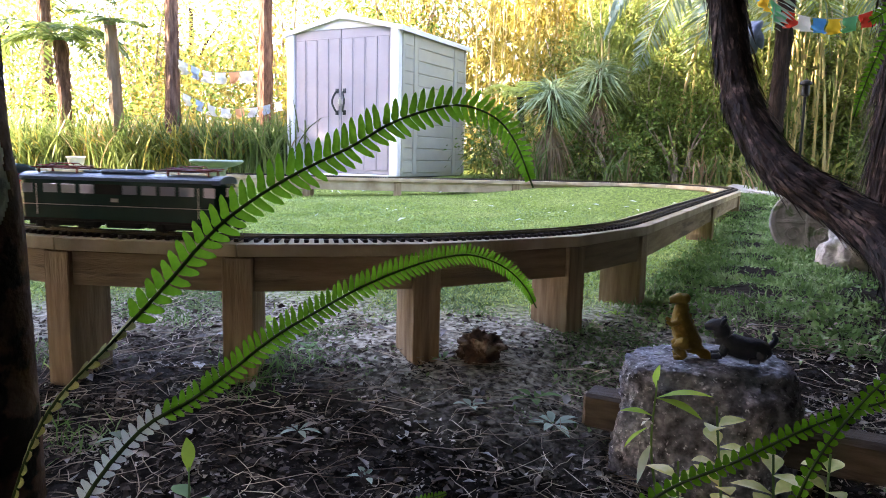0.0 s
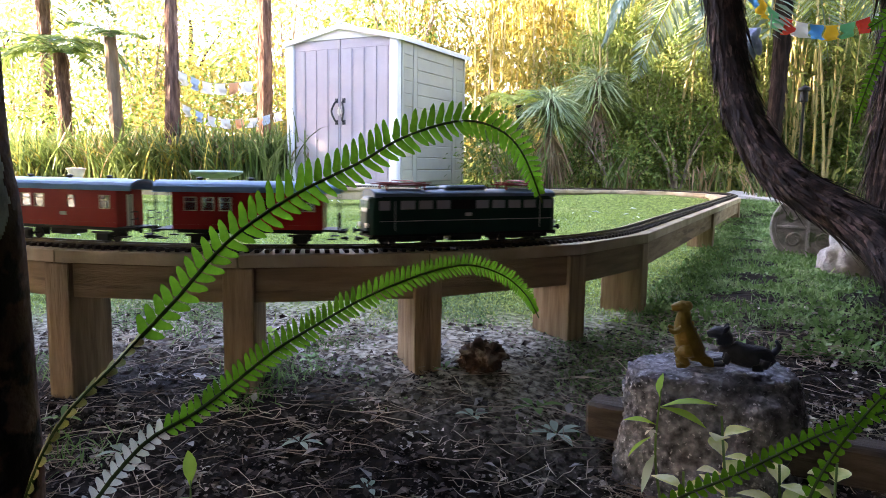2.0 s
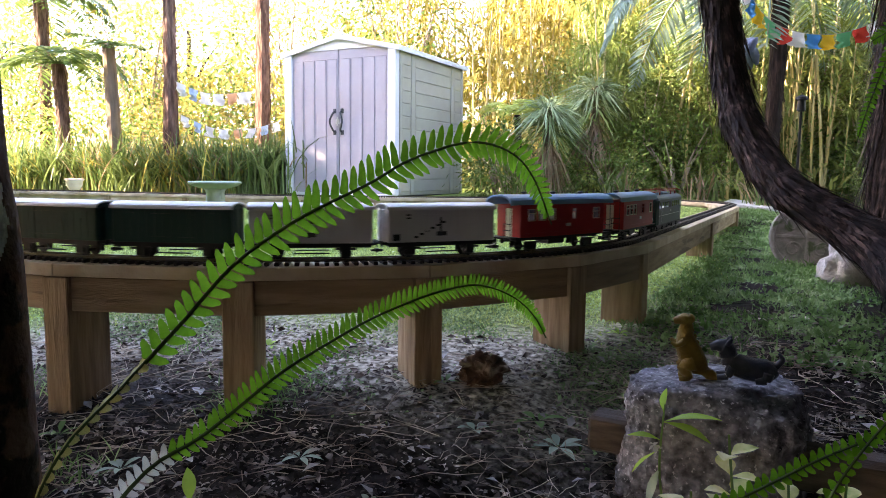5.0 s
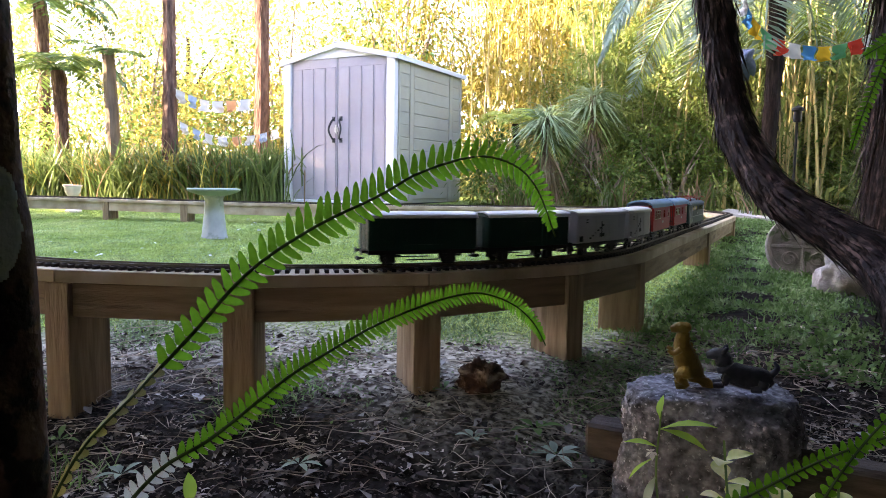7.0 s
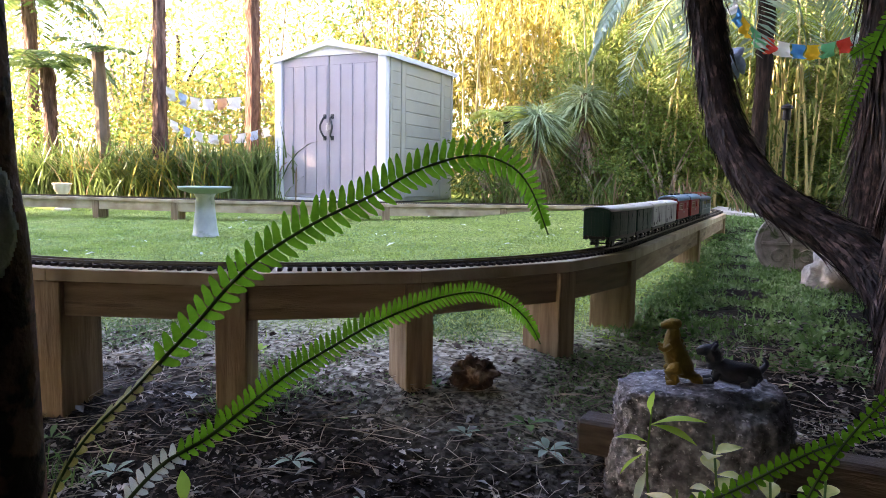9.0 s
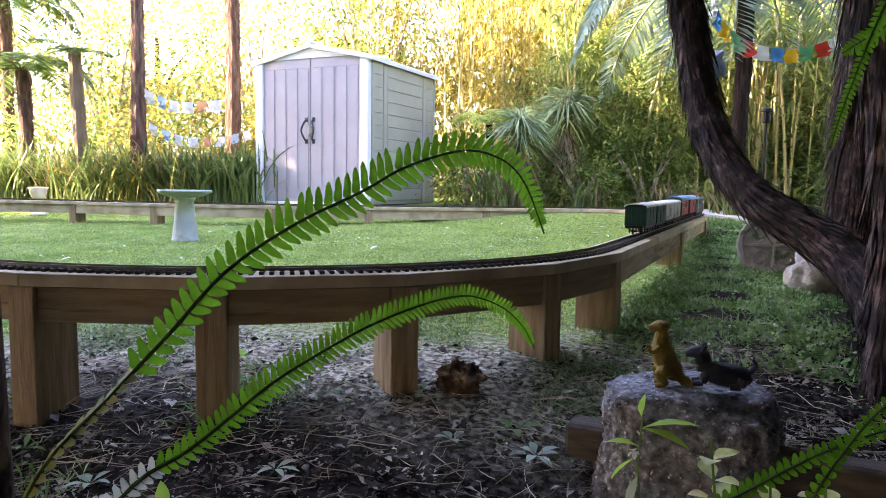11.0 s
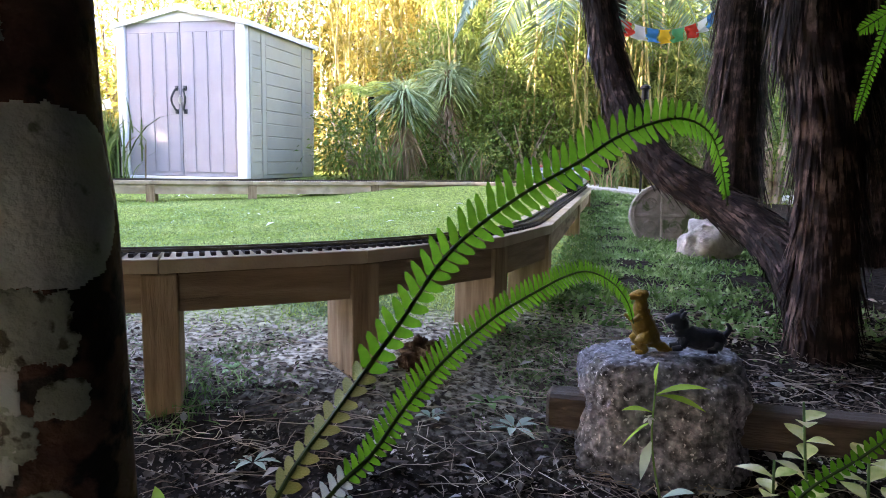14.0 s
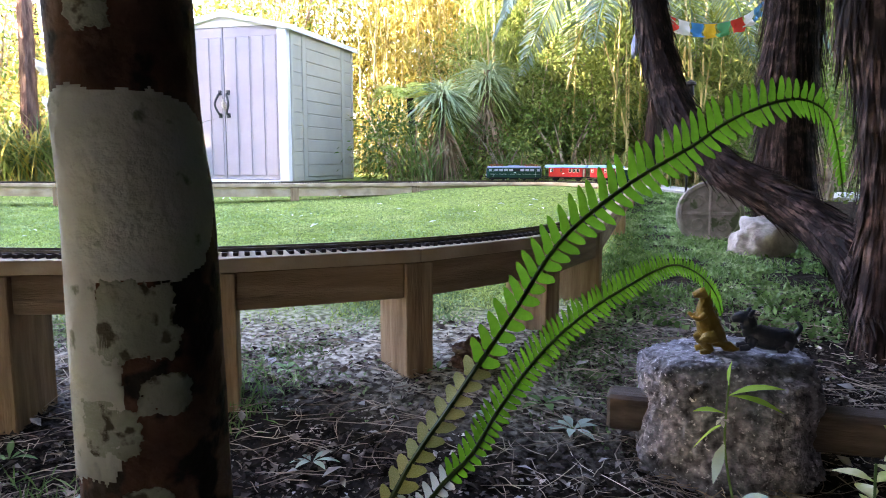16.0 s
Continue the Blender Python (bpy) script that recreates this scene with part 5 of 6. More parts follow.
# shrubs right of the shed
for x, y, z, sx, sz, n, mat, lab in ((-3.75, 9.0, 0.72, 0.48, 0.50, 2600, LEAF, "dark green rounded shrub beside the shed"), (-2.45, 9.6, 0.62, 0.5, 0.42, 2400, LEAF, "small-leaved green shrub under the bamboo"),
                                     (-1.7, 10.3, 0.85, 0.7, 0.65, 3000, LEAF, "small-leaved green shrub under the bamboo"), (-0.7, 10.9, 0.75, 0.6, 0.55, 2400, LEAF, "small-leaved green shrub by the path"),
                                     (-2.9, 11.0, 1.3, 0.8, 1.0, 3000, LEAF, "tall green shrub among the bamboo"), (0.25, 12.6, 1.6, 1.2, 1.4, 4200, LEAF, "bright green shrub beyond the path"),
                                     (1.6, 11.4, 1.5, 1.1, 1.4, 3600, LEAF, "dense green shrub beyond the path"), (3.2, 11.5, 1.8, 1.3, 1.6, 3200, LEAF, "dense green shrub beyond the path"), (1.2, 8.4, 0.9, 0.55, 0.85, 2600, LEAF, "leafy green shrub in the shade of tree ferns"),
                                     (2.4, 7.8, 1.0, 0.9, 0.9, 2400, LEAF, "leafy green shrub in the shade of tree ferns"), (-4.6, 11.2, 0.9, 0.8, 0.8, 2200, LEAF_SUN_GOLD, "yellow-green shrub behind the shed"), (-1.4, 11.4, 1.7, 0.9, 0.8, 3400, BAMBOO_LEAF, "light green shrub among the bamboo"), (-2.3, 12.0, 2.6, 0.9, 0.9, 3000, LEAF, "leafy young tree among the bamboo"), (-0.3, 12.4, 2.9, 0.9, 1.0, 3400, LEAF, "leafy young tree among the bamboo"), (0.9, 10.4, 0.6, 0.7, 0.5, 2400, LEAF, "low green shrub beyond the path"), (-3.6, 11.8, 1.9, 0.8, 0.9, 2600, BAMBOO_LEAF, "light green shrub among the bamboo"), (1.5, 12.2, 3.2, 1.1, 1.2, 3600, LEAF, "leafy young tree beyond the path"), (-0.9, 12.9, 3.9, 1.2, 1.2, 5000, LEAF, "leafy dark green tree among the bamboo"), (0.6, 13.4, 4.3, 1.3, 1.4, 5000, LEAF, "leafy dark green tree beyond the path"), (-0.1, 11.6, 1.5, 0.8, 0.9, 4200, LEAF, "dense dark green shrub beyond the path"), (-1.9, 11.2, 1.2, 0.7, 0.8, 3600, LEAF, "dense dark green shrub under the bamboo"), (2.4, 12.6, 3.0, 1.3, 1.6, 5000, LEAF, "dense dark green tree beyond the path")):
    leaf_cloud("shrub", lab, (x, y, z), (sx, sx, sz), n, 0.065, mat, mat2=BAMBOO_LEAF, share=0.25)
for k in range(39):
    x = -3.4 + 6.2 * (k + 0.5 * rs.rand()) / 39
    y = 10.5 + 0.9 * rs.rand() + 0.35 * (k % 3)
    h = (0.55, 1.35, 2.3)[k % 3] + 0.4 * rs.rand()
    leaf_cloud("shrub", "dense small-leaved green shrub before the bamboo", (x, y, h), (0.55, 0.45, 0.62), 4200, 0.062, (LEAF, BRIGHT_LEAF, BRIGHT_LEAF)[k % 3], shell=0.25, mat2=(BRIGHT_LEAF, BAMBOO_LEAF, LEAF)[k % 3], share=0.4)
# strap-leaved cabbage trees
for x, y, top, n, L in ((-3.2, 9.25, 1.18, 300, 0.72), (-2.73, 9.75, 1.48, 240, 0.66)):
    z = float(ground_z(x, y))
    root = trunk("cabbage_tree", "young cabbage tree with a fountain of long narrow leaves", [(x, y, z - 0.05), (x, y, z + 0.5), (x + 0.03, y, z + top)], [0.06, 0.05, 0.045], WOOD_POLE, 10, 0.08, 12, "cabbage tree")
    for q, nn, dry in ((top, n, False), (top - 0.22, n // 2, False), (top - 0.42, n // 2, True)):
        a = rs.rand(nn) * 2 * np.pi
        el = rs.rand(nn) * (1.5 if not dry else 0.5) - (0.35 if not dry else 1.1)
        d = np.stack([np.cos(a) * np.cos(el), np.sin(a) * np.cos(el), np.sin(el)], 1)
        leaf_mesh("foliage", np.tile([0.03, 0, q], (nn, 1)) + 0.03 * rs.normal(size=(nn, 3)), d, L * (0.6 + 0.4 * rs.rand(nn)), 0.02, DRY if dry else material("cabbage_leaf", [(0.16, 0.23, 0.11), (0.27, 0.35, 0.20)], 3, 0.4, vary=0.3, transmit=0.35) if q == top else FLAX, root, 0.1, 0.6)
for x, y, n, L in ((-3.3, 8.75, 120, 0.8), (-2.2, 9.1, 60, 0.5), (-0.55, 9.2, 80, 0.55), (-1.2, 9.4, 70, 0.5), (0.6, 8.7, 80, 0.6)):
    strap_clump(x, y, n, L, 0.022, FLAX, 0.25, 0.8, "arching strap-leaved plant at the lawn's edge", mat2=DRY)
# lime arching fern beside the shed
fern_low = tagged(empty("garden_fern", pose(-3.75, 9.6, float(ground_z(-3.75, 9.6)))), "lime green arching fern beside the shed", "fern")
vs, fs = tube([(0.05, 0.1, -0.1), (0.02, 0.05, 0.6), (0, 0, 1.12)], [0.06, 0.05, 0.05], 8, 0.1)
mesh_ob("trunk", vs, fs, BARK, fern_low)
tree_fern_crown(fern_low, (0, 0, 1.12), 11, 0.68, LIME_FERN, 0.55, 0.75, width=0.26)


# bamboo grove
def bamboo_grove(count, box_x, box_y, hmin, hmax, leaf_mat, leaves, leaf_len, label, lean=0.05):
    grove = tagged(empty("bamboo_grove"), label, "bamboo")
    T = []
    for k in range(count):
        x, y = box_x[0] + (box_x[1] - box_x[0]) * rs.rand(), box_y[0] + (box_y[1] - box_y[0]) * rs.rand()
        z = float(ground_z(x, y)) - 0.1
        h = hmin + (hmax - hmin) * rs.rand()
        dx, dy = rs.normal() * lean * h, rs.normal() * lean * h
        if rs.rand() < 0.10:
            dx += 0.22 * h * rs.choice([-1, 1])
        r = 0.009 + 0.018 * rs.rand()
        joints = 12
        pts, rad = [], []
        for j in range(joints):
            for e in (0.0, 0.03, 0.97):
                q = (j + e) / joints
                pts.append((x + dx * q ** 1.6, y + dy * q ** 1.6, z + h * q))
                rad.append(r * (1 - 0.55 * q) * (1.18 if e == 0.0 else 1.0))
        vs, fs = tube(pts, rad, 6)
        mesh_ob("cane", vs, fs, BAMBOO, grove)
        T.append((x, y, z, h, dx, dy))
    T = np.array(T)
    nc = leaves // 14
    k = rs.randint(0, len(T), nc)
    q = 0.06 + 0.94 * rs.rand(nc)
    c = np.stack([T[k, 0] + T[k, 4] * q ** 1.6, T[k, 1] + T[k, 5] * q ** 1.6, T[k, 2] + T[k, 3] * q], 1) + rs.normal(size=(nc, 3)) * 0.25
    p = c[rs.randint(0, nc, leaves)] + rs.normal(size=(leaves, 3)) * 0.11
    d = rs.normal(size=(leaves, 3)) + np.array([0, 0, -0.5])
    Ls = leaf_len * (0.6 + 0.8 * rs.rand(leaves))
    tagged(leaf_mesh("foliage", p, d, Ls, Ls * 0.22, leaf_mat, grove, 0.1, 0.4), kind="stuff")


bamboo_grove(62, (-5.6, -2.4), (11.4, 15.0), 4.5, 8.0, LEAF_SUN_GOLD, 15000, 0.18, "thicket of sunlit golden bamboo canes behind the shed")
bamboo_grove(34, (-2.4, 0.6), (11.8, 15.5), 4.5, 8.0, BAMBOO_LEAF, 22000, 0.18, "thicket of yellow-green bamboo with hanging leaves")
bamboo_grove(24, (0.6, 5.0), (11.8, 15.0), 4.5, 7.5, LEAF, 20000, 0.18, "thicket of green bamboo with dense leaves")
bamboo_grove(36, (-9.0, -5.6), (13.0, 16.5), 5.0, 8.5, LEAF_SUN_GOLD, 8000, 0.2, "sunlit golden bamboo behind the shed")
bamboo_grove(24, (-1.1, 0.1), (10.2, 10.8), 1.6, 3.4, BAMBOO_LEAF, 700, 0.14, "bare bamboo canes beside the path", 0.07)


bamboo_grove(18, (-3.4, 0.9), (9.9, 11.4), 3.0, 6.0, BAMBOO_LEAF, 9000, 0.13, "slender pale bamboo canes standing among the shrubs", 0.04)
n = 52000
p = np.column_stack([-4.2 + 12.5 * rs.rand(n), 15.2 + 3.0 * rs.rand(n), 0.2 + 9.5 * rs.rand(n)])
tagged(leaf_mesh("far_wood", p, rs.normal(size=(n, 3)) + np.array([0, 0, -0.4]), 0.22 * (0.6 + 0.8 * rs.rand(n)), 0.11, LEAF), "dense green woodland closing the garden", "woodland", kind="stuff")
n = 9000
p = np.column_stack([-20 + 16 * rs.rand(n), 13.5 + 4.0 * rs.rand(n), 0.2 + 3.2 * rs.rand(n) ** 1.3])
tagged(leaf_mesh("far_scrub", p, rs.normal(size=(n, 3)) + np.array([0, 0, -0.4]), 0.22 * (0.6 + 0.8 * rs.rand(n)), 0.11, LEAF_SUN_GOLD), "sunlit yellow-green scrub beyond the border", "woodland", kind="stuff")


# wood behind: broad trees that close the view
def broad_tree(x, y, h, r, n, length, mat, mat2=None, label="tall leafy tree closing the garden", low=0.25, over=(0.0, 0.0)):
    z = float(ground_z(x, y))
    root = tagged(empty("tree", pose(x, y, z)), label, "tree")
    vs, fs = tube([(0, 0, -0.2), (0.1, 0, h * 0.3), (0, 0.1, h * 0.7)], [0.16, 0.12, 0.06], 10, 0.1)
    mesh_ob("trunk", vs, fs, BARK, root)
    for k in range(7):
        a = 2 * math.pi * k / 7 + rs.rand()
        e = (over[0] + r * 0.75 * math.cos(a), over[1] + r * 0.75 * math.sin(a), h * (max(0.5, low + 0.1) + 0.3 * rs.rand()))
        vs, fs = tube(spline([(0.05, 0, h * 0.3), (e[0] * 0.4, e[1] * 0.4, h * 0.5), e], 8), np.linspace(0.07, 0.015, 8), 6)
        mesh_ob("limb", vs, fs, BARK, root)
    cl = rs.normal(size=(n // 60, 3))
    cl /= np.linalg.norm(cl, axis=1, keepdims=True)
    cl = cl * (0.35 + 0.65 * rs.rand(len(cl), 1) ** 0.4) * np.array([r, r, h * (1 - low) / 2]) + np.array([over[0], over[1], h * (low + (1 - low) / 2)])
    k = rs.randint(0, len(cl), n)
    p = cl[k] + rs.normal(size=(n, 3)) * 0.16 * r
    p[:, 2] = np.maximum(p[:, 2], 0.1)
    L = length * (0.6 + 0.8 * rs.rand(n))
    leaf_mesh("crown", p, rs.normal(size=(n, 3)) + np.array([0, 0, -0.3]), L, L * 0.5, mat, root)


for x, y, h, r, n, L, m in ((-4.0, 17.5, 8.0, 2.2, 5000, 0.17, LEAF_SUN_GOLD), (-1.0, 17.0, 8.5, 2.4, 6000, 0.17, LEAF), (2.2, 16.0, 8.5, 2.4, 6000, 0.17, LEAF), (5.4, 14.0, 8.0, 2.4, 5000, 0.17, LEAF), (6.2, 9.5, 7.5, 2.3, 4500, 0.17, LEAF),
                            (-7.2, 19.0, 6.0, 2.0, 3000, 0.18, LEAF_SUN_GOLD), (-17.5, 16.5, 6.5, 2.4, 3000, 0.2, LEAF_SUN_GOLD), (-21.0, 12.0, 6.0, 2.4, 3000, 0.2, LEAF_SUN_GOLD), (-13.0, 19.5, 5.2, 2.0, 2600, 0.2, LEAF_SUN_GOLD)):
    broad_tree(x, y, h, r, n, L, m)
# the shade: unseen trees added beside and behind the camera to block light
for x, y, h, r, n, L in ((-13.0, 2.2, 10.4, 2.0, 8000, 0.34), (-13.4, -0.6, 13.0, 2.4, 11000, 0.36), (-12.6, -3.8, 13.0, 2.6, 11000, 0.36), (-12.0, -7.4, 12.5, 2.6, 9000, 0.36), (-16.5, -1.5, 14.0, 2.8, 9000, 0.38), (-16.0, -5.8, 14.0, 2.8, 9000, 0.38),
                         (-8.6, -7.0, 10.0, 2.6, 9000, 0.34), (-4.8, -5.0, 9.0, 2.6, 9000, 0.34), (-1.0, -4.0, 8.5, 2.6, 9000, 0.34), (3.0, -3.0, 8.5, 2.6, 9000, 0.34), (5.2, 1.5, 7.5, 2.5, 4500, 0.3), (5.4, 5.4, 7.5, 2.4, 4500, 0.3)):
    broad_tree(x, y, h, r, n, L, LEAF, label="unseen dense evergreen tree added to shade the garden", low=0.05)
# unseen overhanging crowns added over the near bed to darken it
for x, y, h, r, n, ox, oy in ((-2.6, -0.9, 4.6, 1.6, 1800, 0, 0), (-0.9, -0.8, 4.6, 1.7, 3800, 0, 0.2), (0.9, -0.2, 4.4, 1.6, 8500, 0, 0.4), (1.9, 2.6, 5.0, 1.7, 8500, 0, 0), (-2.2, -0.4, 4.4, 1.5, 1500, 0.1, 1.2), (0.5, -0.5, 4.3, 1.5, 8000, -0.5, 1.7), (1.6, 0.9, 4.5, 1.6, 9000, -0.4, 1.9)):
    broad_tree(x, y, h, r, n, 0.2, LEAF, label="unseen evergreen crown added to shade the near bed", low=0.6, over=(ox, oy))

# unseen plain dark timber fence added behind and beside the eye to cut light
for name, a, b in (("unseen_wall_south", (-1.0, -1.35), (2.1, -1.35)), ("unseen_wall_east", (2.1, -1.35), (2.1, 6.2))):
    horizontal = a[1] == b[1]
    wall = part(name, boxbm(a[0], b[0] + (0 if horizontal else 0.06), a[1], b[1] + (0.06 if horizontal else 0), -0.5, 2.3, bevel=0.004), SOAKED)
    tagged(wall, "unseen plain dark weathered timber fence added to block light", "fence", kind="structure")

# flags
PALE_FLAGS = [FLAGS[3], FLAGS[3], material("cloth_faded_orange", [(0.6, 0.3, 0.16), (0.7, 0.38, 0.22)], 9, 0.85, transmit=0.35), FLAGS[3], material("cloth_faded_blue", [(0.3, 0.42, 0.6), (0.4, 0.5, 0.68)], 9, 0.85, transmit=0.35)]
flag_string([(-0.72, 7.4, 2.40), (-0.62, 7.4, 2.15), (-0.45, 7.43, 1.97), (-0.22, 7.5, 1.885), (0.03, 7.6, 1.875), (0.28, 7.7, 1.955), (0.45, 7.8, 2.1)], 12, 0.118, 3)
flag_string([(-8.05, 7.5, 1.85), (-7.6, 7.7, 1.68), (-7.1, 8.0, 1.72)], 6, 0.14, 3, PALE_FLAGS)
flag_string([(-8.0, 7.5, 1.4), (-7.55, 7.75, 1.2), (-7.2, 8.1, 1.22), (-7.0, 8.5, 1.35)], 8, 0.12, 3, PALE_FLAGS)
cloth = tagged(empty("hanging_cloth", pose(-0.6, 6.3, 1.66)), "crumpled blue-grey cloth tied to a tree fern", "cloth")
BLUE_GREY = material("blue_grey_cloth", [(0.09, 0.12, 0.20), (0.17, 0.21, 0.30)], 20, 0.85, bump=0.4, bump_scale=40)
for k in range(5):
    pts = [(0.02 * k, 0, 0), (0.05 * math.cos(k * 1.3), 0.03 * math.sin(k), -0.1), (0.09 * math.cos(k * 1.3), 0.04 * math.sin(k * 2), -0.2 - 0.03 * (k % 3))]
    vs, fs = tube(spline(pts, 8), [0.012, 0.03, 0.04, 0.045, 0.045, 0.04, 0.03, 0.01], 6, 0.3, 20)
    mesh_ob("fold", vs, fs, BLUE_GREY, cloth, smooth=True)


# ---- near ferns ----
def sword_fern(name, label, pts, pairs, reach, sway, pale_below=0.0, pale_mat=None, other=0.0, other_mat=None, upright=0.75):
    """A sword fern frond: an arching rib and two rows of leaflets, each leaflet a part."""
    P = np.array(spline(pts, 60))
    o = P[0].copy()
    root = tagged(empty(name, pose(*o)), label, "fern")
    vs, fs = tube(P - o, np.linspace(0.0022, 0.0008, 60), 6)
    mesh_ob("rib", vs, fs, material("fern_rib", [(0.03, 0.06, 0.012), (0.06, 0.10, 0.025)], 30, 0.6), root)
    seg = np.concatenate([[0], np.cumsum(np.linalg.norm(np.diff(P, axis=0), axis=1))])
    tot = seg[-1]
    eye = np.array([0.12, 0.40, 0.60])
    # one leaflet mesh: oblong, with a lobed base, scalloped edge and folded mid vein
    out = [(0.0, 0.0), (0.05, 0.12), (0.2, 0.15), (0.4, 0.13), (0.6, 0.12), (0.8, 0.09), (0.93, 0.05), (1.0, 0.0)]
    V, F = [], []
    for k, (u, w) in enumerate(out):
        V += [(u, w, 0.02 + 0.05 * w), (u, 0, 0.0), (u, -w, 0.02 + 0.05 * w)]
    for k in range(len(out) - 1):
        a = 3 * k
        F += [(a, a + 1, a + 4, a + 3), (a + 1, a + 2, a + 5, a + 4)]
    V = [(u, w + (0.012 * math.sin(u * 40) if abs(w) > 0.03 else 0), z - 0.10 * u * u) for u, w, z in V]
    me = {}
    for key, mat in (("g", FROND), ("p", pale_mat or FROND), ("o", other_mat or FROND)):
        m = bpy.data.meshes.new("leaflet")
        m.from_pydata(V, [], F)
        m.polygons.foreach_set("use_smooth", [True] * len(m.polygons))
        m.materials.append(mat)
        me[key] = m
    us = 1 - (1 - np.linspace(0, 1, pairs)) ** 1.3
    for k in range(pairs):
        u = 0.30 + 0.69 * us[k]
        gap = 0.69 * (us[min(k + 1, pairs - 1)] - us[max(k - 1, 0)]) / 2 * tot
        s = u * tot
        p = np.array([np.interp(s, seg, P[:, c]) for c in range(3)])
        q = np.array([np.interp(min(s + 0.006, tot), seg, P[:, c]) for c in range(3)])
        r = np.array([np.interp(max(s - 0.006, 0), seg, P[:, c]) for c in range(3)])
        t = (q - r) / np.linalg.norm(q - r)
        see = eye - p
        see /= np.linalg.norm(see)
        n = see - t * (see @ t)
        n /= np.linalg.norm(n)
        if u < pale_below and pale_mat is FROND_YELLOW:
            face = n
            # the yellow lower leaflets are twisted across the blade
            n = np.cross(np.cross(np.array([-0.49, 0.32, -0.21]), np.array([-0.14, 0.35, -0.2])), np.array([-0.49, 0.32, -0.21]))
            n = -n / np.linalg.norm(n) + 0.25 * face
            n = n - t * (n @ t)
            n /= np.linalg.norm(n)
        n = n * upright + np.array([0, 0, 1.0]) * (1 - upright)
        n -= t * (n @ t)
        n /= np.linalg.norm(n)
        side = np.cross(n, t)
        L = reach * (1 - 0.45 * max(0.0, (u - 0.55) / 0.45) ** 1.6) * (1 - 0.75 * max(0.0, (u - 0.93) / 0.07) ** 2)
        L *= 0.58 if u < pale_below else min(1.0, 0.62 + 2.4 * (u - pale_below)) if pale_below else 1.0
        for sgn in (1, -1):
            d = side * sgn + t * 0.5 + 0.05 * rs.normal(size=3)
            d /= np.linalg.norm(d)
            y = np.cross(n, d)
            y /= np.linalg.norm(y)
            z = np.cross(d, y)
            ob = new("leaflet", me["p" if u < pale_below else "o" if u < other else "g"])
            ob.parent = root
            w = L * (0.92 + 0.16 * rs.rand()) * (0.85 if sgn < 0 else 1.0)
            wide = max(gap * 0.86, 0.0042) / 0.30
            M = Matrix(((d[0], y[0], z[0], p[0] - o[0]), (d[1], y[1], z[1], p[1] - o[1]), (d[2], y[2], z[2], p[2] - o[2]), (0, 0, 0, 1)))
            ob.matrix_basis = M @ Matrix.Diagonal((w, wide, w, 1))
    return root


FERN_A = [(-0.6, 0.67, 0.379), (-0.569, 0.713, 0.438), (-0.544, 0.745, 0.481), (-0.518, 0.779, 0.527), (-0.478, 0.812, 0.563), (-0.436, 0.846, 0.59), (-0.406, 0.867, 0.611), (-0.366, 0.892, 0.625), (-0.34, 0.915, 0.618), (-0.326, 0.936, 0.597), (-0.314, 0.954, 0.555)]
FERN_B = [(-0.604, 0.753, 0.34), (-0.583, 0.798, 0.362), (-0.574, 0.837, 0.379), (-0.557, 0.881, 0.405), (-0.537, 0.926, 0.425), (-0.508, 0.964, 0.447), (-0.476, 1.002, 0.464), (-0.454, 1.041, 0.472), (-0.433, 1.078, 0.472), (-0.408, 1.111, 0.456), (-0.39, 1.133, 0.431), (-0.381, 1.151, 0.402)]
root_a, root_b = [(-0.68, 0.60, -0.15), (-0.65, 0.62, 0.10), (-0.625, 0.643, 0.27)], [(-0.68, 0.62, -0.15), (-0.655, 0.66, 0.12), (-0.63, 0.705, 0.27)]
fern_a = sword_fern("sword_fern_frond", "long bright green sword fern frond arching over the bed", root_a + FERN_A, 88, 0.0275, 0, 0.60, FROND_YELLOW)
fern_b = sword_fern("sword_fern_frond", "low arching sword fern frond, sky sheen painted pale near its base", root_b + FERN_B, 112, 0.0215, 0, 0.525, FROND_PALE)


# ---- ground cover ----
def scatter(n, x0, x1, y0, y1, keep):
    out = []
    while len(out) < n:
        x, y = x0 + (x1 - x0) * rs.rand(4 * n), y0 + (y1 - y0) * rs.rand(4 * n)
        m = rs.rand(4 * n) < keep(x, y)
        out += list(zip(x[m], y[m]))
    P = np.array(out[:n])
    return np.column_stack([P, ground_z(P[:, 0], P[:, 1]) + 0.0])


def grass(name, label, n, region, keep, h, w, mat, lean=0.5):
    p = scatter(n, *region, keep)
    d = rs.normal(size=(n, 3)) * lean + np.array([0, 0, 1.0])
    L = h * (0.5 + rs.rand(n))
    ob = leaf_mesh(name, p, d, L, w, mat, None, 0.1, 0.3)
    return tagged(ob, label, "grass", kind="stuff")


def far_fall(x, y):
    return np.clip(1.6 - 0.17 * y, 0.25, 1.0)


grass("lawn_grass", "short mown lawn grass, patchy green", 180000, (-9.5, 0.3, 1.9, 8.2), lambda x, y: lawn_amount(x, y) * far_fall(x, y) * (y < 8.0), 0.028, 0.005, GRASS, 0.7)
grass("lawn_clover", "low clover and broad-leaved weeds in the lawn", 32000, (-7.0, 0.4, 1.8, 6.5), lambda x, y: (0.2 + 0.8 * (np.sin(3.1 * x + 1.7 * y) * np.sin(2.3 * y - 1.1 * x) > -0.1)) * np.clip(lawn_amount(x, y) + 0.12, 0, 1) * far_fall(x, y), 0.020, 0.012, CLOVER, 1.3)
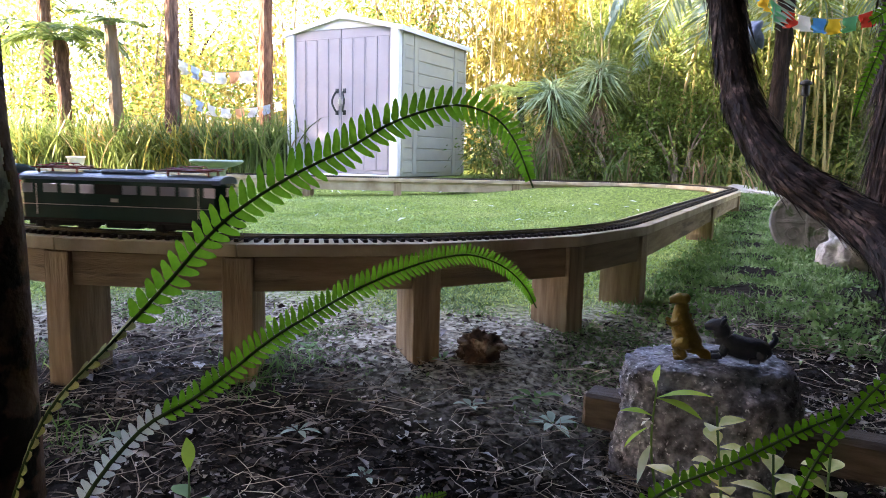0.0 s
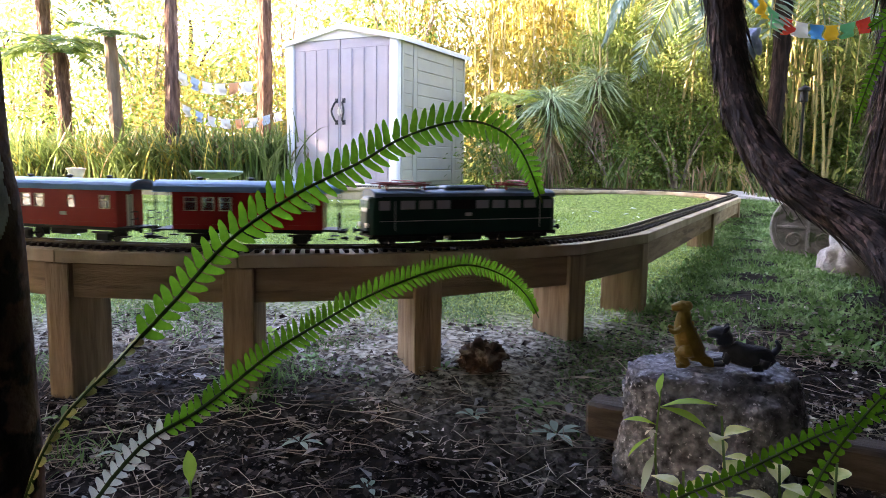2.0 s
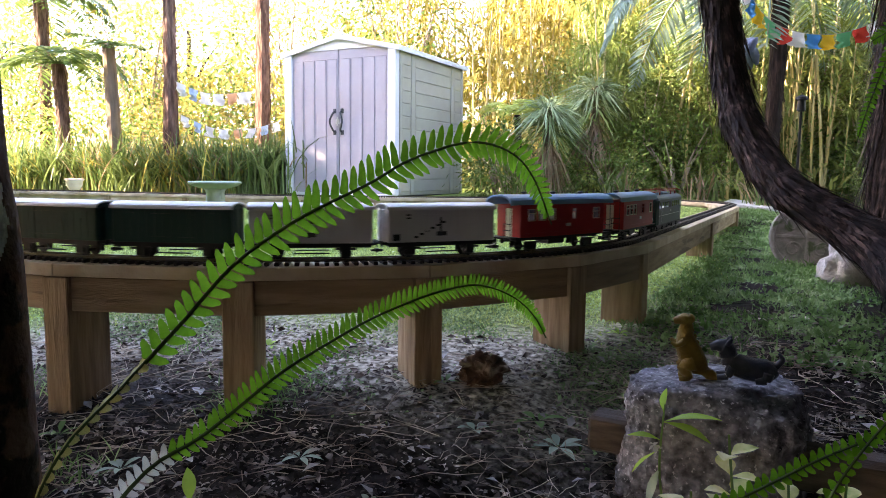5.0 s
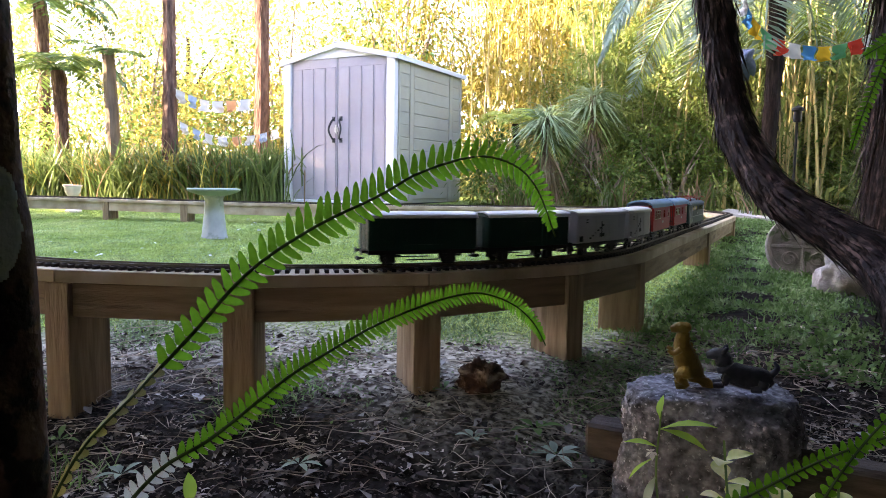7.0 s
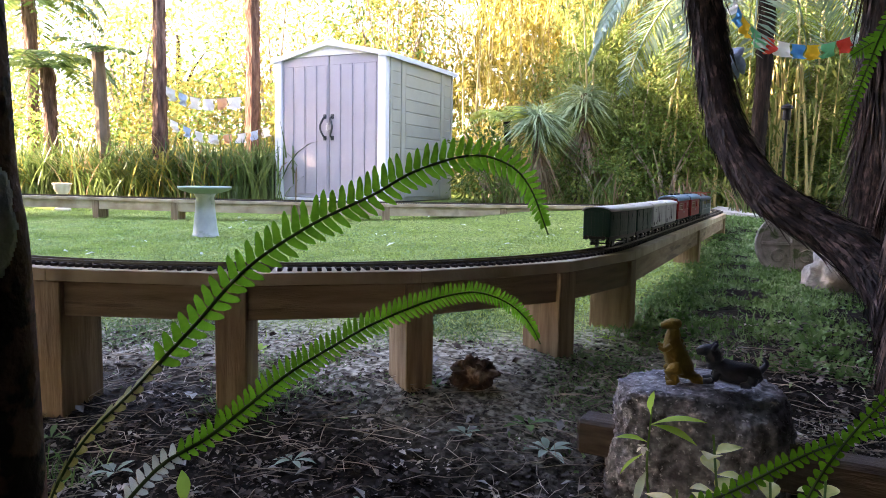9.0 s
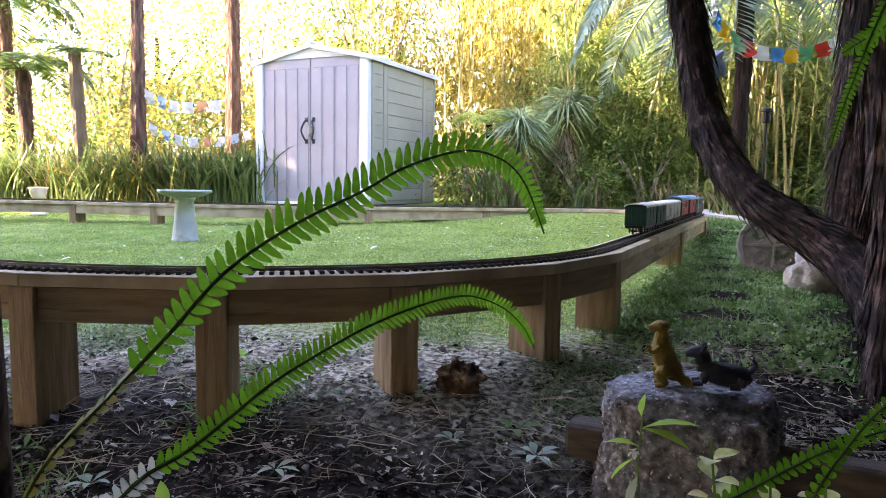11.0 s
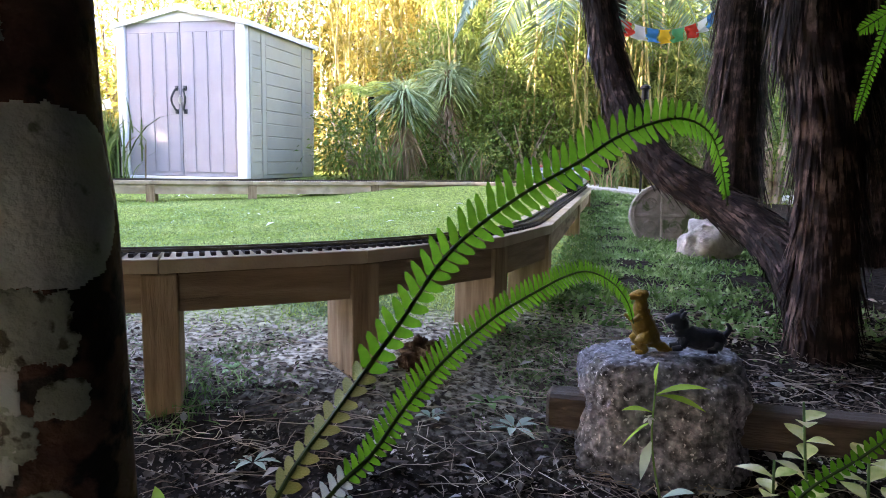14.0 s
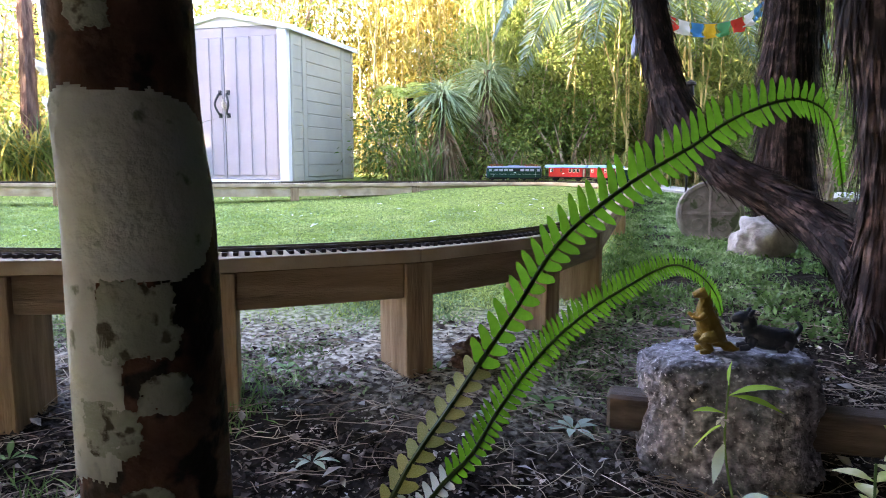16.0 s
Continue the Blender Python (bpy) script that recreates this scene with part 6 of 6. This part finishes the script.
grass("rough_grass", "rough grass and weeds beside the railway", 15000, (-0.72, 0.9, 2.9, 8.6), lambda x, y: np.clip(0.55 + np.sin(9 * x + 4 * y) * np.sin(7 * y - 3 * x), 0, 1) * step(0.75, -0.1, x - 0.06 * (y - 3)), 0.055, 0.006, WEED, 0.9)
grass("ground_weeds", "broad small weed leaves among rough grass", 24000, (-0.72, 0.6, 2.8, 8.6), lambda x, y: np.clip(0.5 + np.sin(8 * x - 5 * y) * np.sin(6 * y + 4 * x), 0, 1) * step(0.85, 0.1, x - 0.06 * (y - 3)), 0.036, 0.018, WEED, 1.1)
grass("bare_ground_weeds", "sparse grey-green weeds on worn ground", 15000, (-3.2, -0.3, 1.95, 3.4), lambda x, y: np.clip(np.sin(5 * x + 3 * y) * np.sin(4 * y - 2 * x) + 0.15, 0, 1) * (0.25 + worn_amount(x, y)), 0.022, 0.009, CLOVER, 1.2)
grass("bed_grass", "thin grass tufts at the edge of the dark bed", 1100, (-2.6, -0.9, 1.35, 2.1), lambda x, y: np.clip(np.sin(7 * x + 3 * y) * np.sin(6 * y - 2 * x) - 0.15, 0, 1) * (x < -1.25), 0.06, 0.0045, WEED, 0.8)


def litter(name, label, n, region, keep, size, aspect, mat, lift=0.004, tilt=0.25):
    p = scatter(n, *region, keep)
    p[:, 2] += lift + 0.006 * rs.rand(n)
    a = rs.rand(n) * 2 * np.pi
    d = np.stack([np.cos(a), np.sin(a), tilt * rs.normal(size=n)], 1)
    L = size * (0.4 + 1.2 * rs.rand(n) ** 2)
    ob = leaf_mesh(name, p, d, L, L * aspect, mat, None, 0.25, 0.05, normal=np.tile([0, 0, 1.0], (n, 1)) + 0.35 * rs.normal(size=(n, 3)))
    return tagged(ob, label, "litter", kind="stuff")


bed = lambda x, y: np.clip(1.15 - lawn_amount(x, y) * 1.3 - worn_amount(x, y) * 0.75, 0, 1)
litter("leaf_litter", "dead leaves and bark chips on the dark soil", 9000, (-2.8, 1.2, 0.9, 3.6), bed, 0.032, 0.4, LITTER)
litter("bark_chips", "fine bark chips and crumbs on the soil", 22000, (-2.8, 1.2, 0.9, 3.4), bed, 0.013, 0.6, LITTER, 0.002)
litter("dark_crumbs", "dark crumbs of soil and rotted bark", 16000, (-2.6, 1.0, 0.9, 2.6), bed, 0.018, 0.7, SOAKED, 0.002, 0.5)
litter("pale_chips", "scattered pale dead leaves", 420, (-2.4, 0.6, 1.1, 3.0), bed, 0.035, 0.5, PALE_STONE, 0.008)
litter("lawn_leaves", "a few pale fallen leaves on the lawn", 90, (-6, -0.8, 3, 7.5), lambda x, y: 1.0 + 0 * x, 0.05, 0.5, FROND_PALE, 0.03)
# fallen stalks: thin bent sticks
vs, fs = [], []
P = scatter(2500, -2.6, 1.0, 1.0, 3.0, bed)
for x, y, z in P:
    a = rs.rand() * math.pi * 2
    L = 0.05 + 0.20 * rs.rand() ** 2
    b = rs.normal() * 0.5
    pts = [(x + L * u * math.cos(a + b * u), y + L * u * math.sin(a + b * u), z + 0.008 + 0.012 * rs.rand()) for u in (-0.5, -0.15, 0.2, 0.5)]
    v, f = tube(pts, [0.0009, 0.0012, 0.0011, 0.0006], 4)
    o = len(vs)
    vs += v
    fs += [tuple(o + i for i in q) for q in f]
tagged(mesh_ob("fallen_stalks", vs, fs, TWIG), "dry brown stalks lying over the soil", "litter", kind="stuff")
# leaf on the lawn
yl = tagged(leaf_mesh("fallen_leaf", [(-1.78, 4.35, float(ground_z(-1.78, 4.35)) + 0.04)], [(1, -0.4, 0.25)], 0.11, 0.08, material("yellow_leaf", [(0.5, 0.45, 0.05), (0.65, 0.6, 0.12)], 20, 0.6, transmit=0.3)), "yellow fallen leaf lying on the lawn", "leaf")


# ---- small plants ----
BROAD = material("broad_weed_leaf", [(0.10, 0.20, 0.06), (0.18, 0.30, 0.11)], 12, 0.5, vary=0.25, transmit=0.3)
LIME = material("lime_leaf", [(0.24, 0.42, 0.05), (0.36, 0.56, 0.10)], 12, 0.5, vary=0.2, transmit=0.45)
VARIEGATED = material("variegated_leaf", [(0.24, 0.34, 0.08), (0.62, 0.62, 0.26), (0.85, 0.82, 0.60)], 30, 0.55, vary=0.25, transmit=0.35)
GLAUCOUS = material("grey_green_leaf", [(0.28, 0.38, 0.30), (0.44, 0.54, 0.44)], 15, 0.5, vary=0.2, transmit=0.3)


def plant_leaf(parent, base, way, length, width, mat, droop=0.25, normal=(0, 0, 1.0)):
    """One leaf with a stalk, a curved blade of ten faces and a mid fold."""
    base, d = np.array(base, float), np.array(way, float)
    d /= np.linalg.norm(d)
    s = np.cross(d, np.array(normal) + 0.01)
    s /= np.linalg.norm(s)
    n = np.cross(s, d)
    V, F = [], []
    prof = (0.05, 0.4, 0.85, 1.0, 0.85, 0.5, 0.04)
    for k, w in enumerate(prof):
        u = k / 6
        c = base + d * length * u + np.array([0, 0, -1.0]) * droop * length * u * u
        V += [c + s * w * width / 2 + n * 0.12 * w * width, c, c - s * w * width / 2 + n * 0.12 * w * width]
    for k in range(6):
        a = 3 * k
        F += [(a, a + 1, a + 4, a + 3), (a + 1, a + 2, a + 5, a + 4)]
    return mesh_ob("leaf", V, F, mat, parent, smooth=True)


def rosette(x, y, n, L, W, mat, label, rise=0.7, name="weed"):
    z = float(ground_z(x, y)) + 0.005
    root = tagged(empty(name, pose(x, y, z)), label, "weed")
    for k in range(n):
        a = 2 * math.pi * (k + 0.5 * rs.rand()) / n
        plant_leaf(root, (0.004 * math.cos(a), 0.004 * math.sin(a), 0), (math.cos(a), math.sin(a), rise * (0.4 + rs.rand())), L * (0.7 + 0.5 * rs.rand()), W, mat, 0.35)
    return root


def stem_plant(name, label, base, joints, leaves, mat, r=0.003, category="plant", stem_mat=None, flower=None):
    """A stem along joints, with leaves (place along 0..1, direction, length, width)."""
    root = tagged(empty(name, pose(*base)), label, category)
    line = spline(joints, 24)
    vs, fs = tube(line, np.linspace(r, r * 0.5, 24), 6)
    mesh_ob("stem", vs, fs, stem_mat or BROAD, root)
    for u, way, L, W in leaves:
        plant_leaf(root, line[int(u * 23)], way, L * 1.25, W * 1.5, mat[0] if u > 0.7 and len(mat) > 1 else mat[-1])
    return root


for x, y, n, L, W, m, lab in ((-0.714, 2.068, 5, 0.075, 0.026, BROAD, "small weed with upright oval leaves"), (-0.827, 1.922, 5, 0.06, 0.020, GLAUCOUS, "small grey-green weed in the soil"), (-0.63, 1.99, 7, 0.075, 0.022, GLAUCOUS, "grey-green weed rosette beside the timber"),
                              (-1.86, 1.50, 6, 0.07, 0.016, BROAD, "grassy weed at the foot of a post"), (-1.16, 1.64, 6, 0.06, 0.016, GLAUCOUS, "small withered grey weed"), (-1.03, 2.15, 5, 0.05, 0.016, BROAD, "small weed beside a post"),
                              (-0.70, 2.9, 7, 0.05, 0.014, LIME, "bright tuft of weed beside a post"), (-1.45, 2.05, 6, 0.05, 0.02, BROAD, "flat weed on worn ground"), (-1.75, 2.2, 6, 0.05, 0.02, LIME, "flat bright weed on worn ground"), (-0.35, 2.6, 7, 0.06, 0.015, BROAD, "weed behind the boulder"),
                              (-1.55, 1.45, 6, 0.06, 0.018, GLAUCOUS, "low grey-green weed in the bed"), (-0.9, 1.55, 5, 0.04, 0.014, GLAUCOUS, "tiny seedling in the dark soil")):
    rosette(x, y, n, L, W, m, lab)
# leafy weeds at the near edge
stem_plant("weed", "lettuce-like lime green weed shoot", (-1.127, 1.267, -0.17), [(0, 0, 0), (0.0, 0.005, 0.08), (-0.004, 0.01, 0.15)], [(0.95, (-0.1, 0.05, 1), 0.075, 0.019), (0.6, (-1, 0.2, 0.4), 0.05, 0.025), (0.5, (1, 0.3, 0.5), 0.05, 0.02)], (LIME, BROAD))
stem_plant("weed", "lime green weed with toothed leaves", (-0.87, 1.26, -0.15), [(0, 0, 0), (0.01, 0, 0.05), (0.015, 0, 0.09)], [(0.98, (0.5, 0, 0.8), 0.05, 0.025), (0.8, (-0.8, 0.3, 0.4), 0.04, 0.022), (0.5, (0.9, -0.3, 0.3), 0.045, 0.02), (0.4, (-0.6, -0.5, 0.3), 0.04, 0.02)], (LIME, LIME))
# seedling before the boulder
stem_plant("seedling", "leggy seedling with pointed pale green leaves", (-0.275, 1.60, -0.19), [(0, 0, 0), (-0.02, 0.004, 0.12), (-0.048, 0.01, 0.26), (-0.046, 0.017, 0.39)],
           [(0.99, (0.05, 0, 1), 0.05, 0.022), (0.95, (0.8, 0.1, 0.35), 0.085, 0.022), (0.92, (0.7, -0.3, 0.1), 0.075, 0.020), (0.86, (-0.7, -0.2, 0.25), 0.05, 0.018), (0.80, (-0.6, 0.2, -0.5), 0.055, 0.022), (0.70, (-0.3, -0.3, -1), 0.05, 0.016), (0.45, (0.8, -0.2, 0.6), 0.06, 0.022), (0.35, (-0.9, -0.2, -0.3), 0.10, 0.026), (0.22, (0.4, 0.1, 1.0), 0.09, 0.016), (0.1, (0.9, 0, 0.7), 0.13, 0.014), (0.08, (-0.9, 0, 0.3), 0.12, 0.022)], (LIME, GLAUCOUS), 0.0035)
petal = tagged(empty("small_flower", pose(-0.332, 1.60, 0.127)), "tiny pale blue flower hanging on the seedling", "flower")
for k in range(5):
    plant_leaf(petal, (0, 0, 0), (math.cos(k * 1.256), -0.4, math.sin(k * 1.256)), 0.012, 0.010, FLAGS[3])
# variegated shrub
for bx, by, k in ((-0.165, 1.20, 0), (-0.11, 1.17, 1), (-0.215, 1.17, 2), (-0.07, 1.22, 3), (-0.15, 1.12, 4), (-0.02, 1.16, 5)):
    h = (0.56, 0.53, 0.50, 0.52, 0.47, 0.49)[k]
    lv = []
    for j in range(17):
        a = 2.4 * j + k
        lv.append((0.66 + 0.33 * j / 16, (math.cos(a), math.sin(a), 0.25 + 0.5 * rs.rand()), 0.024 + 0.014 * rs.rand(), 0.016))
    stem_plant("variegated_shrub", "low shrub with cream and green variegated leaves", (bx, by, float(ground_z(bx, by))), [(0, 0, -0.01), (0.01, 0, h * 0.5), (0.02 * (k - 2) * 0.4, -0.01, h)], lv, (VARIEGATED, VARIEGATED), 0.003, "shrub")
stem_plant("weed", "pale plant with long pointed leaves", (0.12, 1.55, -0.16), [(0, 0, 0), (0, 0, 0.07), (0.01, 0, 0.12)], [(0.95, (0.3, 0, 1), 0.10, 0.024), (0.8, (0.9, 0, 0.5), 0.10, 0.022), (0.7, (-0.7, 0, 0.6), 0.09, 0.022), (0.5, (0.8, 0.4, 0.4), 0.09, 0.02)], (GLAUCOUS, GLAUCOUS))

# fern fronds at the right and bottom edges
sword_fern("sword_fern_frond", "low pale green sword fern frond across the bed", [(-0.30, 0.90, 0.05), (-0.26, 0.98, 0.20), (-0.218, 1.04, 0.257), (-0.151, 1.08, 0.294), (-0.08, 1.12, 0.335), (-0.01, 1.16, 0.362), (0.07, 1.2, 0.375), (0.13, 1.24, 0.37)], 66, 0.0125, 0, 0.0, None)
sword_fern("sword_fern_frond", "thin arching sword fern frond beside the boulder", [(-0.12, 1.05, -0.10), (-0.105, 1.07, 0.15), (-0.09, 1.10, 0.27), (-0.05, 1.13, 0.35), (0.0, 1.16, 0.41), (0.05, 1.2, 0.45)], 50, 0.010, 0, 0.0, None)
sword_fern("sword_fern_frond", "green sword fern frond hanging from above", [(0.24, 1.85, 1.25), (0.14, 1.75, 1.10), (0.06, 1.66, 0.985), (0.0, 1.56, 0.86), (-0.03, 1.535, 0.77), (-0.05, 1.52, 0.70), (-0.06, 1.515, 0.655)], 60, 0.015, 0, 0.0, None)
sword_fern("sword_fern_frond", "green fern frond spreading under the tree ferns", [(0.34, 1.9, 1.2), (0.22, 1.75, 1.02), (0.10, 1.65, 0.92), (0.02, 1.6, 0.85), (-0.05, 1.58, 0.80)], 50, 0.03, 0, 0.0, None)
sword_fern("sword_fern_frond", "young fern tip rising from the bed", [(-0.72, 1.0, -0.12), (-0.68, 1.1, 0.02), (-0.62, 1.2, 0.06), (-0.56, 1.26, 0.08)], 36, 0.014, 0, 0.0, None)

# fallen pale branch
vs, fs = tube(spline([(-1.12, 1.0, -0.17), (-1.02, 1.06, -0.10), (-0.9, 1.05, -0.13), (-0.75, 1.1, -0.17)], 16), np.linspace(0.02, 0.014, 16), 8, 0.1)
tagged(mesh_ob("fallen_branch", vs, fs, material("bleached_wood", [(0.25, 0.22, 0.24), (0.4, 0.36, 0.38)], 20, 0.85, bump=0.3, stretch=(4, 4, 1)), smooth=True), "bleached grey branch lying in the bed", "branch")


# ---- what moves ----
def front_of_train(t):
    return float(np.interp(t, [0, 1, 2, 3, 4, 7, 8.5, 11, 14.5, 16], [4.10, 4.58, 5.09, 5.61, 6.11, 7.69, 8.455, 9.69, 11.47, 12.21]))


def motions():
    times = [k * 0.2 for k in range(81)]
    for (root, length, base), behind in TRAIN:
        rows = []
        for t in times:
            mid = front_of_train(t) - behind - length / 2
            xa, ya, _ = on_track(mid + base)
            xb, yb, _ = on_track(mid - base)
            rows.append((t, pose((xa + xb) / 2, (ya + yb) / 2, RAILTOP, 0, 0, math.degrees(math.atan2(ya - yb, xa - xb)))))
        walk(root, rows)
    # the two near fronds settle slowly in the air
    toward = Vector((0.46, -0.888, 0.0))
    for frond, base, turns in ((fern_a, root_a[0], ((0, 1.1), (1.5, 0.6), (3.5, 0.55), (7, 0.05), (11, 0), (16, 0))), (fern_b, root_b[0], ((0, 0.95), (1.5, 1.0), (3.5, 0.7), (7, 0.55), (11, 0), (16, 0)))):
        walk(frond, [(t, Matrix.Translation(base) @ Matrix.Rotation(radians(a), 4, toward)) for t, a in turns])
    for w, x in AXLES:
        rows = []
        for k in range(481):
            t = k / 30
            rows.append((t, pose(x, 0, WHEEL_R, 0, math.degrees((front_of_train(t) - 4.1) / WHEEL_R), 0)))
        walk(w, rows)


motions()
